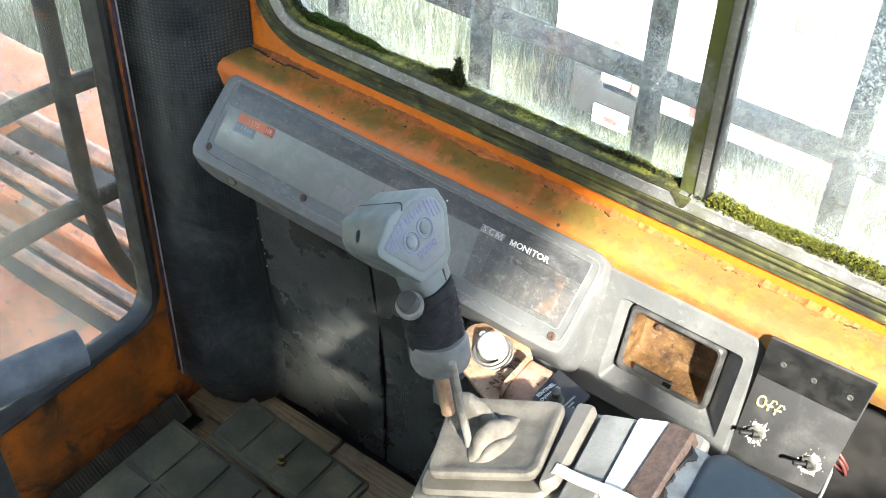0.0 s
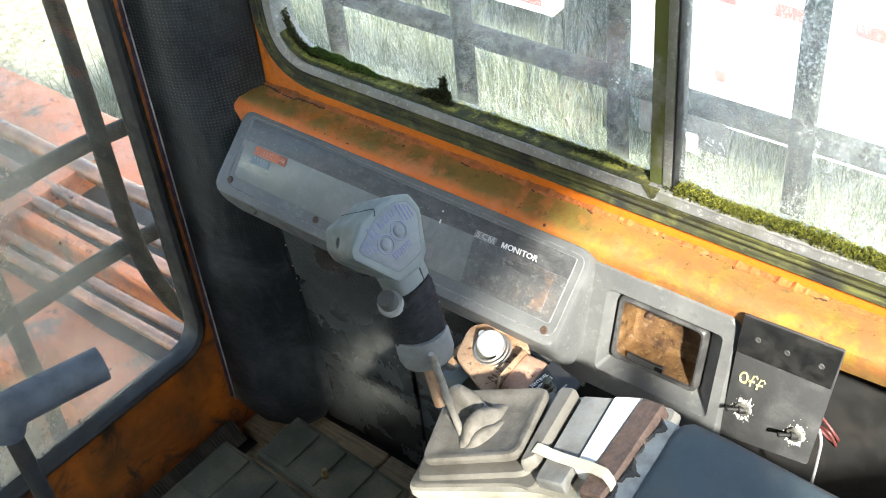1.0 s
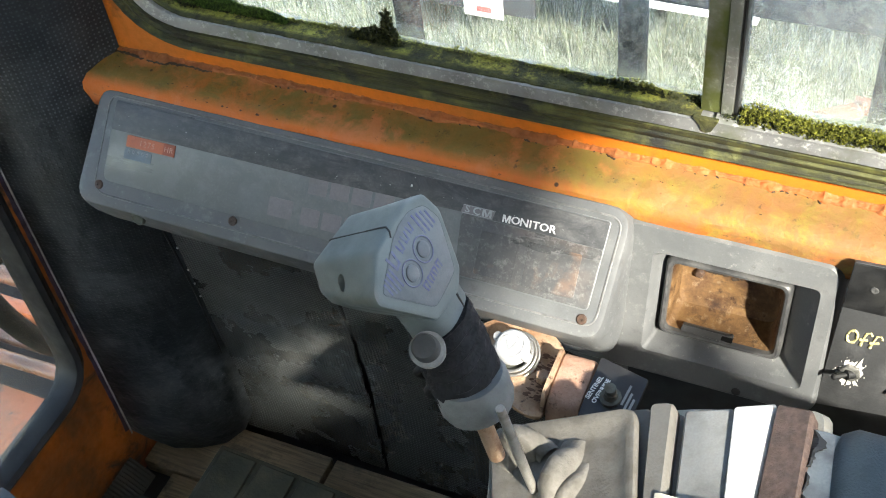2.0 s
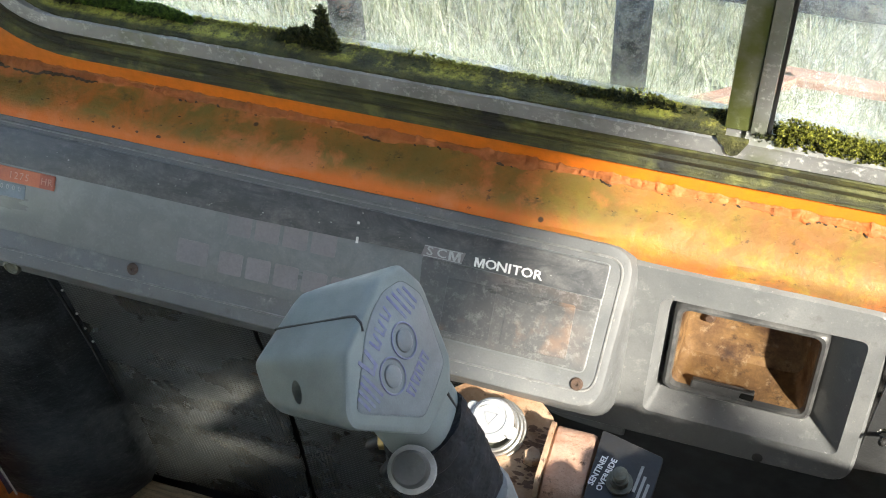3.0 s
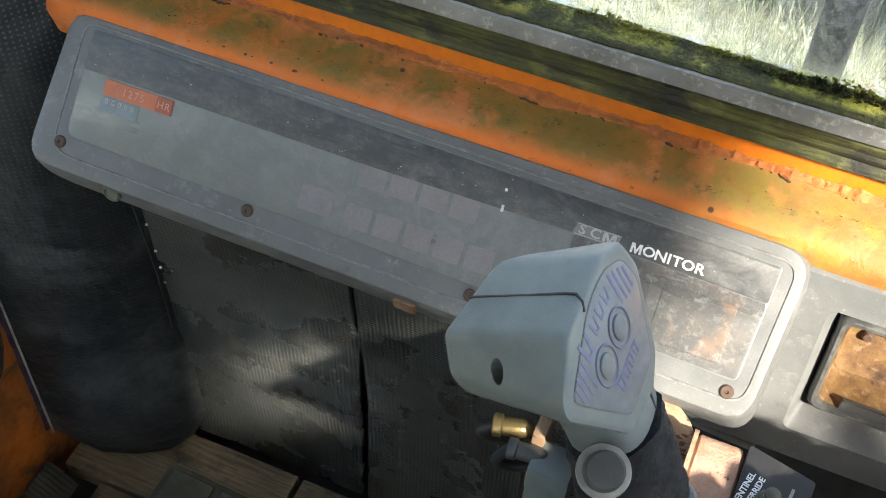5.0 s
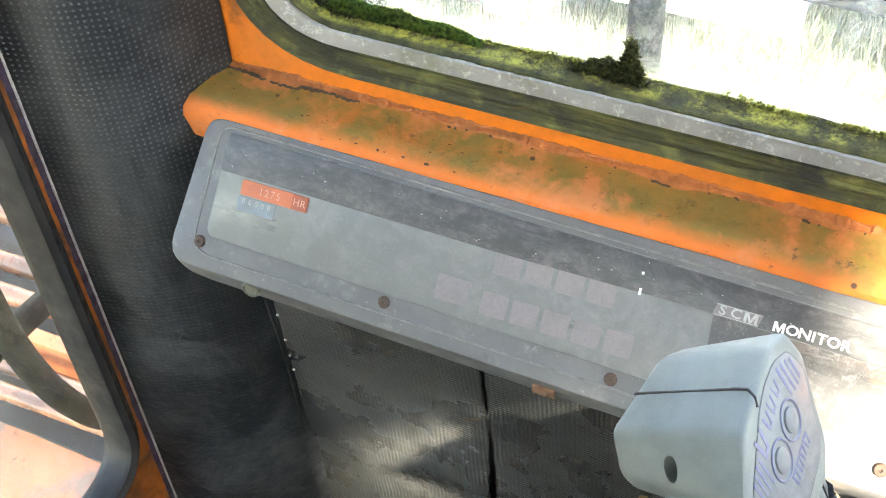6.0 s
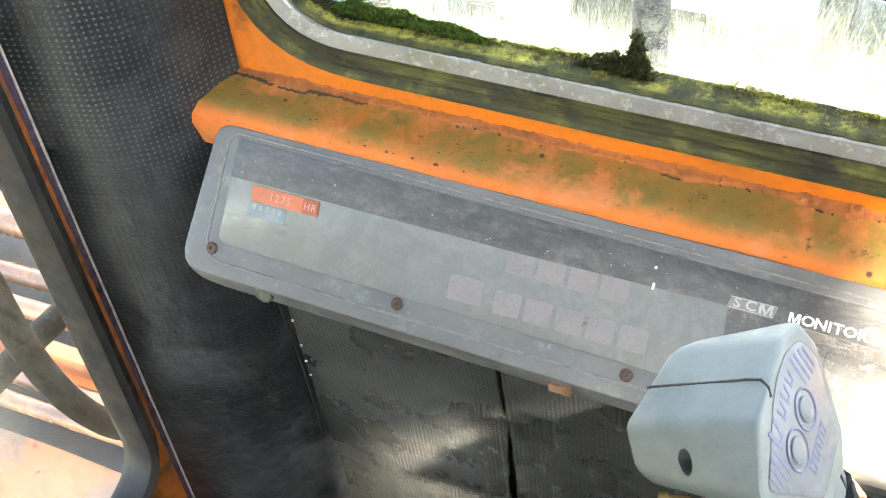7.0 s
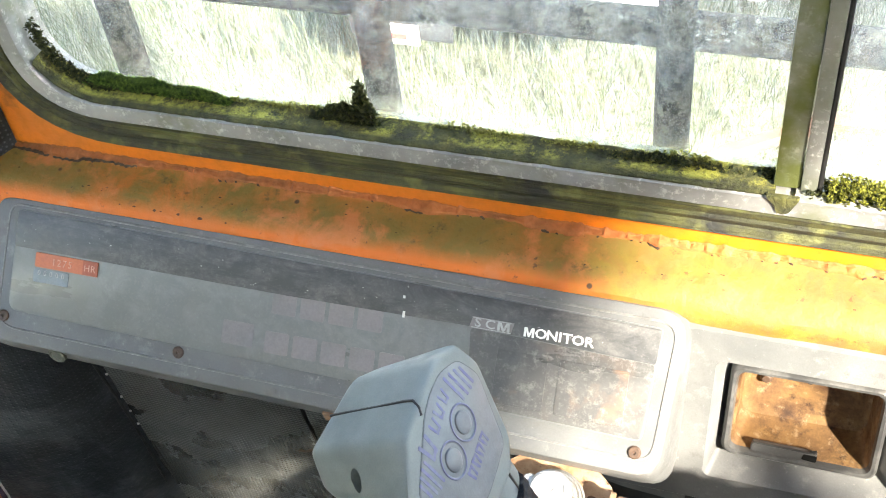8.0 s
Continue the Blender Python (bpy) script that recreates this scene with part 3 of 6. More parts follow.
M_SCREWSTEEL = painted("dirty_steel_nut", (0.3, 0.3, 0.28), (0.1, 0.1, 0.09), 0.35, 160, (0.45, 0.65), 500, 0.2, 0.6)
M_BRASS = painted("dull_brass", (0.3, 0.22, 0.09), (0.14, 0.1, 0.05), 0.4, 60, (0.45, 0.7), 600, 0.2, 0.8)
M_LEGEND = painted("white_legend", (0.8, 0.8, 0.78), (0.6, 0.6, 0.58), 0.6, 300)
M_GREYPRINT = painted("grey_print", (0.42, 0.43, 0.43), (0.3, 0.3, 0.3), 0.6, 300)
M_DUST = painted("pale_dust", (0.45, 0.45, 0.43), (0.3, 0.3, 0.29), 0.9, 200)
M_TIE = painted("yellowed_nylon", (0.5, 0.47, 0.38), (0.34, 0.31, 0.24), 0.5, 60)
M_METER = painted("faded_orange_label", (0.5, 0.14, 0.06), (0.36, 0.12, 0.07), 0.5, 90)
M_METERDARK = painted("dark_red_label", (0.36, 0.09, 0.045), (0.25, 0.075, 0.045), 0.5, 90)
M_COUNTER = painted("pale_counter", (0.2, 0.24, 0.26), (0.14, 0.16, 0.17), 0.5, 90)
M_BEZEL = painted("worn_dark_bezel", (0.045, 0.046, 0.047), (0.12, 0.12, 0.116), 0.4, 50, (0.45, 0.7), 500, 0.2)
M_ICON = painted("faint_icon_window", (0.198, 0.184, 0.188), (0.165, 0.16, 0.162), 0.5, 60)
M_RED = painted("faded_red_plastic", (0.36, 0.07, 0.06), (0.42, 0.14, 0.12), 0.35, 30)
M_TRAILER = painted("white_trailer_panel", (0.8, 0.8, 0.8), (0.66, 0.67, 0.68), 0.35, 2, (0.5, 0.8), 40, 0.05)
M_BLUE = painted("blue_trailer_rail", (0.05, 0.12, 0.42), (0.06, 0.1, 0.3), 0.5, 5)
M_TYRE = painted("tyre_rubber", (0.03, 0.03, 0.03), (0.09, 0.085, 0.075), 0.85, 12)
M_METERPALE = painted("pale_orange_print", (0.6, 0.33, 0.24), (0.5, 0.25, 0.18), 0.5, 200)
M_WIRE = painted("red_wire", (0.12, 0.03, 0.028), (0.08, 0.025, 0.022), 0.5, 60)
M_WIREG = painted("grey_wire", (0.3, 0.3, 0.32), (0.2, 0.2, 0.2), 0.5, 60)
M_GRIME = make_grime()
M_FILLER = painted("cracked_filler", (0.38, 0.115, 0.024), (0.2, 0.075, 0.022), 0.75, 55, (0.42, 0.66), 300, 0.8)
M_CRACK = painted("crack_dirt", (0.035, 0.022, 0.012), (0.08, 0.045, 0.02), 0.9, 120)
M_CHIP = painted("rust_under_paint", (0.1, 0.045, 0.02), (0.05, 0.022, 0.012), 0.8, 160)
M_PURPLE = painted("worn_purple_backing", (0.045, 0.03, 0.06), (0.02, 0.015, 0.02), 0.7, 60)
M_GREYPIPING = painted("dusty_piping", (0.42, 0.42, 0.4), (0.2, 0.2, 0.19), 0.5, 60)
M_SCREW = painted("dark_rusty_screw", (0.07, 0.04, 0.025), (0.03, 0.02, 0.015), 0.6, 300)
M_HEAD = painted("grey_headliner", (0.3, 0.3, 0.28), (0.22, 0.21, 0.19), 0.85, 10)
M_MOSS_DARK = leafy("dark_moss", (0.03, 0.042, 0.012), (0.1, 0.105, 0.025))
M_MOSS = leafy("green_moss", (0.1, 0.115, 0.013), (0.42, 0.42, 0.055))
M_MOSS_BRIGHT = leafy("fresh_green_moss", (0.05, 0.11, 0.015), (0.2, 0.32, 0.05))
M_MOSS_PALE = leafy("yellow_green_moss", (0.24, 0.26, 0.05), (0.4, 0.4, 0.12))
M_YARD = painted("bare_yard_earth", (0.13, 0.115, 0.085), (0.07, 0.075, 0.045), 0.9, 3, (0.4, 0.65), 30, 0.6)
M_WEED = leafy("green_weeds", (0.05, 0.075, 0.03), (0.17, 0.18, 0.1), 0.7)
M_BLADE = leafy("grass_blades", (0.15, 0.18, 0.1), (0.52, 0.52, 0.41), 0.7)

# ---- the cab shell ----
X0, X1, YL, YR, ZF, ZC = -0.58, 1.02, -1.26, 0.104, 0.30, 1.95


def rrect(x0, x1, z0, z1, r, seg=9):
    return outline([(x0, z0), (x1, z0), (x1, z1), (x0, z1)], r, seg)


def ring(bm, size, r, section, place):
    """A frame swept round a rounded opening; section is (inset, depth) pairs."""
    x0, x1, z0, z1 = size
    loops = []
    for i, d in [*section, section[0]]:
        loops.append([place(a, b, d) for a, b in rrect(x0 + i, x1 - i, z0 + i, z1 - i, max(r - i, 0.004))])
    return loft(bm, loops, False, False)


def holed_wall(bm, size, outer, r, d0, d1, place):
    """A wall with one rounded opening right through it."""
    x0, x1, z0, z1 = size
    hole = rrect(x0, x1, z0, z1, r)
    n = len(hole) // 4
    corners = [(outer[0], outer[2]), (outer[1], outer[2]), (outer[1], outer[3]), (outer[0], outer[3])]
    edge = [corners[i // n] for i in range(len(hole))]
    loops = [[place(a, b, d) for a, b in l] for l, d in ((hole, d0), (edge, d0), (edge, d1), (hole, d1), (hole, d0))]
    loft(bm, loops, False, False)
    bmesh.ops.remove_doubles(bm, verts=bm.verts, dist=1e-5)
    return bm


def on_right(a, b, d):
    return (a, d, b)


def on_front(a, b, d):
    return (X0 - d, a, b)


# right-hand wall with the long side window
SIDE = (-0.464, 0.99, 0.900, 1.72)
bm = bmesh.new()
holed_wall(bm, SIDE, (-0.62, X1 + 0.03, 0.872, ZC), 0.09, YR, YR + 0.03, on_right)
single("wall_right", bm, M_ORANGE, "orange painted steel side wall with a long window", "wall", "structure")
bm = bmesh.new()
box(bm, (-0.62, 0.135, ZF - 0.05), (X1 + 0.03, 0.155, 0.871))
single("wall_right_lower", bm, M_SHADE, "dark steel skin behind the vinyl trim", "wall", "structure")

# mossy sill over the console
bm = bmesh.new()
rows = []
prof = [(0.066, 0.846), (0.0625, 0.862), (0.064, 0.870), (0.070, 0.8755), (0.082, 0.8780), (0.096, 0.8803), (0.1035, 0.8825)]
for i in range(120):
    x = -0.505 + i * (X1 + 0.50) / 119
    row = []
    for j, (y, z) in enumerate(prof):
        p = V3((x, y, z))
        k = noise.noise(p * 28) * 0.0012 + noise.noise(p * 90) * 0.0007
        row.append((x, y + (k if j < 6 else 0), z + k))
    rows.append(row)
sheet(bm, rows, 0.004, (0, 0.3, -1))
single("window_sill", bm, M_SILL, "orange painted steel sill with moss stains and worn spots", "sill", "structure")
# cracked filler along the back of the sill
bm = bmesh.new()
rows = []
for i in range(900):
    x = -0.49 + i * 1.45 / 899
    a = max(0.0, noise.noise((x * 22, 3, 0)) + 0.25)
    b = max(0.0, noise.noise((x * 75, 8, 0)))
    h = 0.0006 + 0.0018 * a + 0.0034 * b + 0.0026 * max(0, noise.noise((x * 190, 0, 5))) + 0.0012 * noise.noise((x * 420, 0, 5))
    w = 0.0035 + 0.0045 * a + 0.003 * b + 0.0012 * noise.noise((x * 260, 7, 5))
    rows.append([(x, 0.1038 - w, 0.8806), (x, 0.1038 - w * 0.85, 0.8818 + h * 0.55), (x, 0.1038 - w * 0.5, 0.8822 + h * 0.95 + 0.0005 * noise.noise((x * 400, 3, 3))), (x, 0.1038 - w * 0.2, 0.8825 + h), (x, 0.1036, 0.8838 + h * 0.9)])
sheet(bm, rows, 0.001, (0, 0.2, -1))
single("sealant_bead", bm, M_FILLER, "cracked lumpy orange filler along the back of the sill", "sealant", "structure")

bm = bmesh.new()
rows = []
for i in range(1500):
    x = -0.485 + i * 1.43 / 1499
    a = max(0.0, noise.noise((x * 22, 3, 0)) + 0.25)
    b = max(0.0, noise.noise((x * 75, 8, 0)))
    y = 0.1034 - (0.0035 + 0.0045 * a + 0.003 * b + 0.0012 * noise.noise((x * 260, 7, 5))) - 0.0009 * noise.noise((x * 420, 5, 4))
    w = max(0.00001, -0.0003 + 0.0013 * noise.noise((x * 45, 9, 1)) + 0.0011 * noise.noise((x * 240, 2, 1)) + (0.0009 if x < -0.37 else 0.0))
    zz = 0.8831 - (0.1035 - y) * 0.27 - (0.0 if w > 0.00005 else 0.003)
    rows.append([(x, y - w, zz), (x, y, zz + 0.0002 + min(w, 0.0006) * 1.2), (x, y + w, zz + 0.0004)])
sheet(bm, rows, 0.002, (0, 0, -1))
single("sill_crack", bm, M_CRACK, "fine dark jagged crack where the paint has lifted", "crack", "structure")


def flecks(count, place, size, seed, up):
    """Flat ragged specks lying on a surface."""
    bm = bmesh.new()
    g = random.Random(seed)
    for _ in range(count):
        o, s = V3(place(g)), g.uniform(*size)
        n = g.randint(5, 8)
        vs = []
        for q in range(n):
            a = 6.283 * q / n
            d = V3((math.cos(a) * g.uniform(0.8, 1.9), math.sin(a) * g.uniform(0.4, 1.0), 0)) * s
            d.z = -d.y * up[1] / up[2]
            vs.append(bm.verts.new(o + d))
        bm.faces.new(vs)
    return bm


single("paint_chips", flecks(7, lambda g: (-0.345 + g.gauss(0, 0.03), 0.0668 + g.uniform(-0.001, 0.0015), 0.8749 + g.uniform(0, 0.0008)), (0.0005, 0.0014), 3, (0, -0.5, 0.8)), M_CHIP, "rusty chips along the rounded lip of the sill", "chips", "stuff", smooth=False)
single("paint_chips", flecks(60, lambda g: (g.uniform(-0.48, 0.5), g.uniform(0.072, 0.096), 0.8800), (0.0003, 0.0008), 4, (0, 0, 1)), M_CRACK, "dark crumbs and specks lying on the sill", "crumbs", "stuff", smooth=False)

# the side window: gasket, frame, mullion, panes
win = thing("window_1", (0.25, YR, 0.90), "long sliding cab window in a mossy weathered frame", "window", kind="structure")
bm = bmesh.new()
ring(bm, SIDE, 0.09, [(0.0, 0.110), (0.0, 0.099), (0.0035, 0.0955), (0.0085, 0.0965), (0.0105, 0.0985), (0.0125, 0.0960), (0.0165, 0.0945), (0.0185, 0.0965), (0.0205, 0.0945), (0.0255, 0.0935), (0.028, 0.098), (0.028, 0.110)], on_right)
part("rubber_gasket", bm, M_GASKET, win, "black rubber gasket streaked with green moss")
bm = bmesh.new()
ring(bm, SIDE, 0.09, [(0.0292, 0.108), (0.0292, 0.0925), (0.030, 0.0910), (0.0408, 0.0918), (0.0418, 0.0938), (0.0425, 0.104), (0.038, 0.105), (0.038, 0.126), (0.0292, 0.126)], on_right)
part("window_frame", bm, M_ALLOY, win, "pitted grey aluminium frame")
bm = bmesh.new()
box(bm, (0.0565, 0.0990, 0.9440), (0.0708, 0.119, 1.69), 0.0015)
part("window_stile", bm, M_GREENALLOY, win, "aluminium stile green with algae")
bm = bmesh.new()
box(bm, (0.0711, 0.0970, 0.9440), (0.0800, 0.119, 1.69), 0.0015)
part("window_stile", bm, M_OLDALLOY, win)
bm = bmesh.new()
box(bm, (0.0803, 0.098, 0.9440), (0.0828, 0.118, 1.69), 0.001)
part("pane_seal", bm, M_BLACK, win)
bm = bmesh.new()
box(bm, (-0.428, 0.1125, 0.936), (0.066, 0.1155, 1.685))
part("pane", bm, M_GLASS, win, "dirty pane with green growth at its foot")
bm = bmesh.new()
box(bm, (0.080, 0.1075, 0.936), (0.955, 0.1105, 1.685))
part("pane", bm, M_GLASS_CLEAN, win, "hazy water-marked pane")
bm = bmesh.new()
pts = []
for i in range(60):
    x = 0.069 + i * 0.89 / 59
    pts.append((x, 0.0))
rows = [[(x, 0.0905, 0.9425 + 0.0012 * noise.noise((x * 120, 1, 0))), (x, 0.0955, 0.9445 + 0.002 * noise.noise((x * 90, 2, 0))), (x, 0.1, 0.945), (x, 0.106, 0.944)] for x, _ in pts]
sheet(bm, rows, 0.0015, (0, 0, -1))
part("slide_track", bm, M_ALLOY, win, "pitted sliding track")
bm = bmesh.new()
slab(bm, outline([(0.0600, 0.9325), (0.0635, 0.9312), (0.0670, 0.9330), (0.0720, 0.9440), (0.0530, 0.9440), (0.0585, 0.9375)], 0.001, 2), [(-0.0935, 0), (-0.0905, 0), (-0.0900, 0.0005)], axes((0, 0, 0), (1, 0, 0), (0, 0, 1), (0, -1, 0)))
part("frame_joint", bm, M_GRIME, win, "broken joint filled with dirt")

bm = bmesh.new()
rows = []
for i in range(170):
    x = -0.417 + i * 0.475 / 169
    up = 0.048 - math.sqrt(max(0.0, 0.048 ** 2 - min(0.0, x + 0.374) ** 2))
    f = 0.0932 + 0.0008 * noise.noise((x * 60, 4, 0)) + 0.0007 * noise.noise((x * 240, 4, 0))
    rows.append([(x, f, 0.9428 + up), (x, f + 0.002, 0.9440 + up + 0.0006 * noise.noise((x * 150, 1, 0))), (x, 0.106, 0.9443 + up + 0.001 * noise.noise((x * 90, 2, 0))), (x, 0.1122, 0.9455 + up + 0.002 * noise.noise((x * 40, 3, 0)))])
sheet(bm, rows, 0.0012, (0, 0, -1))
part("grime_strip", bm, M_GRIME, win, "green-brown grime lying on the frame ledge")

# front wall with its window
FRONT = (-1.10, -0.004, 0.478, 1.76)
bm = bmesh.new()
holed_wall(bm, FRONT, (YL - 0.03, YR + 0.03, ZF - 0.05, ZC), 0.06, 0.0, 0.03, on_front)
single("wall_front", bm, M_FRONT, "orange painted front wall with scorched rusty patches", "wall", "structure")
fwin = thing("window_2", (X0, -0.45, 0.48), "front cab window in a black rubber gasket", "window", kind="structure")
bm = bmesh.new()
ring(bm, FRONT, 0.06, [(-0.002, 0.0), (-0.002, -0.003), (0.003, -0.0055), (0.0055, -0.0095), (0.010, -0.0115), (0.0125, -0.009), (0.015, -0.0075), (0.0165, -0.003), (0.0165, 0.02), (-0.002, 0.02)], on_front)
part("rubber_gasket", bm, M_BLACK, fwin, "black rubber gasket")
bm = bmesh.new()
box(bm, (X0 - 0.016, -1.088, 0.49), (X0 - 0.012, -0.016, 1.748))
part("pane", bm, M_GLASS_FRONT, fwin, "dusty front pane")

# unseen walls behind and to the left of the seat, lined grey against orange bounce; roof and floor
# Door opening added to let skylight in while keeping direct sun out.
DOOR = (-0.47, 0.36, 0.80, 1.60)
bm = bmesh.new()
holed_wall(bm, DOOR, (X0 - 0.03, X1 + 0.03, ZF - 0.05, ZC), 0.06, YL, YL - 0.03, lambda a, b, d: (a, d, b))
single("wall_left", bm, M_HEAD, "unseen grey lined side wall, its door window placed for skylight", "wall", "structure")
# Unseen wall; its stepped opening is set by where the sun should land.
REAR = (-1.06, 0.02, 1.30, 1.83)
bm = bmesh.new()
for lo, hi in (((YL - 0.03, ZF - 0.05), (-0.68, 1.60)), ((-0.68, ZF - 0.05), (YR + 0.06, REAR[2])), ((YL - 0.03, REAR[3]), (YR + 0.06, ZC)), ((YL - 0.03, 1.60), (REAR[0], REAR[3])), ((REAR[1], REAR[2]), (YR + 0.06, REAR[3]))):
    box(bm, (X1, lo[0], lo[1]), (X1 + 0.03, hi[0], hi[1]))
# the rounded upper corner of the opening, traced from where the sun should stop
loft(bm, [[V3((x, y, z)) for y, z in ((-1.06, 1.83), (-1.06, 1.74), (-0.95, 1.742), (-0.90, 1.758), (-0.85, 1.785), (-0.76, 1.812), (-0.70, 1.83))] for x in (X1, X1 + 0.03)])
single("wall_rear", bm, M_HEAD, "unseen grey lined rear wall, its opening cut to shape the sun", "wall", "structure")
# Unseen panes, added to dim the sun and sky that reach the cab.
for k, (name, lo, hi) in enumerate((("window_3", (X1 + 0.012, REAR[0] + 0.001, REAR[2] + 0.001), (X1 + 0.016, REAR[1] - 0.001, REAR[3] - 0.001)), ("window_4", (DOOR[0] + 0.001, YL - 0.016, DOOR[2] + 0.001), (DOOR[1] - 0.001, YL - 0.012, DOOR[3] - 0.001)))):
    w = thing(name, ((lo[0] + hi[0]) / 2, (lo[1] + hi[1]) / 2, lo[2]), "unseen cab window pane added to dim the light inside", "window", kind="structure")
    bm = bmesh.new()
    box(bm, lo, hi)
    part("pane", bm, M_GLASS_REAR if k else M_GLASS_BACK, w)
bm = bmesh.new()
box(bm, (X0 - 0.04, YL - 0.04, ZC), (X1 + 0.04, YR + 0.06, ZC + 0.04))
single("ceiling", bm, M_HEAD, "grey lined cab roof", "ceiling", "structure")
bm = bmesh.new()
box(bm, (X0 - 0.03, YL - 0.03, ZF - 0.06), (X1 + 0.03, 0.14, ZF - 0.022))
floor = single("floor", bm, M_SHADE, "dark steel cab floor under wooden planks", "floor", "structure")

# vinyl covered corner post, lofted from a hollow foot to a rounded head
bm = bmesh.new()
low = [(-0.5785, 0.0105), (-0.566, 0.0115), (-0.540, 0.019), (-0.511, 0.032), (-0.485, 0.050), (-0.466, 0.070), (-0.455, 0.0900)]
top = [(-0.5785, 0.0100), (-0.561, 0.0145), (-0.532, 0.023), (-0.506, 0.040), (-0.488, 0.064), (-0.478, 0.088), (-0.470, 0.1025)]
rows = []
for i in range(40):
    t = i / 39
    z = ZF + 0.012 + t * (ZC - ZF - 0.012)
    f = min(1.0, (z - ZF) / 0.55)
    f = f * f * (3 - 2 * f)
    row = []
    for j, (a, b) in enumerate(zip(low, top)):
        x, y = a[0] + (b[0] - a[0]) * f, a[1] + (b[1] - a[1]) * f
        k = 0.004 * noise.noise((x * 9, y * 9, z * 7)) * (0 < j < 6)
        foot = ZF + 0.004 + 0.052 * (j / 3 - 1) ** 2 * (1.0 if j < 3 else 0.85)
        row.append((x + k, y - k + 0.016 * max(0.0, 1 - (z - ZF) / 0.05) ** 2 * (0 < j < 6), max(z, foot)))
    rows.append(row)
fine = []
for row in rows:
    r = [row[0]]
    for a, b in zip(row, row[1:]):
        r += [tuple(V3(a).lerp(V3(b), 0.5)), b]
    fine.append(r)
sheet(bm, fine, 0.003, (-0.7, 0.7, 0))
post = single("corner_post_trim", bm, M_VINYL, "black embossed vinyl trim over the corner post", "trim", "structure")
bm = bmesh.new()
zs = [ZF + 0.05 + k * 0.02 for k in range(80)]
rod(bm, [(-0.5785, 0.0098 + 0.0006 * noise.noise((z * 30, 1, 0)), z) for z in zs], [0.0011 + 0.0005 * noise.noise((z * 45, 2, 0)) for z in zs], 8)
single("edge_piping", bm, M_GREYPIPING, "thin pale piping at the edge of the post trim", "piping", "structure")
bm = bmesh.new()
rows = []
for i in range(240):
    z = ZF + 0.06 + i * 0.0062
    f = 0.0088 - max(0.0, 0.0046 + 0.0016 * noise.noise((z * 16, 4, 0)) + 0.0014 * noise.noise((z * 70, 4, 0)))
    rows.append([(-0.5798, f, z), (-0.5785, (f + 0.0098) / 2, z), (-0.5790, 0.0098, z)])
sheet(bm, rows, 0.0008, (-1, 0, 0))
single("trim_backing", bm, M_PURPLE, "frayed purple-black backing along the post trim", "trim", "structure")

# vinyl panels below the console, with the split between them
def wall_y(z):
    t = max(0.0, min(1.0, (z - ZF) / 0.45))
    return 0.094 - 0.044 * t * t


def vinyl_panel(x_lo, x_hi, seed):
    rows = []
    for i in range(91):
        z = ZF + 0.004 + (0.742 - ZF) * i / 90
        row = []
        for j in range(19):
            u = j / 18
            x = x_lo(z) + (x_hi(z) - x_lo(z)) * u
            k = 0.005 * noise.noise((x * 7, seed, z * 7)) + 0.0012 * noise.noise((x * 30, seed, z * 30))
            row.append((x, wall_y(z) + k * (1 if 0 < j < 18 else 0.5), z))
        rows.append(row)
    return sheet(bmesh.new(), rows, 0.004, (0, 1, 0))


def slit(z):
    """Half the width of the split between the two panels."""
    a = 0.0021 if z > 0.612 else 0.0004 if z > 0.578 else 0.0016 + min(0.0016, (0.578 - z) * 0.02)
    return max(0.0003, a + 0.0005 * noise.noise((z * 120, 3, 1)))


def split(z):
    return -0.279 + 0.03 * (z - 0.456) + 0.0012 * noise.noise((z * 40, 9, 1)) + (0.002 if z < 0.59 else 0)


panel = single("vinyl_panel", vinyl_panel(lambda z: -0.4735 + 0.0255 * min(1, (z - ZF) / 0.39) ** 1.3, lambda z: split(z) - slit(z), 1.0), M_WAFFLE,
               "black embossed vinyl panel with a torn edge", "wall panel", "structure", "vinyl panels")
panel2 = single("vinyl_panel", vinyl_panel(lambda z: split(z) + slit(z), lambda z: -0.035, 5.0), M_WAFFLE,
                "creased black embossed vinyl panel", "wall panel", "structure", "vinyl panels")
bm = bmesh.new()
rod(bm, [(split(0.60) - d, wall_y(0.60) - 0.0030, 0.600 + e) for d, e in ((0.004, 0.003), (0.008, 0.001), (0.012, -0.003), (0.017, -0.0025), (0.021, -0.005))], [0.0003, 0.0012, 0.0009, 0.0013, 0.0003], 6)
part("tear", bm, M_CRACK, panel, "small ragged tear")
for z in (0.672, 0.632, 0.606, 0.582):
    bm = bmesh.new()
    lathe(bm, (-0.4490 - (0.68 - z) * 0.07 + 0.004, wall_y(z) - 0.0045, z), (0.2, -1, 0), [(0, 0.0013), (0.001, 0.0011), (0.0014, 0.0)], 7)
    part("stitch", bm, M_WHITE, panel, "white stitch end")
bm = bmesh.new()
rod(bm, bend([(-0.4475, 0.0465, 0.748), (-0.4555, 0.070, 0.598), (-0.4650, 0.0845, 0.477), (-0.4725, 0.0925, 0.32)], 0.05), 0.0013, 8)
single("trim_seam", bm, M_BLACK, "dark stitched seam between vinyl pieces", "seam", "structure")

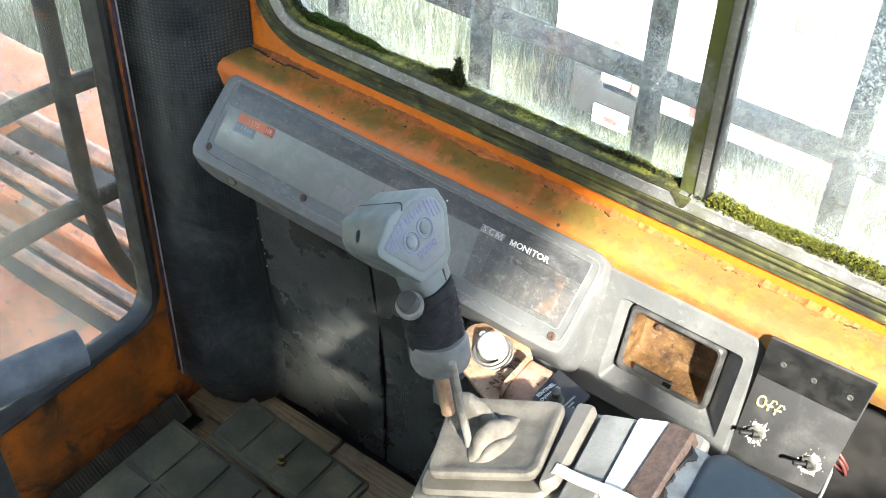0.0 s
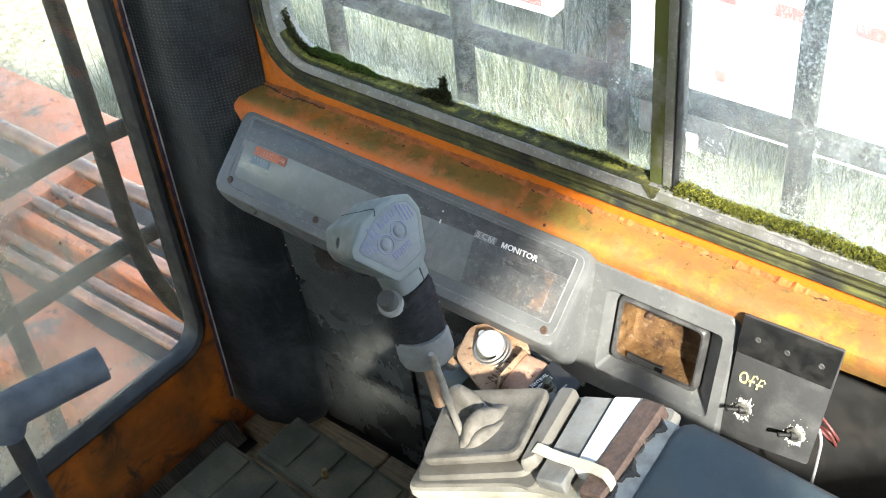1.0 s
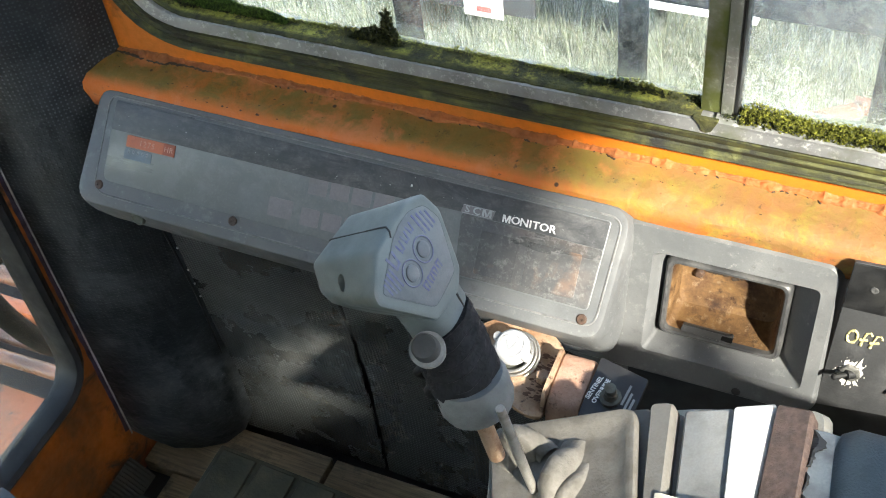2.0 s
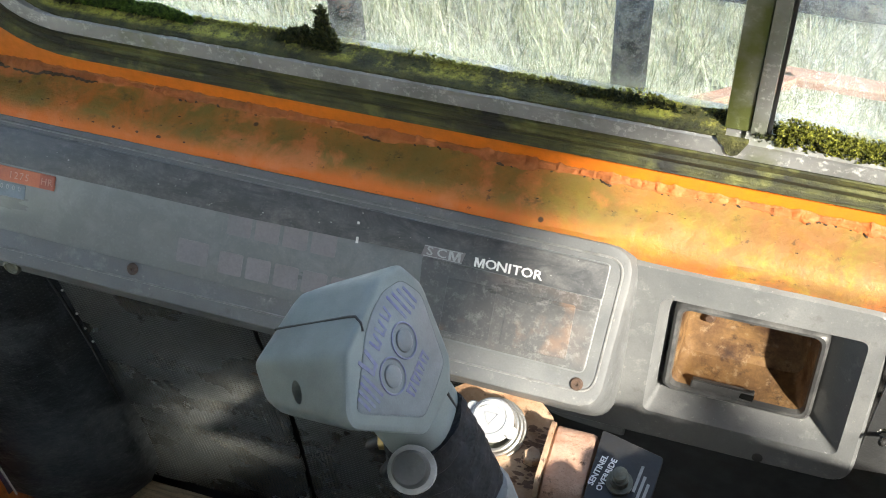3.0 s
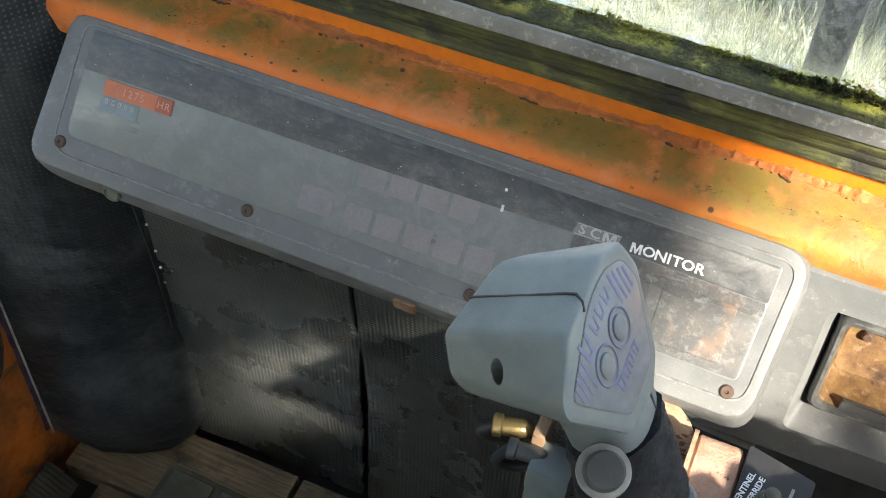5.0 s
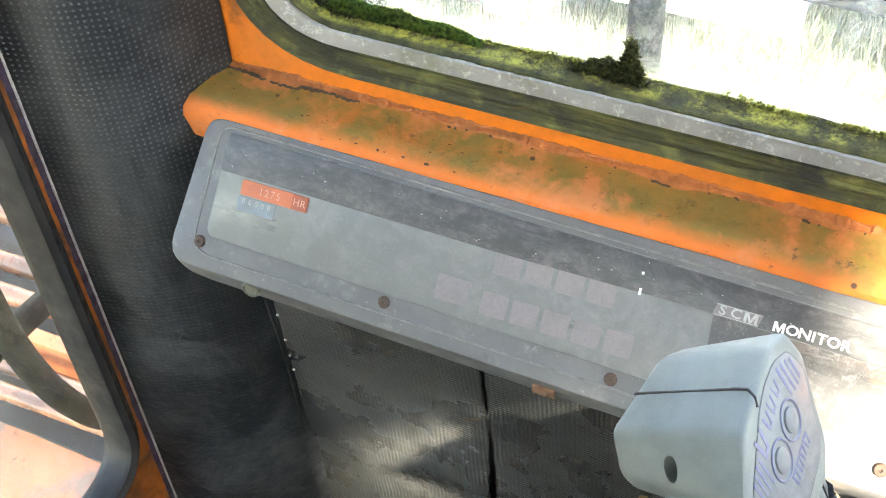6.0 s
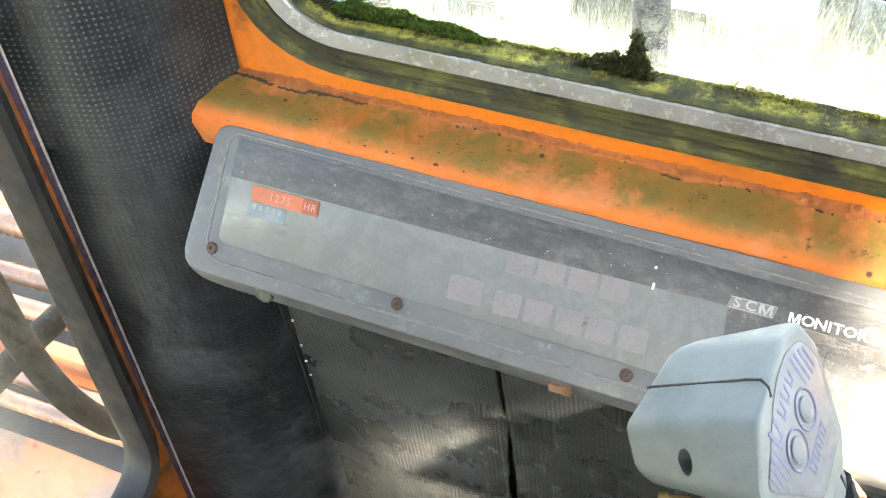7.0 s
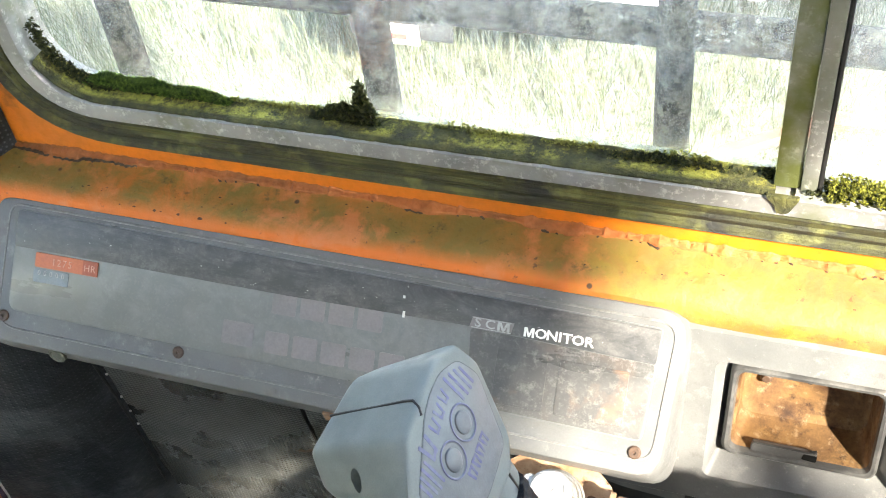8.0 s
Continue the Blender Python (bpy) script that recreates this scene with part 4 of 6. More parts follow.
# wooden planks on the floor
planks = [(-0.575, -0.353, 0.005, 0.0885), (-0.347, 0.10, 0.008, 0.088), (-0.53, 0.05, -0.10, 0.002), (-0.55, 0.2, -0.23, -0.104), (-0.575, 0.3, -0.36, -0.235), (0.055, 0.9, -0.10, 0.05)]
for x0, x1, y0, y1 in planks:
    bm = bmesh.new()
    box(bm, (x0, y0, ZF - 0.022), (x1, y1, ZF), 0.002)
    ob = new("plank", mesh_of("plank", bm, M_WOOD))
    ob.parent = floor
bm = bmesh.new()
rows = []
for i in range(330):
    y = -0.62 + i * 0.61 / 329
    w = 0.0016 * math.sin(i * 2.2)
    rows.append([(-0.577, y, 0.326 + w), (-0.567, y, 0.320 + w), (-0.556, y, 0.309 + w), (-0.548, y, ZF + 0.002)])
sheet(bm, rows, 0.002, (0.2, 0, -1))
single("mat_edge", bm, M_MAT, "dirty ribbed edge of a floor mat", "floor mat", "structure")

# ---- monitor console ----
FM = axes((0, 0, 0.80), (1, 0, 0), (0, 0.676, 0.737), (0, -0.737, 0.676))


def on_face(x0, x1, v0, v1, r, steps, m=None):
    bm = bmesh.new()
    return slab(bm, outline([(x0, v0), (x1, v0), (x1, v1), (x0, v1)], r), steps, FM if m is None else m)


def on_quad(pts, r, steps, m=None):
    """A plate of any outline on the console's face."""
    return slab(bmesh.new(), outline(pts, r), steps, FM if m is None else m)


def rim_of(pts, r, n):
    """A thin raised edge that follows an outline on the console's face."""
    path = [FM @ V3((x, v, n - 0.0045)) for x, v in outline(pts, r, 6)]
    return rod(bmesh.new(), path + path[:1], 0.0009, 6, False)


mon = thing("monitor_console", (-0.23, 0.03, 0.75), "long grey plastic monitor console with a dusty dark screen", "console")
ho = outline([(-0.4765, -0.0085), (0.0150, -0.0125), (0.0210, 0.0905), (-0.4670, 0.0930)], [0.017, 0.016, 0.020, 0.013])
loops = []
for n, e, drop in ((-0.050, 0.0060, 0.0110), (-0.026, 0.0046, 0.0062), (-0.014, 0.0034, 0.0030), (-0.006, 0.0020, 0.0010), (-0.0022, 0.0008, 0.0002), (-0.0006, 0.0, 0.0), (0.0, -0.0020, 0.0), (0.0002, -0.008, 0.0)):
    loops.append([FM @ V3((x + e * (1 if x > -0.22 else -1) * min(1.0, abs(x + 0.226) / 0.2), v + e * (v - 0.041) / 0.05 - drop * max(0.0, min(1.0, (0.03 - v) / 0.03)), n)) for x, v in ho])
part("housing", loft(bmesh.new(), loops), M_CONSOLE, mon)
part("screen_rim", rim_of([(-0.4590, 0.0010), (0.0105, -0.0030), (0.0150, 0.0835), (-0.4560, 0.0895)], [0.016, 0.012, 0.012, 0.010], 0.0046), M_RIMLINE, mon, "thin pale edge of the raised rim")
screen = part("screen", on_quad([(-0.4500, 0.0140), (0.0032, 0.0085), (0.0066, 0.0795), (-0.4490, 0.0865)], [0.008, 0.005, 0.003, 0.004], [(-0.001, 0), (0.0012, 0), (0.0016, 0.0006)]), M_SCREEN, mon, "dusty dark grey acrylic screen")
part("screen_band", on_quad([(-0.4490, 0.0600), (-0.24, 0.0590), (-0.115, 0.0605), (0.0052, 0.0570), (0.0062, 0.0788), (-0.4480, 0.0858)], [0.002, 0, 0, 0.002, 0.002, 0.002], [(0.0010, 0), (0.0020, 0), (0.0021, 0.0003)]), M_BAND, screen, "darker scratched band along the top of the screen")
part("display_panel", on_quad([(-0.108, 0.0112), (0.0026, 0.0098), (0.0050, 0.0566), (-0.112, 0.0598)], 0.003, [(0.0010, 0), (0.0019, 0), (0.0020, 0.0003)]), M_PANEL, screen, "darker smoked part of the screen")
for a, b in ((-0.0930, -0.0600), (-0.0530, -0.0095)):
    part("display_window", on_face(a, b, 0.0150, 0.0500, 0.002, [(0.0018, 0), (0.0024, 0.0004)]), M_DUSTY, screen, "scuffed display window with brownish stains")


def on_screen(x, v, n=0.0036, turn=0.0):
    return FM @ pose(x, v, n, 0, 0, turn)


def legend(text, widths, x, v, size, wide, n, bold, ink=M_LEGEND):
    """A printed word, letter by letter."""
    for ch, w in zip(text, widths):
        if ch == "M" and bold:
            bm = bmesh.new()
            h, u = size * 0.70, w * 0.86
            pts = [(0, 0), (0.21, 0), (0.21, 0.66), (0.42, 0), (0.58, 0), (0.79, 0.66), (0.79, 0), (1, 0), (1, 1), (0.71, 1), (0.5, 0.34), (0.29, 1), (0, 1)]
            slab(bm, [((a - 0.5) * u, (b - 0.5) * h) for a, b in pts], [(-0.0002, 0), (0.0002, 0)], on_screen(x + w / 2, v, n))
            part("letter", bm, ink, screen, smooth=False)
            x += w
            continue
        letters("letter", ch, size, on_screen(x + w / 2, v, n) @ Matrix.Diagonal((wide, 1, 1, 1)), ink, screen, "", 0.0002, 1.0, bold)
        x += w


legend("MONITOR", (0.0076, 0.0074, 0.0068, 0.0032, 0.0060, 0.0074, 0.0062), -0.0782, 0.0632, 0.0084, 1.14, 0.0024, 0.00017)
legend("SCM", (0.0076, 0.0082, 0.0092), -0.1112, 0.0636, 0.0078, 1.25, 0.0028, 0.0001, M_GREYPRINT)
part("legend_block", on_quad([(-0.1130, 0.0598), (-0.0860, 0.0598), (-0.0842, 0.0672), (-0.1112, 0.0672)], 0.0005, [(0.0018, 0), (0.0024, 0)]), M_ICON, screen, "grey block behind the letters")
for v in (0.0602, 0.0665):
    part("legend_rule", on_face(-0.1115, -0.0858, v, v + 0.0004, 0.0001, [(0.0022, 0), (0.0027, 0)]), M_GREYPRINT, screen)
meter = part("hour_meter", on_face(-0.4310, -0.3805, 0.0478, 0.0585, 0.001, [(0.0010, 0), (0.0024, 0.0003)]), M_METER, screen, "faded orange hour meter window")
letters("meter_digits", "1275", 0.0070, on_screen(-0.4090, 0.0530, 0.0027), M_METERPALE, screen, "pale meter figures", 0.0001, 1.25)
part("meter_unit", on_face(-0.3925, -0.3808, 0.0480, 0.0583, 0.0008, [(0.0018, 0), (0.0026, 0.0002)]), M_METERDARK, screen, "darker red end of the meter window")
letters("meter_unit_letters", "HR", 0.0068, on_screen(-0.3866, 0.0530, 0.0028), M_METERPALE, screen, "pale unit letters", 0.0001, 1.1)
part("meter_counter", on_face(-0.4320, -0.4030, 0.0370, 0.0472, 0.001, [(0.0010, 0), (0.0018, 0.0003)]), M_COUNTER, screen, "small grey counter window")
for k in range(5):
    letters("meter_digits", "0", 0.0050, on_screen(-0.4270 + k * 0.0048, 0.0440, 0.0020), M_GREYPRINT, screen, "pale counter figure", 0.0001)
for r, v, n in ((0, 0.0530, 4), (1, 0.0262, 5)):
    for k in range(n):
        x = -0.2480 + k * 0.0202 - r * 0.0025
        part("icon_window", on_face(x, x + 0.0172, v - 0.0074, v + 0.0074, 0.0015, [(0.0010, 0), (0.00185, 0)]), M_ICON, screen)
part("icon_window", on_face(-0.2818, -0.2590, 0.0200, 0.0360, 0.0015, [(0.0010, 0), (0.00185, 0)]), M_ICON, screen)
for x, v in ((-0.4535, 0.0088), (-0.3134, 0.0071), (-0.1600, 0.0040), (0.0, 0.0014)):
    bm = bmesh.new()
    lathe(bm, FM @ V3((x, v, 0.0004)), FM.to_3x3() @ V3((0, 0, 1)), [(-0.002, 0.0042), (0.0006, 0.0042), (0.0014, 0.0034), (0.0014, 0.0012), (0.0006, 0.0008)], 14)
    part("screw", bm, M_SCREW, mon, "rusty screw")
bm = bmesh.new()
lathe(bm, FM @ V3((-0.4115, -0.0128, -0.0075)), FM.to_3x3() @ V3((0, -0.75, 1)), [(0, 0.0068), (0.0022, 0.0066), (0.003, 0.005), (0.0022, 0.0042), (0.0022, 0.0)], 18)
part("washer", bm, M_OLDSTEEL, mon, "pale worn washer")
bm = bmesh.new()
box(bm, (-0.0075, -0.0055, -0.001), (0.0075, 0.0055, 0.0012), 0.0006, FM @ pose(-0.2005, -0.0190, -0.0135, 55))
part("clip", bm, M_RUST, mon, "small rusty clip")
bm = bmesh.new()
g = random.Random(21)
for _ in range(38):
    x, v, s = g.uniform(-0.445, 0.004), min(0.0785, 0.062 + abs(g.gauss(0, 0.009))), g.uniform(0.00015, 0.00045)
    bm.faces.new([bm.verts.new(FM @ V3((x + s * math.cos(a) * g.uniform(0.7, 2.2), v + s * math.sin(a) * g.uniform(0.5, 1.1), 0.0023))) for a in (6.283 * q / 6 for q in range(6))])
tagged(part("dust_specks", bm, M_DUST, screen, "pale dust specks", smooth=False), kind="stuff")
for x, v, h in ((-0.1585, 0.0708, 0.0018), (-0.1575, 0.0585, 0.0042)):
    part("paint_fleck", on_face(x, x + 0.0016, v, v + h, 0.0004, [(0.0018, 0), (0.0026, 0)]), M_WHITE, screen)

# ---- ashtray console ----
AM = axes((0, 0.030, 0.745), (1, 0, 0), (0, 0.2705, 0.9627), (0, -0.9627, 0.2705))


def rr(x0, x1, v0, v1, r, n, m):
    return [m @ V3((a, b, n)) for a, b in outline([(x0, v0), (x1, v0), (x1, v1), (x0, v1)], r, 5)]


ash = thing("ashtray_console", (0.095, 0.05, 0.74), "grey plastic console with a recessed rusty ashtray", "console")
bm = bmesh.new()
loft(bm, [rr(-.036, .180, -.030, .119, .016, -.045, AM), rr(-.034, .178, -.024, .1175, .016, -.008, AM), rr(-.0325, .1765, -.021, .1160, .015, -.002, AM), rr(-.0300, .1745, -.019, .1140, .013, 0, AM),
          rr(.0390, .1645, .0020, .0940, .006, .0006, AM), rr(.0405, .163, .0036, .0928, .005, -.0012, AM), rr(.0465, .1465, .0130, .0872, .004, -.0205, AM), rr(.0475, .1445, .0145, .0860, .006, -.022, AM), rr(.0475, .1445, .0145, .0860, .006, -.044, AM)], True, False)
part("housing", bm, M_CONSOLE, ash)
bm = bmesh.new()
slab(bm, outline([(-0.070, -0.015), (-0.045, -0.0155), (-0.030, -0.022), (-0.012, -0.0265), (0.030, -0.030), (0.030, 0.012), (-0.070, 0.012)], [0.004, 0.003, 0.004, 0.006, 0.003, 0.003, 0.003], 3), [(-0.050, 0.004), (-0.008, 0.001), (-0.0045, 0.0), (-0.0032, 0.0015)], AM)
part("skirt", bm, M_CONSOLE, ash, "grey plastic skirt under the console")
for x, v in ((0.118, -0.0156),):
    bm = bmesh.new()
    lathe(bm, AM @ V3((x, v, 0.0)), AM.to_3x3() @ V3((0, 0, 1)), [(-.001, .0036), (.0005, .0036), (.0015, .0022), (.0015, 0)], 10)
    part("screw", bm, M_SHADE, ash, "dark screw")
bm = bmesh.new()
def bez(i, n, r=.007):
    return rr(.0478 + i, .1440 - i, .0148 + i, .0858 - i, r, n, AM)


loft(bm, [bez(0, -.034), bez(0, -.013), bez(.0010, -.0102), bez(.0022, -.0092), bez(.0042, -.0096), bez(.0054, -.0125), bez(.0058, -.038)], False, False)
part("bezel", bm, M_BEZEL, ash, "dark worn bezel")
bm = bmesh.new()
loft(bm, [bez(.0052, -.0130), rr(.0545, .1380, .0215, .0790, .006, -.0150, AM), rr(.0550, .1370, .0230, .0785, .007, -.023, AM), rr(.0565, .1350, .0300, .0780, .010, -.0375, AM), rr(.060, .131, .038, .0770, .010, -.0410, AM)], False, True)
part("tray", bm, M_ASH, ash, "rusty ashtray bowl")
bm = bmesh.new()
slab(bm, outline([(.066, .0205), (.1065, .0190), (.1075, .0262), (.067, .0268)], .0012, 2), [(-.0150, 0), (-.0112, 0), (-.0106, .0006)], AM)
part("snuffer_tab", bm, M_BEZEL, ash, "worn steel tab across the bowl")
# No hole is cut: the slot's inner dark is a black plate on top.
bm = bmesh.new()
slab(bm, outline([(.098, .0215), (.1070, .0205), (.1075, .0255), (.099, .0255)], .0008, 2), [(-.0112, 0), (-.0102, 0)], AM)
part("tab_slot", bm, M_DARK, ash, "black plate painted for the dark of a slot in the tab")
bm = bmesh.new()
rod(bm, bend([AM @ V3((.068, .0272, -.0112)), AM @ V3((.104, .0268, -.0112)), AM @ V3((.1065, .0290, -.0112))], .002), 0.0008, 8)
bm2 = bmesh.new()
g = random.Random(31)
for _ in range(15):
    x, v = 0.075 + abs(g.gauss(0, 0.022)), 0.0640 - abs(g.gauss(0, 0.0030))
    if x < 0.128:
        s = g.uniform(0.0008, 0.0024)
        bm2.faces.new([bm2.verts.new(AM @ V3((x + s * math.cos(a) * 1.7, v + s * math.sin(a) * 0.8, -0.0406 + g.uniform(0, 0.0006)))) for a in (6.283 * q / 7 for q in range(7))])
part("soot", bm2, M_CRACK, ash, "black soot under the upper rim", smooth=False)
part("tray_spring", bm, M_BLACK, ash, "thin bent black wire")
for x, v, mt in ((.0695, .0585, M_SCREW),):
    bm = bmesh.new()
    lathe(bm, AM @ V3((x, v, -.0410 if mt == M_SCREW else 0.0)), AM.to_3x3() @ V3((0, 0, 1)), [(-.002, .004), (.002, .004), (.004, .0025), (.004, .0)], 12)
    part("rivet", bm, mt, ash)

# ---- switch plate ----
_x, _y, _z = V3((1.009, 0.001, 0.158)), V3((0.0345, 0.148, 1.054)), V3((-0.0207, -0.990, 0.1397))
PM = axes((0.1785, 0.0541, 0.8637), _x, _y, _z)
plate = thing("switch_plate", (0.225, 0.06, 0.73), "scuffed black steel plate with two toggle switches", "switch plate")
bm = bmesh.new()
pl = [(0.003, -0.128), (0.0905, -0.1290), (0.0965, -0.0010), (0.003, 0.0080)]
slab(bm, outline(pl, 0.002, 2), [(-0.003, 0), (-0.0004, 0), (0.0, 0.0004)], PM)
part("plate", bm, M_PLATE, plate)
# The bent top fold's darker shade, put in as a flat black strip.
bm = bmesh.new()
slab(bm, outline([(0.0034, -0.0315), (0.0935, -0.0420), (0.0960, -0.0015), (0.0034, 0.0075)], 0.001, 2), [(0.0, 0), (0.0007, 0), (0.001, 0.0003)], PM)
part("fold_strip", bm, M_BLACK, plate, "flat black strip for the darker shade of the bent top fold")
for k, (x, v) in enumerate(((0.021, -0.0135), (0.049, -0.0180), (0.081, -0.0215))):
    bm = bmesh.new()
    lathe(bm, PM @ V3((x, v, 0.001)), _z, [(0, .0030), (.0004, .0028), (.0006, .0020), (.0001, .0010), (.0001, 0)], 12)
    part("rivet", bm, M_BEZEL, plate)
for x, v in ((0.0212, -0.0905), (0.0735, -0.0995)):
    bm = bmesh.new()
    g = random.Random(int(x * 1e4))
    n = 46
    rim = []
    for q in range(n):
        a = 6.283 * q / n
        r = 0.0108 + 0.0045 * noise.noise((math.cos(a) * 1.6, math.sin(a) * 1.6, x * 50)) + (g.uniform(0, 0.004) if q % 4 == 0 else g.uniform(-0.001, 0.001))
        rim.append(bm.verts.new(PM @ V3((x + math.cos(a) * r * 0.8, v - 0.001 + math.sin(a) * r * 1.1, 0.0004))))
    mid = bm.verts.new(PM @ V3((x, v, 0.0005)))
    for q in range(n):
        if g.random() > 0.12:
            bm.faces.new((mid, rim[q], rim[(q + 1) % n]))
    for _ in range(16):
        a, r = g.uniform(0, 6.283), g.uniform(0.009, 0.016)
        px, pv, s = x + math.cos(a) * r * 0.8, v + math.sin(a) * r * 1.1, g.uniform(0.0003, 0.0008)
        vs = [bm.verts.new(PM @ V3((px + math.cos(b) * s * g.uniform(.5, 1.3), pv + math.sin(b) * s * g.uniform(.6, 2.2), 0.0004))) for b in (6.283 * q / 5 for q in range(5))]
        bm.faces.new(vs)
    part("scraped_patch", bm, M_SCRAPE, plate, "bare metal scraped round the switch", smooth=False)
    bm = bmesh.new()
    lathe(bm, PM @ V3((x, v, 0.0)), _z, [(0, .0078), (.0030, .0078), (.0036, .0068), (.0036, .0050)], 6)
    sw = part("switch_nut", bm, M_SCREWSTEEL, plate, "dull steel hexagon nut")
    bm = bmesh.new()
    lathe(bm, PM @ V3((x, v, 0.003)), _z * 0.75 + _x * -0.8 + _y * 0.25, [(-.003, .0040), (.0035, .0040), (.004, .0018), (.011, .0021), (.0145, .0025), (.0155, .0016), (.0157, 0)], 12)
    part("toggle", bm, M_BLACK, sw, "black toggle")
strokes = [[(0.0085 + 0.0048 * math.cos(a), -0.0640 + 0.0064 * math.sin(a)) for a in (0.6 + 6.2 * k / 16 for k in range(17))],
           [(0.0175, -0.0725), (0.0185, -0.0660), (0.0205, -0.0595), (0.0245, -0.0580), (0.0255, -0.0610)], [(0.0155, -0.0668), (0.0235, -0.0655)],
           [(0.0265, -0.0740), (0.0275, -0.0680), (0.0300, -0.0615), (0.0345, -0.0605), (0.0352, -0.0640)], [(0.0250, -0.0690), (0.0340, -0.0672)]]
for st in strokes:
    bm = bmesh.new()
    g = random.Random(len(st))
    rod(bm, [PM @ V3((0.0088 + x * 0.76 + g.uniform(-4e-4, 4e-4), -0.0020 + v * 0.86 + g.uniform(-4e-4, 4e-4), 0.0002)) for x, v in st], [g.uniform(0.0006, 0.0013) for _ in st], 6)
    part("marking", bm, M_YELLOW, plate, "hand-painted yellow stroke")
for pts, mt in (([(0.252, 0.082, 0.746), (0.268, 0.075, 0.752), (0.277, 0.078, 0.732), (0.268, 0.09, 0.722), (0.252, 0.092, 0.732)], M_WIRE),
                ([(0.250, 0.085, 0.748), (0.264, 0.072, 0.742), (0.263, 0.070, 0.70), (0.258, 0.08, 0.66)], M_WIREG),
                ([(0.25, 0.09, 0.754), (0.270, 0.083, 0.744), (0.275, 0.09, 0.727), (0.262, 0.1, 0.716)], M_WIRE)):
    bm = bmesh.new()
    rod(bm, bend(pts, 0.012), 0.0016, 8)
    part("wire", bm, mt, plate)

# ---- rusty key lock and override switch below the console ----
sol = thing("lock_bracket", (-0.04, -0.03, 0.74), "rusty steel bracket with a white capped key lock", "bracket")
bm = bmesh.new()
slab(bm, outline([(-0.086, -0.010), (-0.074, -0.052), (-0.020, -0.074), (-0.006, -0.072), (-0.008, -0.010), (-0.03, 0.008), (-0.066, 0.008)], 0.010, 4), [(-0.004, 0), (-0.0006, 0), (0.0, 0.0006)], pose(0, 0, 0.770, 4, 2, 0))
part("bracket_plate", bm, M_PALERUST, sol)
bm = bmesh.new()
fin = [(-0.070, 0.766), (-0.0645, 0.7865), (-0.020, 0.7885), (-0.016, 0.766)]
loft(bm, [[V3((x, y, z)) for y, z in outline(fin, 0.006, 4)] for x in (-0.0095, -0.0068)])
part("bracket_fin", bm, M_PALERUST, sol, "upturned bracket edge worn pale")
bm = bmesh.new()
lathe(bm, (-0.0165, -0.042, 0.772), (0, 0, 1), [(0, .0062), (.005, .0062), (.0062, .005), (.0062, 0)], 6)
part("bracket_nut", bm, M_PALERUST, sol)
bm = flecks(60, lambda g: (g.uniform(-0.026, -0.011), g.uniform(-0.062, -0.018), 0.7716 + g.uniform(0, 0.001)), (0.0008, 0.0026), 9, (0, 0, 1))
part("rust_scale", bm, M_CHIP, sol, "flaking dark rust scale", smooth=False)
_a = V3((-0.1, -0.35, 1)).normalized()
for r, d in ((0.0195, 0.001), (0.0178, 0.0045), (0.0160, 0.008)):
    bm = bmesh.new()
    u = _a.orthogonal().normalized()
    w = _a.cross(u)
    rod(bm, [V3((-0.0455, -0.0265, 0.770)) + _a * d + (u * math.cos(q) + w * math.sin(q)) * r for q in (6.283 * k / 32 for k in range(33))], 0.0014, 8)
    part("lock_ring", bm, M_STEEL, sol, "dull steel ring")
bm = bmesh.new()
lathe(bm, V3((-0.0455, -0.0265, 0.762)), _a, [(0, .0150), (.010, .0150), (.012, .0140), (.012, 0)], 24)
part("lock_body", bm, M_OLDSTEEL, sol)
bm = bmesh.new()
lathe(bm, V3((-0.046, -0.024, 0.772)) + _a * 0.006, _a, [(0, .0138), (.007, .0138), (.0092, .0122), (.0096, 0)], 28)
cap = part("lock_cap", bm, M_CAP, sol, "white plastic dust cap")
_cm = axes(V3((-0.046, -0.024, 0.772)) + _a * 0.0157, V3((1, 0, 0.1)).normalized(), _a.cross(V3((1, 0, 0.1))).normalized(), _a)
for pts in ([(math.cos(q) * 0.0108, math.sin(q) * 0.0108) for q in (6.283 * k / 28 for k in range(29))], [(-0.0045, 0.003), (0.0045, 0.003), (0, -0.0052), (-0.0045, 0.003)], [(-0.0075, 0.0052), (-0.003, 0.0078)], [(0.003, 0.0078), (0.0075, 0.0052)]):
    bm = bmesh.new()
    rod(bm, [_cm @ V3((x, y, 0.0)) for x, y in pts], 0.00045, 5)
    part("cap_mark", bm, M_GREYPRINT, cap)
for s in (1, -1):
    bm = bmesh.new()
    lathe(bm, V3((-0.046, -0.024, 0.772)) + _a * 0.009 + V3((0.92, -0.38, 0)) * 0.0150 * s, _a, [(0, .0042), (.003, .0042), (.004, .0034), (.004, 0)], 14)
    part("cap_lug", bm, M_CAP, cap)
CM = Matrix.Translation((-0.0135, 0.054, -0.09))      # fittings hang under the console
bm = bmesh.new()
box(bm, (-0.082, -0.108, 0.780), (-0.055, -0.084, 0.822), 0.002, CM)
jb = part("switch_box", bm, M_GRIP, sol, "small grey switch box")
bm = bmesh.new()
box(bm, (-0.086, -0.090, 0.768), (-0.078, -0.066, 0.832), 0.0012, CM)
part("switch_post", bm, M_PALERUST, sol)
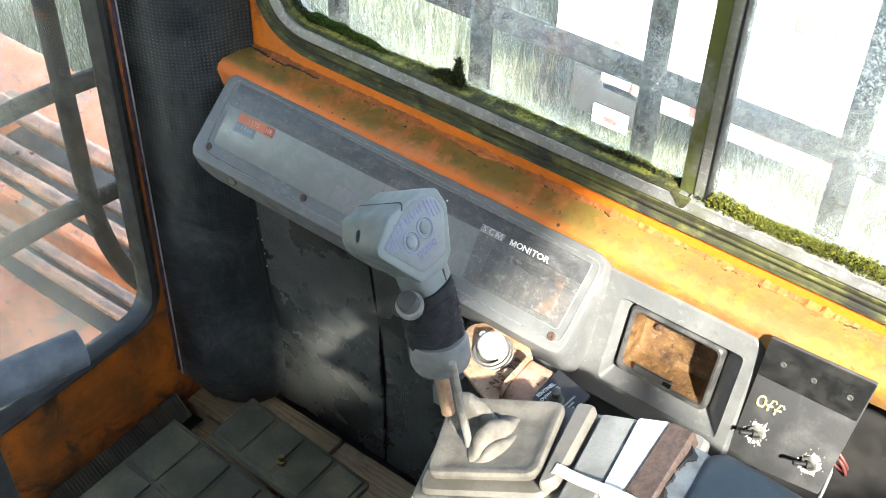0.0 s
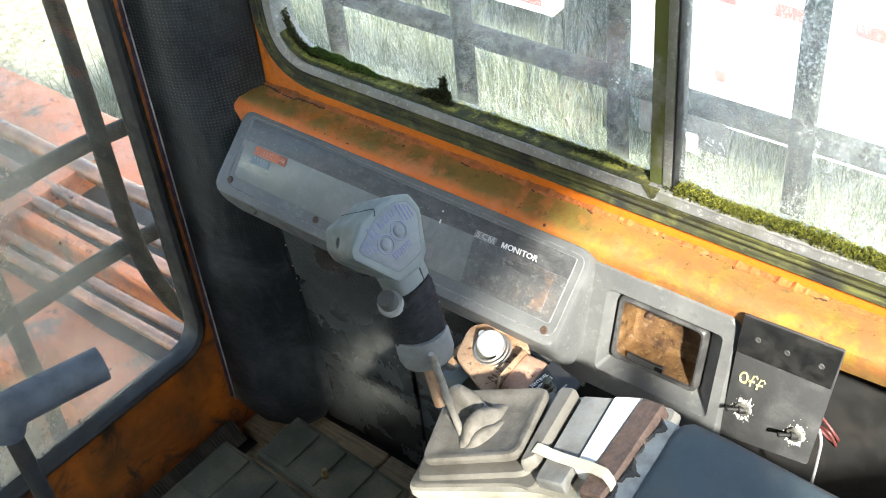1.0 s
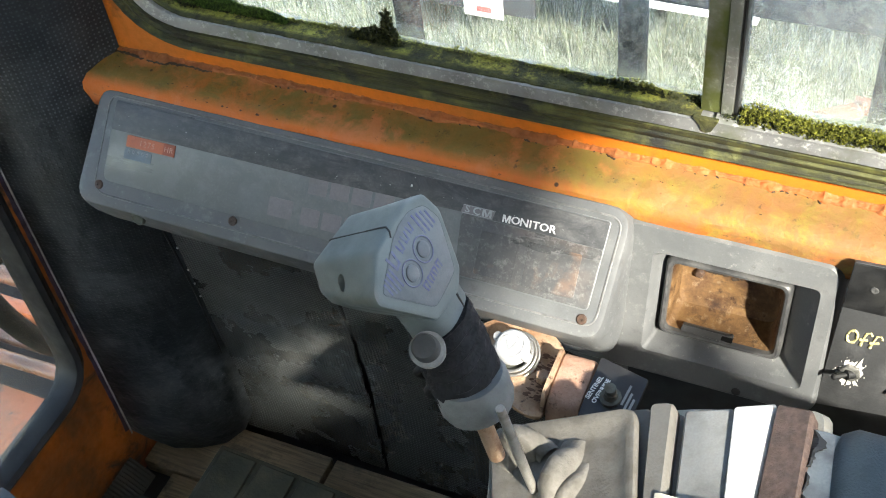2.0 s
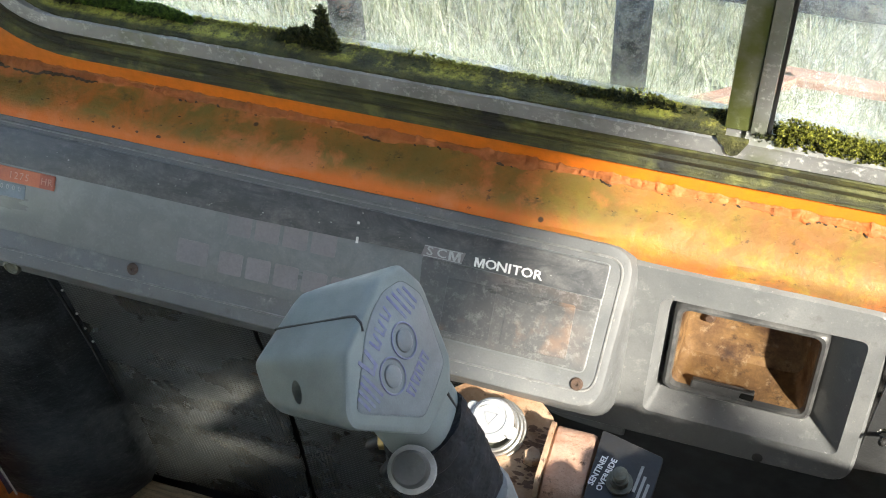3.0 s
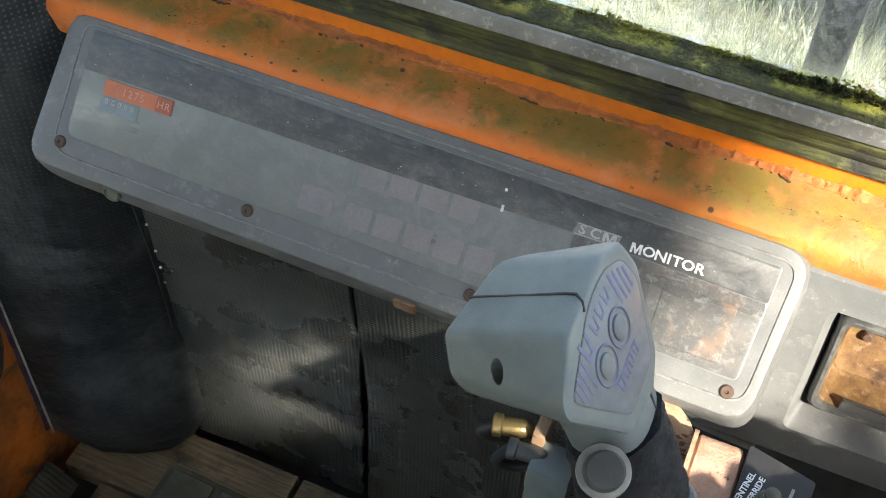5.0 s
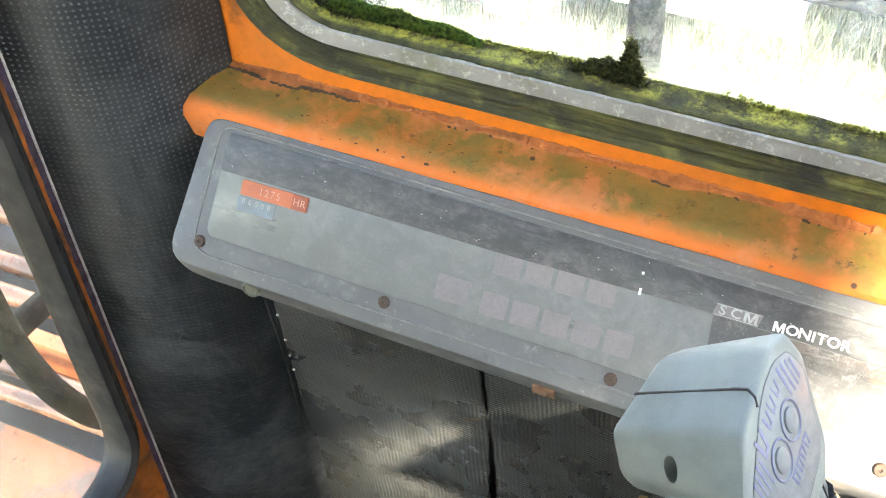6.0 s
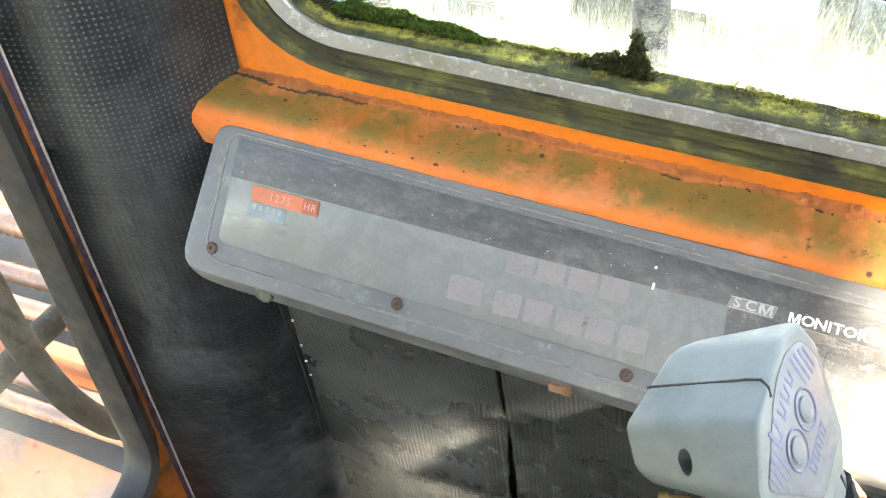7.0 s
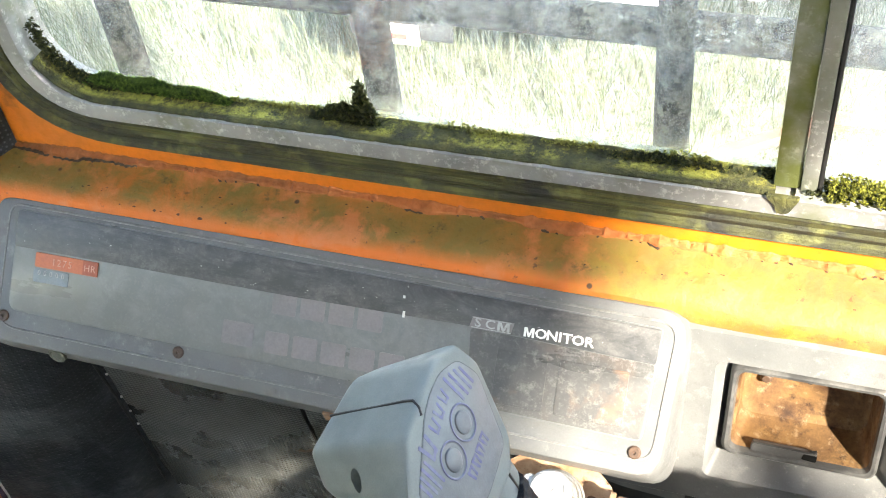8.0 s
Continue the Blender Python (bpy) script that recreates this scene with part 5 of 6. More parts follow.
for a, d, r, mt, lb in (((-0.113, -0.086, 0.820), (0.9, 0.2, 0.05), 0.0078, M_BRASS, "brass gland"), ((-0.099, -0.097, 0.819), (0.95, 0.1, 0.0), 0.0072, M_BUTTON, "dark cable plug")):
    bm = bmesh.new()
    lathe(bm, CM @ V3(a), V3(d), [(0, r * 0.7), (.001, r), (.006, r), (.007, r * 0.8), (.018, r * 0.85), (.024, r * 0.6), (.030, 0)], 12)
    part("cable_fitting", bm, mt, sol, lb)
for pts in ([(-0.110, -0.086, 0.820), (-0.122, -0.090, 0.812), (-0.112, -0.082, 0.798), (-0.082, -0.066, 0.800)], [(-0.097, -0.097, 0.819), (-0.106, -0.104, 0.808), (-0.096, -0.096, 0.796), (-0.070, -0.086, 0.798)]):
    bm = bmesh.new()
    rod(bm, [CM @ V3(p) for p in bend(pts, 0.012)], 0.0034, 10)
    part("cable", bm, M_BLACK, sol, "black cable")
cyl = thing("rusty_canister", (0.012, -0.02, 0.75), "rusty brown steel canister with a black switch tag", "canister")
bm = bmesh.new()
can = outline([(-0.068, 0.735), (-0.068, 0.780), (-0.018, 0.785), (-0.014, 0.735)], [0.012, 0.014, 0.010, 0.012], 5)
loft(bm, [[V3((x, -0.043 + (y + 0.043) * s, 0.76 + (z - 0.76) * s)) for y, z in can] for x, s in ((-0.0065, 0.94), (-0.005, 1.0), (0.017, 1.0), (0.0195, 0.97), (0.021, 0.85))])
part("canister_body", bm, M_CAN, cyl)
_tx, _tz = V3((0.985, -0.12, 0.0)).normalized(), V3((0.0, -0.10, 0.995)).normalized()
_ty = _tz.cross(_tx).normalized()
TM = axes((0.022, -0.018, 0.7865), _tx, _ty, _tx.cross(_ty))
bm = bmesh.new()
slab(bm, outline([(0.0, 0.0), (0.0405, -0.004), (0.0425, -0.038), (0.030, -0.058), (0.006, -0.058)][::-1], 0.002, 3), [(-0.003, 0), (0.0, 0), (0.0005, 0.0004)], TM)
tag = part("switch_tag", bm, M_TAG, cyl, "black engraved switch tag")
letters("tag_word", "SENTINEL", 0.0050, TM @ pose(0.0068, -0.0265, 0.0007, 0, 0, 84), M_LEGEND, tag, "white engraved word", 0.0001, 1.0, 0.00012)
letters("tag_word", "OVERRIDE", 0.0050, TM @ pose(0.0126, -0.0275, 0.0007, 0, 0, 84), M_LEGEND, tag, "white engraved word", 0.0001, 1.0, 0.00012)
for k, (a, b) in enumerate(((-0.032, -0.014), (-0.036, -0.020), (-0.040, -0.024))):
    bm = bmesh.new()
    slab(bm, outline([(0.0300 + k * 0.0034, a), (0.0318 + k * 0.0034, a), (0.0318 + k * 0.0034, b), (0.0300 + k * 0.0034, b)], 0), [(0.0004, 0), (0.0008, 0)], TM)
    part("tag_bar", bm, M_RIM, tag)
bm = bmesh.new()
lathe(bm, TM @ V3((0.0215, -0.030, 0)), _tz, [(0, .0082), (.003, .0082), (.0035, .0055), (.009, .0053), (.0095, .0045), (.015, .0045), (.016, 0)], 14)
part("switch_stem", bm, M_OLDSTEEL, tag, "dull threaded switch stem")

# ---- control pod with the lever boot ----
LM = Matrix.Translation((0.0272, -0.1600, 0.8025)) @ Matrix.Rotation(radians(10), 4, "Z") @ Matrix.Rotation(radians(-22), 4, "Y")
pod = thing("control_pod", (0.06, -0.15, 0.62), "grimy cream plastic control pod with a worn rubber lever boot", "control pod")


def pod_slab(pts, r, steps, seg=4):
    return slab(bmesh.new(), outline(pts, r, seg), steps, LM)


bm = bmesh.new()
po = outline([(-0.037, -0.056), (0.098, -0.046), (0.174, -0.062), (0.186, 0.058), (0.09, 0.070), (-0.054, 0.062)], 0.012, 4)
loops = [[LM @ V3((x, y, -0.004)) for x, y in po], [LM @ V3((x * 1.02, y * 1.02, -0.010)) for x, y in po]]
pu = outline([(-0.034, -0.056), (0.098, -0.046), (0.174, -0.062), (0.186, 0.030), (0.09, 0.022), (-0.012, 0.002)], 0.012, 4)
for d, s in ((0.022, 1.02), (0.055, 0.97), (0.072, 0.86)):
    loops.append([LM @ V3((x * s, y * s, -0.010)) + V3((0.02 * d / 0.2, 0, -d * min(1.0, max(0.1, (x + 0.03) / 0.12)))) for x, y in pu])
loft(bm, loops)
part("pod_body", bm, M_CREAM, pod, "dusty cream plastic body")
part("pod_flange", pod_slab([(-0.037, -0.0525), (0.075, -0.041), (0.094, -0.047), (0.094, 0.066), (-0.052, 0.060)], 0.010, [(-0.011, -0.001), (-0.003, 0.0), (-0.0015, 0.002)]), M_POD, pod, "grimy grey flange")
bm = bmesh.new()
box(bm, (0.115, -0.175, ZF), (0.185, -0.115, 0.775), 0.008)
part("pod_stem", bm, M_SHADE, pod, "dark steel stem under the pod")
part("boot_base", pod_slab([(-0.030, -0.0455), (0.083, -0.031), (0.073, 0.069), (-0.053, 0.061)], 0.012, [(-0.006, -0.002), (0.001, -0.001), (0.003, 0.001)]), M_POD, pod, "grey boot flange")
boot = part("lever_boot", pod_slab([(-0.0234, -0.037), (0.0745, -0.0234), (0.0645, 0.0626), (-0.0464, 0.0553)], 0.012, [(0.002, 0.012), (0.0065, 0.010), (0.0072, 0.001), (0.0085, 0.0), (0.0125, -0.0003), (0.0148, 0.0015), (0.0152, 0.004), (0.0128, 0.010), (0.0105, 0.020)]), M_BOOT, pod, "worn pleated grey rubber boot")


def fold(path, h, t):
    """An upright pleat of the boot along a path in the pod's plane."""
    bm = bmesh.new()
    path = [(p[0], p[1]) for p in bend([(x, y, 0) for x, y in path], 0.009, 5)]
    n = len(path)
    loops = []
    for i, (x, y) in enumerate(path):
        s = max(0.08, math.sin(math.pi * (i + 0.2) / (n - 0.6))) ** 0.7
        a = V3((path[min(i + 1, n - 1)][0] - path[max(i - 1, 0)][0], path[min(i + 1, n - 1)][1] - path[max(i - 1, 0)][1], 0)).normalized()
        q = V3((-a.y, a.x, 0))
        o = V3((x, y, 0.009))
        loops.append([LM @ (o + q * (t * u) + V3((0, 0, h * s * w))) for u, w in ((-1.5, 0), (-1.1, 0.12), (-0.92, 0.5), (-0.72, 0.82), (-0.4, 0.96), (0, 1), (0.4, 0.96), (0.72, 0.82), (0.92, 0.5), (1.1, 0.12), (1.5, 0))])
    return loft(bm, loops, False, False, False)


part("boot_pleat", fold([(-0.030, 0.020), (-0.026, 0.030), (-0.016, 0.036), (-0.002, 0.036), (0.004, 0.030)], 0.030, 0.008), M_BOOT, boot)
part("boot_pleat", fold([(0.003, -0.008), (0.010, -0.004), (0.017, 0.010), (0.020, 0.026), (0.021, 0.040)], 0.020, 0.009), M_BOOT, boot)
part("boot_pleat", fold([(0.010, -0.012), (0.020, -0.008), (0.028, 0.006), (0.031, 0.022)], 0.010, 0.006), M_BOOT, boot)
part("pod_step", pod_slab([(0.0775, -0.030), (0.0905, -0.022), (0.0900, 0.065), (0.0725, 0.066)], 0.004, [(-0.004, 0), (0.009, 0), (0.0125, 0.002)]), M_POD, pod)
part("pod_trim", pod_slab([(0.0955, -0.040), (0.1265, -0.046), (0.1285, 0.060), (0.0955, 0.062)], 0.003, [(-0.004, 0), (0.004, 0), (0.006, 0.002)]), M_PODGREY, pod, "grey ribbed trim")
part("pod_trim", pod_slab([(0.1275, -0.027), (0.1450, -0.031), (0.1575, 0.059), (0.1295, 0.060)], 0.003, [(-0.004, 0), (0.006, 0), (0.008, 0.002)]), M_WHITE, pod, "white plastic band")
part("pod_trim", pod_slab([(0.1435, -0.052), (0.1680, -0.058), (0.1815, 0.050), (0.1585, 0.058)], 0.003, [(-0.004, 0), (0.007, 0), (0.009, 0.002)]), M_BROWN, pod, "brown tape band")
bm = bmesh.new()
rows = []
rib = [(0.086, -0.0115, 0.0135), (0.0905, -0.0125, 0.0145), (0.100, -0.0145, 0.0115), (0.115, -0.019, 0.0110), (0.135, -0.025, 0.0120), (0.155, -0.032, 0.0140), (0.166, -0.0365, 0.0140), (0.1715, -0.0405, 0.009), (0.173, -0.044, 0.0), (0.173, -0.046, -0.008)]
for x, y, h in rib:
    rows.append([LM @ V3((x - 0.001, y - 0.0052, h)), LM @ V3((x, y + 0.0040, h + 0.0005))])
sheet(bm, rows, 0.0018, (0, 0, -1))
part("cable_tie", bm, M_TIE, pod, "white cable tie strapped over the pod")

# ---- armrest ----
arm = thing("armrest", (0.36, -0.14, 0.78), "blue-grey padded vinyl armrest with a torn end", "armrest")
RM = Matrix.Translation((0.194, -0.142, 0.843)) @ Matrix.Rotation(radians(0), 4, "Z") @ Matrix.Rotation(radians(6), 4, "Y")
bm = bmesh.new()
ao = [(-0.052, -0.04), (0.052, -0.04), (0.066, 0.022), (0.058, 0.0380), (-0.046, 0.038), (-0.056, 0.018)]
ao = outline(ao, 0.012, 4)
loops = []
for x, s, dz in ((0.0, 0.80, -0.004), (0.004, 0.90, -0.002), (0.012, 0.97, 0), (0.04, 1.0, 0), (0.10, 1.02, 0.0), (0.2, 1.04, 0.001), (0.40, 1.05, 0.0), (0.50, 1.0, 0)):
    loops.append([RM @ V3((x + 0.006 - 0.09 * a * max(0, 1 - x / 0.16), a * s, b * s + dz)) for a, b in ao])
loft(bm, loops)
part("pad", bm, M_PAD, arm)
bm = bmesh.new()
g = random.Random(4)
rows = []
for i in range(15):
    y = -0.053 + i * 0.0075
    rows.append([RM @ V3((-0.0125 - 0.061 * y, y, 0.0245)), RM @ V3((-0.001 - 0.07 * y, y, 0.0268)), RM @ V3((0.010 - 0.085 * y, y, 0.0270))])
sheet(bm, rows, 0.002, (0, 0, -1))
part("torn_edge", bm, M_BACKING, arm, "torn pale backing at the pad's end")
for k, (a, b, wide) in enumerate(((-0.050, -0.028, 0.010), (-0.026, 0.002, 0.013), (0.004, 0.018, 0.006), (0.022, 0.050, 0.012))):
    rows = []
    for i in range(26):
        u = i / 25
        y = a + (b - a) * u
        s = math.sin(math.pi * u) ** 0.5
        w = max(0.0006, wide * s * (0.62 + 0.55 * noise.noise((y * 130, k * 3.1, 0)) + 0.3 * noise.noise((y * 420, k, 2))))
        q = -0.0105 - 0.061 * y
        rows.append([RM @ V3((q, y, 0.0262)), RM @ V3((q + w * 0.5, y, 0.0285 + 0.001 * noise.noise((y * 200, 1, k)))), RM @ V3((q + w, y, 0.0282))])
    bm = bmesh.new()
    sheet(bm, rows, 0.0012, (0, 0, -1))
    part("torn_scrap", bm, M_BLACK, arm, "jagged black vinyl scrap", smooth=False)
bm = bmesh.new()
box(bm, (-0.022, -0.055, -0.05), (0.004, 0.055, 0.006), 0.003, RM)
part("arm_bracket", bm, M_BLACK, arm)
bm = bmesh.new()
box(bm, (0.012, -0.040, -0.20), (0.45, 0.040, -0.036), 0.006, RM)
part("arm_support", bm, M_SHADE, arm)

# ---- control lever with its grip ----
lev = thing("control_lever", (0.014, -0.155, 0.80), "grey plastic joystick grip on a black taped steel lever", "control lever")
GN = V3((0.834, 0.0, 0.552)).normalized()
GV = V3((-0.552, 0.0, 0.834)).normalized()
GM = axes((-0.0512, -0.1275, 0.9850), (0, 1, 0), GV, GN)       # x: across, y: up the face, z: out of the face
front = [(-0.0523, 0.0120), (-0.0255, -0.0290), (0.0030, -0.0325), (0.0165, -0.0245), (0.0345, 0.0100), (0.0321, 0.0258), (0.0165, 0.0335), (-0.0060, 0.0335), (-0.0275, 0.0325), (-0.0498, 0.0186)]
back = [(-0.0315, 0.0070, -0.0610), (-0.0190, -0.0160, -0.0560), (0.0040, -0.0200, -0.0510), (0.0140, -0.0150, -0.0470), (0.0290, 0.0090, -0.0440), (0.0260, 0.0280, -0.0440), (0.0118, 0.0380, -0.0458), (-0.0065, 0.0365, -0.0515), (-0.0242, 0.0345, -0.0580), (-0.0330, 0.0176, -0.0600)]
inner = [(-0.0440, 0.0148), (-0.0420, 0.0095), (-0.0205, -0.0224), (-0.004, -0.0222), (0.0105, -0.0212), (0.0283, 0.0080), (0.0250, 0.0222), (0.0120, 0.0288), (-0.0010, 0.0296), (-0.0125, 0.0275)]


def rounded(pts, r, seg=3):
    """A closed loop in space with its corners rounded."""
    out, n = [], len(pts)
    for i, p in enumerate(pts):
        a, b = V3(pts[i - 1]), V3(pts[(i + 1) % n])
        p = V3(p)
        s, e = p + (a - p).normalized() * min(r, (a - p).length * 0.45), p + (b - p).normalized() * min(r, (b - p).length * 0.45)
        s2, e2 = p + (a - p).normalized() * min(r * 1.5, (a - p).length * 0.48), p + (b - p).normalized() * min(r * 1.5, (b - p).length * 0.48)
        out.append(s2)
        out += [s * (1 - t) ** 2 + p * 2 * t * (1 - t) + e * t * t for t in (k / seg for k in range(seg + 1))]
        out.append(e2)
    return out


def grip_loop(t, s=1.0, n=0.0, r=0.0032):
    """The grip's outline, t of the way from its face to its back, scaled by s and set n further out."""
    pts = [V3((f[0] + (b[0] - f[0]) * t, f[1] + (b[1] - f[1]) * t, b[2] * t)) for f, b in zip(front, back)]
    c = sum(pts, V3()) / len(pts)
    return [GM @ V3((c.x + (p.x - c.x) * s, c.y + (p.y - c.y) * s, c.z + (p.z - c.z) * (0.6 + 0.4 * s) + n)) for p in rounded(pts, r)]


bm = bmesh.new()
loft(bm, [grip_loop(1.0, 0.60, -0.0046), grip_loop(1.0, 0.82, -0.0036), grip_loop(1.0, 0.94, -0.0016), grip_loop(0.97, 0.995), grip_loop(0.9), grip_loop(0.5), grip_loop(0.12), grip_loop(0.04, 0.992), grip_loop(0.0, 0.965, -0.0006), grip_loop(0.0, 0.93, 0.0), grip_loop(0.0, 0.90, 0.0002)])
head = part("grip_head", bm, M_GRIP, lev, "angular grey plastic grip head")
fo = outline(inner, 0.004, 3)
bm = bmesh.new()
loft(bm, [[GM @ V3((x * s, 0.006 + (y - 0.006) * s, n)) for x, y in fo] for n, s in ((-0.001, 0.985), (0.0004, 0.98), (0.0006, 0.965))])
gface = part("grip_face", bm, M_FACE, head, "flat face with faded blue print")
bm = bmesh.new()
loft(bm, [[GM @ V3((x * s, 0.006 + (y - 0.006) * s, n)) for x, y in fo] for n, s in ((-0.001, 1.0), (0.0004, 0.995), (0.0003, 0.98), (-0.001, 0.98))], False, False)
part("face_groove", bm, M_GROOVE, head)
for x, y in ((0.0012, 0.0066), (-0.0173, 0.0044)):
    bm = bmesh.new()
    lathe(bm, GM @ V3((x, y, 0.0004)), GN, [(0, .0084), (.0004, .0084), (.0006, .0080), (.0002, .0074), (-.0006, .0062), (-.0004, .0056), (.0010, .0052), (.0017, .0042), (.0020, .0022), (.0021, 0)], 28)
    part("push_button", bm, M_FACE, head, "round grey push button")
    bm = bmesh.new()
    rod(bm, [GM @ V3((x + math.cos(a) * 0.0083, y + math.sin(a) * 0.0083, 0.0009)) for a in (6.283 * k / 28 for k in range(29))], 0.0005, 6)
    part("button_ring", bm, M_PRINTPALE, head, "faded blue ring")


def bar(x, y, w, h, turn=0.0):
    b = bmesh.new()
    m = GM @ pose(x, y, 0.0005, 0, 0, turn)
    w *= 0.85
    slab(b, outline([(-w / 2, -h / 2), (w / 2, -h / 2), (w / 2, h / 2), (-w / 2, h / 2)], min(w, h) * 0.3, 2), [(0, 0), (0.00022, 0)], m)
    part("print_bar", b, M_PRINT, gface)


# the print as plain bars: two rows beside the buttons and stripes at both ends
def slant(x):
    """Height of the upper row of print, which climbs along the panel's edge."""
    return 0.0215 + 0.10 * (x + 0.02)


for k, (x, w, h) in enumerate(((-0.0246, 0.0075, 0.0110), (-0.0130, 0.0052, 0.0072), (-0.0056, 0.0052, 0.0070), (0.0020, 0.0048, 0.0068))):
    y = slant(x) - 0.0018
    bar(x, y, w * 0.30, h, 8)
    bar(x + w * 0.72, y, w * 0.30, h * 0.95, -8)
    bar(x + w * 0.36, y - h * 0.36, w * 0.8, h * 0.17, 4)
for x in (-0.0165, -0.0103, -0.0045, 0.0015):
    bar(x, -0.0083 + 0.03 * x, 0.0016, 0.0062, 10)
    bar(x + 0.0032, -0.0083 + 0.03 * x, 0.0015, 0.0060, -10)
    bar(x + 0.0016, -0.0060 + 0.03 * x, 0.0034, 0.0012, 0)
for x, a, b in ((0.0112, 0.0258, 0.0100), (0.0150, 0.0242, 0.0090), (0.0188, 0.0222, 0.0082), (0.0222, 0.0198, 0.0086), (-0.0285, 0.0196, 0.0050), (-0.0322, 0.0192, 0.0050), (-0.0356, 0.0184, 0.0062), (-0.0388, 0.0170, 0.0082)):
    bar(x, (a + b) / 2, 0.0018, a - b)
# the moulding seam and the side hole
bm = bmesh.new()
rod(bm, [GM @ V3(p) for p in ((-0.0118, 0.0292, 0.0003), (-0.0090, 0.0318, -0.0002), (-0.0066, 0.0338, -0.0028), (-0.0060, 0.0340, -0.008), (-0.0061, 0.0346, -0.025), (-0.0064, 0.0362, -0.050), (-0.0055, 0.0352, -0.0535))], 0.0007, 6)
part("grip_seam", bm, M_BLACK, head)
bm = bmesh.new()
_h = GM.to_3x3() @ V3((-0.64, 0.74, -0.20))
lathe(bm, (0, 0, 0), (0, 0, 1), [(-0.011, .0), (-0.011, .0036), (0.0, .0040), (0.006, .0042), (0.006, 0.0)], 22)
_hz = _h.normalized()
_hx = _hz.cross(GN).normalized()
_hm = axes(GM @ V3((-0.0360, 0.0237, -0.0330)) - _h * 0.0004, _hz.cross(_hx), _hx, _hz)
bmesh.ops.transform(bm, matrix=_hm @ Matrix.Diagonal((0.78, 1.35, 1, 1)), verts=bm.verts)
cutter = new("cutter", mesh_of("cutter", bm, M_GRIP))
cut = head.modifiers.new("hole", "BOOLEAN")
cut.object, cut.operation, cut.solver = cutter, "DIFFERENCE", "EXACT"
bored = bpy.data.meshes.new_from_object(head.evaluated_get(bpy.context.evaluated_depsgraph_get()))
head.modifiers.remove(cut)
head.data = bored
bpy.data.objects.remove(cutter)
# neck, tape, collar, rod
bm = bmesh.new()
loops = []
for y, xc, nc, rx, rn in ((0.000, -0.0025, -0.0240, 0.0200, 0.0205), (-0.022, -0.0020, -0.0225, 0.0205, 0.0195), (-0.036, -0.0035, -0.0225, 0.0205, 0.0190), (-0.052, -0.0065, -0.0225, 0.0200, 0.0188), (-0.072, -0.0110, -0.0225, 0.0195, 0.0188)):
    loops.append([GM @ V3((xc + rx * math.copysign(abs(math.cos(t)) ** 0.75, math.cos(t)), y, nc + rn * math.copysign(abs(math.sin(t)) ** 0.75, math.sin(t)))) for t in (6.283 * k / 28 for k in range(28))])
loft(bm, loops)
neck = part("grip_neck", bm, M_GRIP, lev, "grey plastic grip neck")
bm = bmesh.new()
rod(bm, [GM @ V3(p) for p in ((0.0035, -0.0225, -0.0010), (0.0030, -0.0290, -0.0035), (0.0010, -0.040, -0.0042), (-0.0020, -0.052, -0.0048))], 0.0009, 6)
part("neck_seam", bm, M_BLACK, neck)
bm = bmesh.new()
loops = []
g = random.Random(2)
for i in range(60):
    t = i / 59
    p = V3((-0.0470, -0.1320, 0.9385)) * (1 - t) ** 2 + V3((-0.0330, -0.1385, 0.9170)) * 2 * t * (1 - t) + V3((-0.0225, -0.1470, 0.888)) * t * t
    d = V3((0.60 - 0.30 * t, -0.10 - 0.14 * t, -1)).normalized()
    s = (V3((0, 1, 0)) - d * d.y).normalized()
    f = s.cross(d)
    r = 0.0209 + 0.0022 * t + g.uniform(-0.00015, 0.00015)
    loops.append([p - d * (0.004 * (1 - t) * math.cos(a - 0.3) + 0.009 * t * math.cos(2 * (a + 1.1))) + (s * math.cos(a) + f * math.sin(a)) * (r + 0.0050 * max(0.0, -math.cos(a)) ** 2 * max(0.0, 1 - 1.3 * abs(t - 0.35)) + 0.0012 * ((t * 6.5 + 0.16 * math.cos(a) + 0.12 * math.sin(a * 2 + 1)) % 1.0) + 0.0012 * noise.noise((math.cos(a) * 2.2, math.sin(a) * 2.2, t * 9)) + 0.0005 * noise.noise((math.cos(a) * 7, math.sin(a) * 7, t * 24))) for a in (6.283 * k / 56 for k in range(56))])
loft(bm, loops)
part("tape_wrap", bm, M_TAPE, lev, "wrinkled black tape")
bm = bmesh.new()
lathe(bm, (-0.0235, -0.147, 0.905), (0.24, -0.06, -1), [(0, .0225), (.004, .0246), (.020, .0250), (.026, .0230), (.028, .017), (.029, .008)], 26)
part("grip_collar", bm, M_COLLAR, lev, "dusty grey collar")
bm = bmesh.new()
rod(bm, [(0.0075, -0.1695, 0.914), (0.0150, -0.1645, 0.860), (0.0215, -0.1570, 0.804)], [0.0030, 0.0036, 0.0032], 12)
part("lever_rod", bm, M_ROD, lev, "bare steel rod")
bm = bmesh.new()
rod(bm, [(-0.020, -0.150, 0.885), (-0.015, -0.150, 0.860), (-0.008, -0.150, 0.826)], 0.0058, 12)
part("lever_tube", bm, M_PALERUST, lev, "rusty tube stub")
bm = bmesh.new()
_k = V3((0.10, -0.46, 0.88)).normalized()
lathe(bm, V3((-0.0425, -0.1590, 0.9375)), _k, [(-0.018, .0088), (0.0060, .0088), (0.0125, .0084), (0.0140, .0074), (0.0143, 0)], 24)
sb = part("side_button", bm, M_BUTTON, lev, "round dark side button")
bm = bmesh.new()
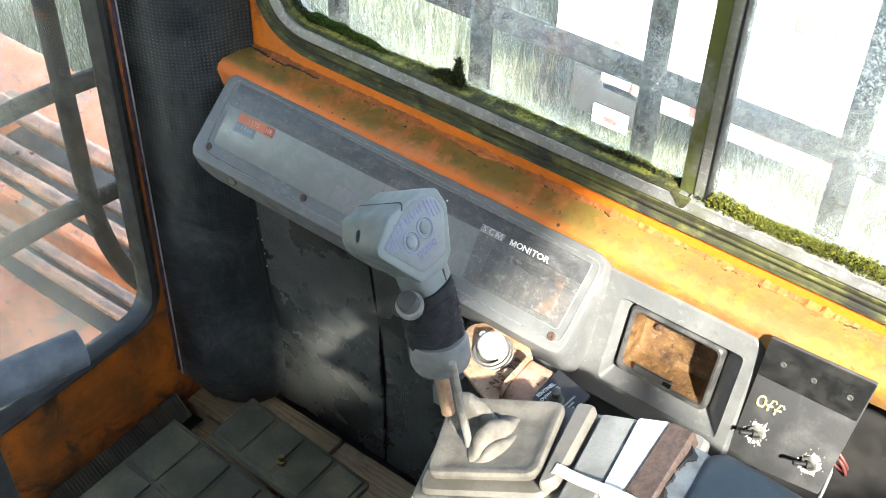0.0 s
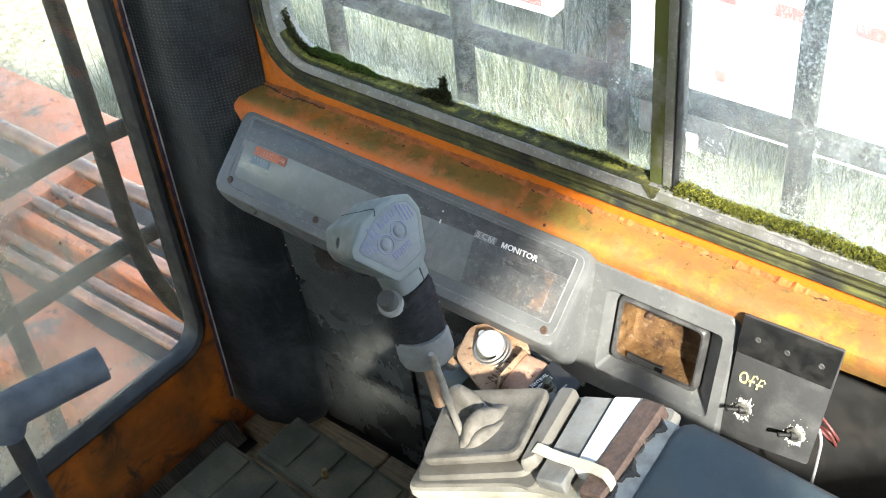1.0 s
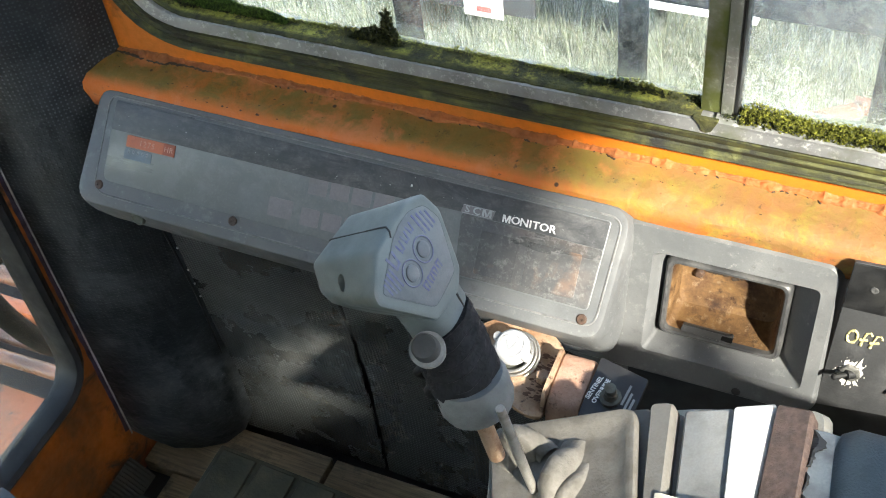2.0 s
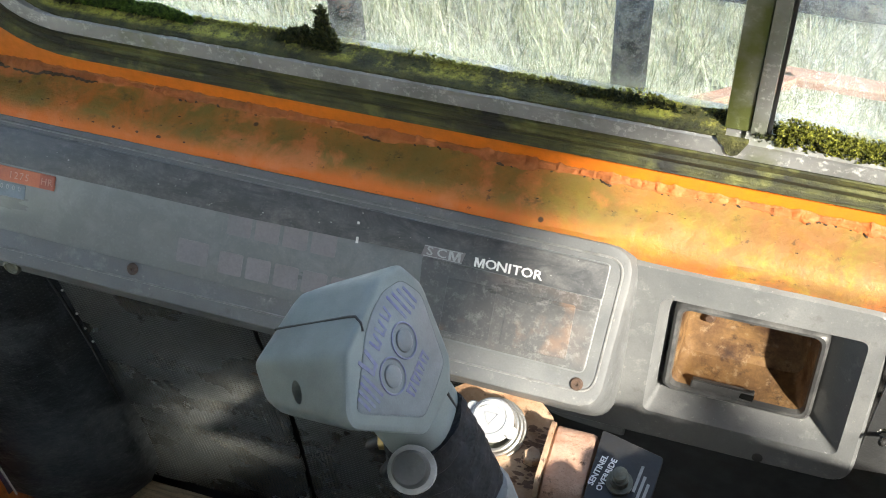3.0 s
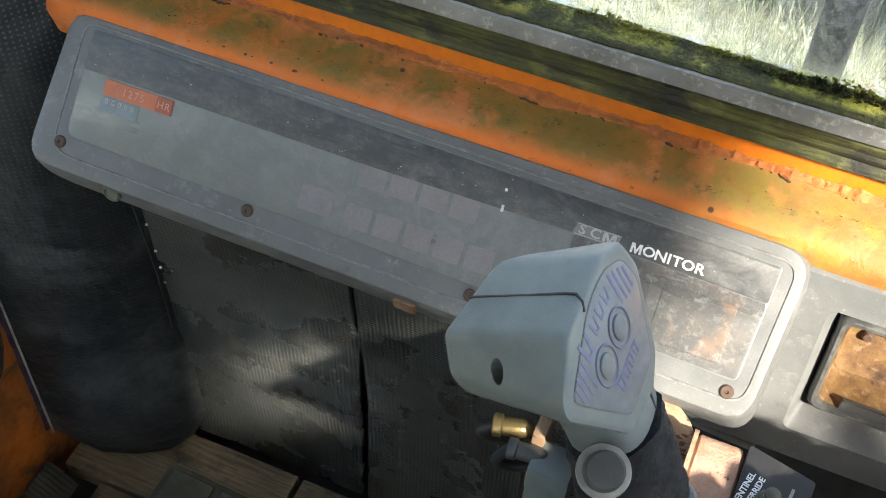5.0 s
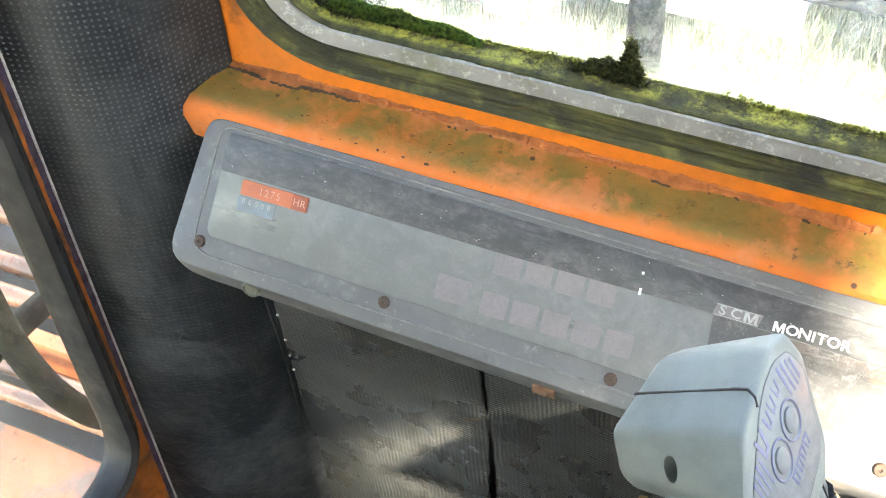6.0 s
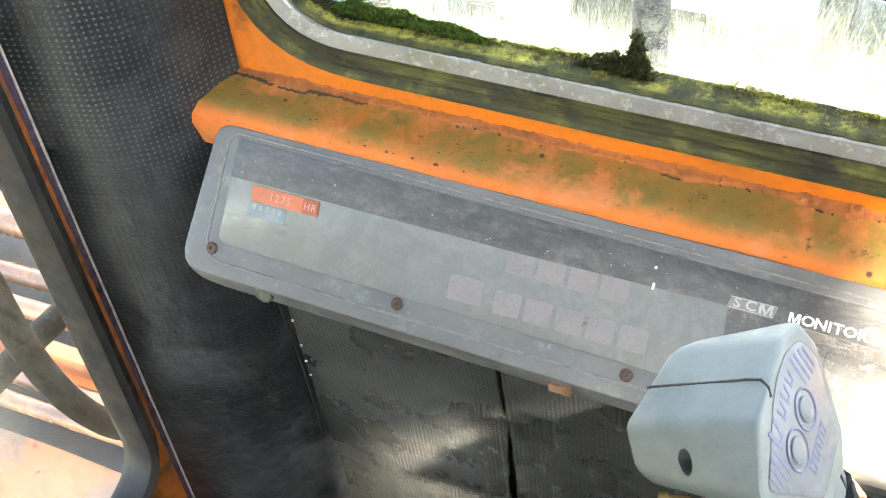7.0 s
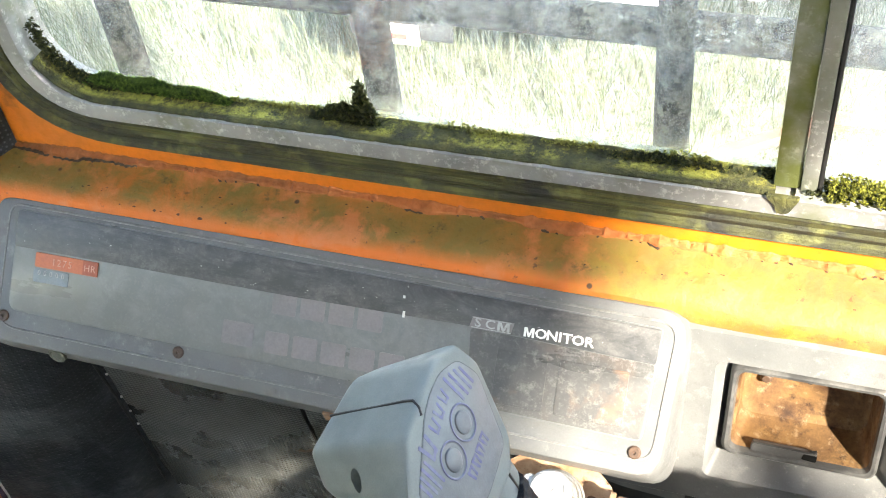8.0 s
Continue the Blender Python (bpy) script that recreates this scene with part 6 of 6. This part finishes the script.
lathe(bm, V3((-0.0425, -0.1590, 0.9375)), _k, [(-0.003, .0102), (-0.003, .0112), (0.0028, .0116), (0.0040, .0112), (0.0042, .0088)], 26)
part("button_rim", bm, M_RIM, sb, "pale worn rim")

# ---- pedals and travel lever ----
def pedal(x0, x1, y0, y1, z, tilt, cols, rows_, label):
    p = thing("foot_pedal", ((x0 + x1) / 2, (y0 + y1) / 2, ZF), label, "pedal", "foot pedals")
    m = Matrix.Translation(((x0 + x1) / 2, (y0 + y1) / 2, z)) @ Matrix.Rotation(radians(tilt), 4, "Y")
    w, d = (x1 - x0) / 2, (y1 - y0) / 2
    bm = bmesh.new()
    box(bm, (-w, -d, -0.014), (w, d, 0), 0.004, m)
    pad = part("pedal_pad", bm, M_PEDAL, p)
    for i in range(cols):
        for j in range(rows_):
            bm = bmesh.new()
            a, b = -w + 0.006 + i * (2 * w - 0.006) / cols, -d + 0.006 + j * (2 * d - 0.006) / rows_
            box(bm, (a, b, -0.002), (a + (2 * w - 0.006) / cols - 0.006, b + (2 * d - 0.006) / rows_ - 0.006, 0.003), 0.0015, m, 1)
            part("tread_block", bm, M_PEDAL, pad)
    bm = bmesh.new()
    rod(bm, [(m @ V3((-w * 0.3, 0, -0.014))), (x0 + w * 0.7, (y0 + y1) / 2, ZF)], 0.011, 10)
    part("pedal_stem", bm, M_RUST, p)
    return p, m, pad


pedal(-0.488, -0.27, -0.255, -0.0815, 0.394, 6, 4, 2, "worn grey rubber foot pedal with a square tread")
_p, _m, _pad = pedal(-0.432, -0.23, -0.0770, 0.004, 0.399, 6, 4, 1, "narrow worn rubber foot pedal with a brass nut")
bm = bmesh.new()
lathe(bm, _m @ V3((0.0, -0.012, 0.002)), (0, 0, 1), [(0, .0055), (.006, .0055), (.007, .004), (.014, .0035), (.014, 0)], 8)
part("pedal_nut", bm, M_BRASS, _pad, "brass nut")
tl = thing("travel_lever", (-0.29, -0.40, ZF), "bent steel travel lever with a blue-grey rubber handle", "lever")
bm = bmesh.new()
rod(bm, bend([(-0.262, -0.318, 0.878), (-0.285, -0.405, 0.880), (-0.292, -0.412, 0.855)], 0.012), [0.0165] + [0.0175] * 8 + [0.015], 16)
part("handle", bm, M_LEVER, tl, "blue-grey rubber handle")
bm = bmesh.new()
rod(bm, [(-0.290, -0.409, 0.865), (-0.285, -0.405, 0.70), (-0.27, -0.38, ZF)], 0.0085, 12)
part("lever_shaft", bm, M_SHADE, tl, "dark rusty shaft")


# ---- moss along the side window ----
def moss(count, place, size, spiky, seed):
    bm = bmesh.new()
    g = random.Random(seed)
    for _ in range(count):
        o = V3(place(g))
        s = g.uniform(*size)
        n = g.randint(4, 6)
        for _k in range(n):
            d = V3((g.gauss(0, 0.7), g.gauss(0, 0.5) - 0.15, abs(g.gauss(0.6, 0.5)))).normalized()
            side = d.orthogonal().normalized()
            side.rotate(Matrix.Rotation(g.uniform(0, 6.28), 3, d))
            w, l = s * 0.28, s * g.uniform(0.7, 1.2) * spiky
            a, b = bm.verts.new(o - side * w), bm.verts.new(o + side * w)
            c, e = bm.verts.new(o + d * l * 0.55 + side * w * 0.9), bm.verts.new(o + d * l * 0.55 - side * w * 0.9)
            t = bm.verts.new(o + d * l)
            bm.faces.new((a, b, c, e))
            bm.faces.new((e, c, t))
    return bm


def along(x0, x1, y, dy, z, dz, lump=0.0):
    def at(g):
        while True:
            x = g.uniform(x0, x1)
            if noise.noise((x * 25, 4.2, 0)) > -0.7 or lump == 0:
                break
        h = max(0.0, 0.5 + noise.noise((x * 38, 1.3, 0))) * lump
        return (x, y + g.uniform(-dy, dy), z + g.random() * (dz + h))
    return at


def arc(g):
    a = g.uniform(0.0, 1.0)
    t = a * math.pi / 2
    c = (-0.372, 0.99)
    r = 0.046
    return (c[0] - r * math.sin(t) + g.uniform(-0.003, 0.003), 0.107 + g.uniform(-0.004, 0.004), c[1] - r * math.cos(t) + g.uniform(0, 0.003))


single("moss", moss(12500, along(0.086, 0.62, 0.0985, 0.0072, 0.943, 0.006, 0.009), (0.0009, 0.0021), 1.0, 1), M_MOSS, "thick golden-green moss cushion on the window track", "moss", "stuff", smooth=False)
single("moss", moss(1900, along(0.075, 0.62, 0.100, 0.008, 0.943, 0.001, 0.009), (0.0016, 0.0034), 1.0, 11), M_MOSS_DARK, "dark damp moss between the cushions", "moss", "stuff", smooth=False)
single("moss", moss(2600, along(-0.42, -0.29, 0.1085, 0.003, 0.942, 0.001, 0.006), (0.0009, 0.0022), 1.2, 2), M_MOSS_DARK, "dark green moss in the corner of the window frame", "moss", "stuff", smooth=False)
single("moss", moss(9000, lambda g: ((lambda x: (x, 0.1070 + g.uniform(-0.003, 0.003), 0.945 + g.random() ** 0.7 * 0.017 * max(0.05, 0.7 + 0.9 * noise.noise((x * 30, 2.2, 0))) * max(0.1, 1 - ((x + 0.345) / 0.062) ** 2)))(g.uniform(-0.405, -0.285))), (0.0006, 0.0014), 1.4, 12), M_MOSS_BRIGHT, "bright green moss against the pane", "moss", "stuff", smooth=False)
single("moss", moss(900, arc, (0.0009, 0.002), 1.2, 3), M_MOSS_DARK, "dark green moss in the rounded frame corner", "moss", "stuff", smooth=False)
single("moss", moss(1500, along(-0.30, 0.055, 0.1105, 0.0015, 0.942, 0.001, 0.007), (0.0010, 0.0024), 1.0, 4), M_MOSS_PALE, "thin yellow-green moss along the foot of the pane", "moss", "stuff", smooth=False)
single("moss", moss(380, along(-0.30, 0.055, 0.107, 0.003, 0.942, 0.0003, 0.0016), (0.0012, 0.0028), 0.9, 14), M_MOSS_DARK, "dark moss film along the foot of the pane", "moss", "stuff", smooth=False)


def tuft(x, w, h):
    def at(g):
        a = abs(g.gauss(0, 0.5))
        dx = g.gauss(0, w)
        return (x + dx, 0.107 + g.uniform(-0.003, 0.003), 0.943 + max(0, h * (1 - abs(dx) / (2.2 * w))) * g.random())
    return at


single("moss", moss(420, tuft(-0.193, 0.0042, 0.031), (0.0014, 0.0034), 1.5, 6), M_MOSS_DARK, "spiky dark moss tuft beside a guard bar", "moss", "stuff", smooth=False)
single("moss", moss(700, tuft(-0.207, 0.010, 0.014), (0.0011, 0.0026), 1.3, 16), M_MOSS_DARK, "low dark moss heap beside a guard bar", "moss", "stuff", smooth=False)
single("moss", moss(260, tuft(-0.004, 0.022, 0.006), (0.0012, 0.003), 1.1, 7), M_MOSS_DARK, "dark moss heap at the foot of the pane", "moss", "stuff", smooth=False)
single("moss", moss(420, tuft(0.066, 0.010, 0.009), (0.0011, 0.0026), 1.1, 8), M_MOSS_DARK, "moss heap at the foot of the stile", "moss", "stuff", smooth=False)

# ---- outside ----
GZ = -1.55
bm = bmesh.new()
bmesh.ops.create_grid(bm, x_segments=60, y_segments=60, size=1.0)
for v in bm.verts:
    # rings grow outward to the horizon
    q = V3((v.co.x, v.co.y, 0))
    s = 6 * q.length + 700 * max(0, q.length - 0.25) ** 3
    q = q.normalized() * s if q.length else q
    v.co = (q.x, q.y, GZ + 0.06 * noise.noise((q.x * 0.5, q.y * 0.5, 0)) if s < 40 else GZ)
single("ground", bm, M_GRASS, "rough dry grass yard", "ground", "structure")
rng = random.Random(5)


def blades(count, x0, x1, y0, y1, h0, h1):
    bm = bmesh.new()
    for _ in range(count):
        x, y = rng.uniform(x0, x1), rng.uniform(y0, y1)
        a, h, lean = rng.uniform(0, 6.28), rng.uniform(h0, h1), rng.uniform(0.15, 1.1)
        dx, dy = math.cos(a), math.sin(a)
        w = rng.uniform(0.0012, 0.0034)
        z = GZ - 0.03
        b = [bm.verts.new((x - dy * w, y + dx * w, z)), bm.verts.new((x + dy * w, y - dx * w, z))]
        c = [bm.verts.new((x + dx * h * lean * 0.4 - dy * w * 0.7, y + dy * h * lean * 0.4 + dx * w * 0.7, z + h * 0.6)), bm.verts.new((x + dx * h * lean * 0.4 + dy * w * 0.7, y + dy * h * lean * 0.4 - dx * w * 0.7, z + h * 0.6))]
        t = bm.verts.new((x + dx * h * lean, y + dy * h * lean, z + h))
        bm.faces.new((b[0], b[1], c[1], c[0]))
        bm.faces.new((c[0], c[1], t))
    return bm


single("grass", blades(42000, -4.5, 2.2, 0.5, 4.6, 0.10, 0.42), M_BLADE, "tall dry grass and weeds", "grass", "stuff", smooth=False)
single("grass", blades(9000, -6.5, -1.0, -3.0, 0.6, 0.10, 0.35), M_WEED, "low green weeds on bare ground", "weeds", "stuff", smooth=False)
bm = bmesh.new()
sheet(bm, [[(x, y, GZ + 0.025 + 0.06 * noise.noise((x * 0.5, y * 0.5, 0)) - 0.05 * max(0.0, abs(u - 0.5) * 2 - 0.8)) for u in (k / 24 for k in range(25)) for y in (-4.5 + u * 5.3 + 0.5 * noise.noise((x, u * 2, 4)),)] for x in (-14 + i * 0.4 for i in range(33))], 0.03, (0, 0, -1))
single("dirt_patch", bm, M_YARD, "bare grey-brown earth with weeds", "earth", "structure")


# guard bars outside the side window
guard = thing("window_guard", (-0.10, 0.15, 0.86), "welded black steel guard bars with flaking paint", "window guard")
bm = bmesh.new()
rod(bm, [(-0.62, 0.158, 0.998), (1.05, 0.158, 1.006)], 0.0118)
part("cross_bar", bm, M_BAR, guard)
bm = bmesh.new()
rod(bm, [(-0.62, 0.158, 1.42), (1.05, 0.158, 1.42)], 0.0118)
part("cross_bar", bm, M_BAR, guard)
for x in (-0.571, -0.384, -0.197, -0.009, 0.177, 0.365, 0.552, 0.74):
    bm = bmesh.new()
    rod(bm, [(x, 0.150, 0.84), (x, 0.150, 1.75)], 0.0112)
    part("upright_bar", bm, M_BAR, guard)
# guard in front of the front window
fg = thing("window_guard", (-0.645, -0.2, 0.45), "bent black steel guard tubes with flaking paint", "window guard")
bm = bmesh.new()
rod(bm, bend([(-0.645, -0.036, 1.75), (-0.645, -0.034, 0.600), (-0.645, 0.035, 0.43), (-0.645, 0.16, 0.40)], 0.11, 10), 0.0125)
part("bent_tube", bm, M_BARFRONT, fg)
for z in (0.822, 0.652):
    bm = bmesh.new()
    rod(bm, bend([(-0.658, 0.10, z - 0.03), (-0.658, -0.06, z - 0.004), (-0.658, -0.95, z + 0.03)], 0.05, 6), 0.0115)
    part("cross_tube", bm, M_BARFRONT, fg)
for y in (-0.225, -0.41, -0.6):
    bm = bmesh.new()
    rod(bm, [(-0.648, y, 1.75), (-0.648, y, 0.42)], 0.0115)
    part("upright_bar", bm, M_BARFRONT, fg)

# boom lying ahead of the cab with its pipes
boom = thing("excavator_boom", (-1.6, 0.3, -0.3), "sun-bleached orange steel boom with hydraulic pipes", "boom")
bm = bmesh.new()
box(bm, (-3.6, 0.02, -0.55), (-0.70, 0.75, -0.02), 0.015)
part("boom_box", bm, M_BOOM, boom)
bm = bmesh.new()
box(bm, (-3.6, 0.30, -0.02), (-0.75, 0.325, 0.045), 0.004)
part("boom_rib", bm, M_BOOM, boom)
for y, z, r in ((0.215, 0.018, 0.013), (0.255, 0.018, 0.013), (0.36, 0.035, 0.016), (0.415, 0.035, 0.016), (0.50, 0.045, 0.022)):
    bm = bmesh.new()
    rod(bm, [(-3.5, y, z), (-1.6, y, z), (-0.8, y + 0.01, z + 0.01)], r, 12)
    part("hydraulic_pipe", bm, M_PIPE, boom, "worn steel hydraulic pipe")
# Black sheets put in to make the gaps between the pipes dark.
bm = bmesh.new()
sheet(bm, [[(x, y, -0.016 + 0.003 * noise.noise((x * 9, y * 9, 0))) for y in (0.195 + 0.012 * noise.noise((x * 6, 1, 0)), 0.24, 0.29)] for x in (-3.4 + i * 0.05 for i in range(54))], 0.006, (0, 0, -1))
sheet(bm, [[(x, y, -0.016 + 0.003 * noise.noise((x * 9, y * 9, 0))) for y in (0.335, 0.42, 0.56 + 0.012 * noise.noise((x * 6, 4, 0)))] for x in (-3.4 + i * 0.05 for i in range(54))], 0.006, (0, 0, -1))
part("gap_sheet", bm, M_SHADE, boom, "black sheets that darken the gaps under the pipes")
for x in (-2.6, -1.75):
    bm = bmesh.new()
    box(bm, (x, 0.19, -0.02), (x + 0.05, 0.55, 0.05), 0.006)
    part("pipe_clamp", bm, M_BOOM, boom)
deck = thing("machine_deck", (-1.2, -0.3, -0.1), "orange steel deck plate of the machine, dusty and chipped", "deck")
bm = bmesh.new()
box(bm, (-2.4, -0.75, -0.14), (-0.66, -0.02, -0.10), 0.006)
part("deck_plate", bm, M_DIRT, deck, "dirt and dry leaves on the plate")
# fender rail outside the side window
rail = thing("fender_frame", (0.22, 1.25, -0.1), "orange steel fender frame with a grating", "fender")
for pts, w in (([(0.085, 1.362, -0.05), (0.62, 1.362, -0.05)], 0.017), ([(0.10, 1.352, -0.05), (-0.12, 1.195, -0.05)], 0.014)):
    bm = bmesh.new()
    a, b = V3(pts[0]), V3(pts[1])
    d = (b - a).normalized()
    s = V3((-d.y, d.x, 0)) * w
    loft(bm, [[p + s * u + V3((0, 0, h)) for u, h in ((-1, -0.02), (1, -0.02), (1, -0.004), (0.8, 0), (-0.8, 0), (-1, -0.004))] for p in (a, b)])
    part("frame_rail", bm, M_RAIL, rail)
bm = bmesh.new()
box(bm, (0.292, 1.10, -0.10), (0.345, 1.345, -0.055), 0.006)
part("frame_post", bm, M_RUST, rail, "rusty cross member")


def trailer(x0, x1, y, blue):
    """The back end of a white box trailer with bumper, lamps and marker tape."""
    t = thing("box_trailer", ((x0 + x1) / 2, y + 1, GZ), "white box trailer with red and white marker tape", "trailer")
    bm = bmesh.new()
    box(bm, (x0, y, -0.42), (x1, y + 9, 2.3), 0.03)
    part("trailer_box", bm, M_TRAILER, t)
    bm = bmesh.new()
    box(bm, (x0, y - 0.02, -0.915), (x1, y + 0.10, -0.425), 0.01)
    sill = part("rear_sill", bm, M_BLUE if blue else M_TRAILER, t, "blue painted rear sill" if blue else "")
    bm = bmesh.new()
    box(bm, (x0 + 0.25, y - 0.05, -1.06), (x1 - 0.25, y + 0.05, -0.93), 0.01)
    part("bumper", bm, M_TRAILER, t)
    n = int((x1 - x0 - 0.5) / 0.13)
    for k in range(n):
        bm = bmesh.new()
        box(bm, (x0 + 0.25 + k * 0.13, y - 0.055, -1.02), (x0 + 0.372 + k * 0.13, y - 0.051, -0.965))
        part("marker_tape", bm, M_RED if k % 2 else M_WHITE, t)
    for k in range(int((x1 - x0) / 0.3)):
        bm = bmesh.new()
        box(bm, (x0 + 0.05 + k * 0.3, y - 0.026, -0.54), (x0 + 0.2 + k * 0.3, y - 0.021, -0.49))
        part("marker_tape", bm, M_RED, t)
    for x in (x0 + 0.3, x0 + 0.46, x1 - 0.46, x1 - 0.3):
        bm = bmesh.new()
        lathe(bm, (x, y - 0.02, -0.85), (0, -1, 0), [(-0.02, 0.03), (0.0, 0.03), (0.010, 0.027), (0.013, 0.014)], 16)
        part("tail_lamp", bm, M_RED, t, "round red tail lamp")
    bm = bmesh.new()
    box(bm, (x0 + 0.2, y + 0.02, -0.78), (x1 - 0.2, y + 0.2, -0.58), 0.02)
    part("chassis_beam", bm, M_SHADE, t)
    for x in (x0 + 0.35, x1 - 0.35):
        bm = bmesh.new()
        lathe(bm, (x - 0.13, y + 1.1, GZ + 0.48), (1, 0, 0), [(0, 0.3), (0.0, 0.44), (0.03, 0.48), (0.23, 0.48), (0.26, 0.44), (0.26, 0.3)], 24)
        part("wheel", bm, M_TYRE, t)
    return t


_t = trailer(-1.72, -0.12, 2.95, False)
for lo, hi, mt, lb in (((-1.325, 2.885, -1.02), (-1.235, 2.89, -0.965), M_YELLOW, "yellow sticker"), ((-1.485, 2.885, -1.215), (-1.325, 2.895, -1.13), M_WHITE, "white plate with a red bar"), ((-1.43, 2.88, -1.19), (-1.37, 2.884, -1.165), M_RED, "red bar")):
    bm = bmesh.new()
    box(bm, lo, hi, 0.001)
    part("marker_plate", bm, mt, _t, lb)
bm = bmesh.new()
box(bm, (-1.60, 2.9, -1.20), (-1.20, 2.92, -1.0), 0.004)
part("plate_carrier", bm, M_SHADE, _t)
trailer(0.02, 2.4, 3.1, False)
trailer(-3.9, -2.05, 3.35, True)
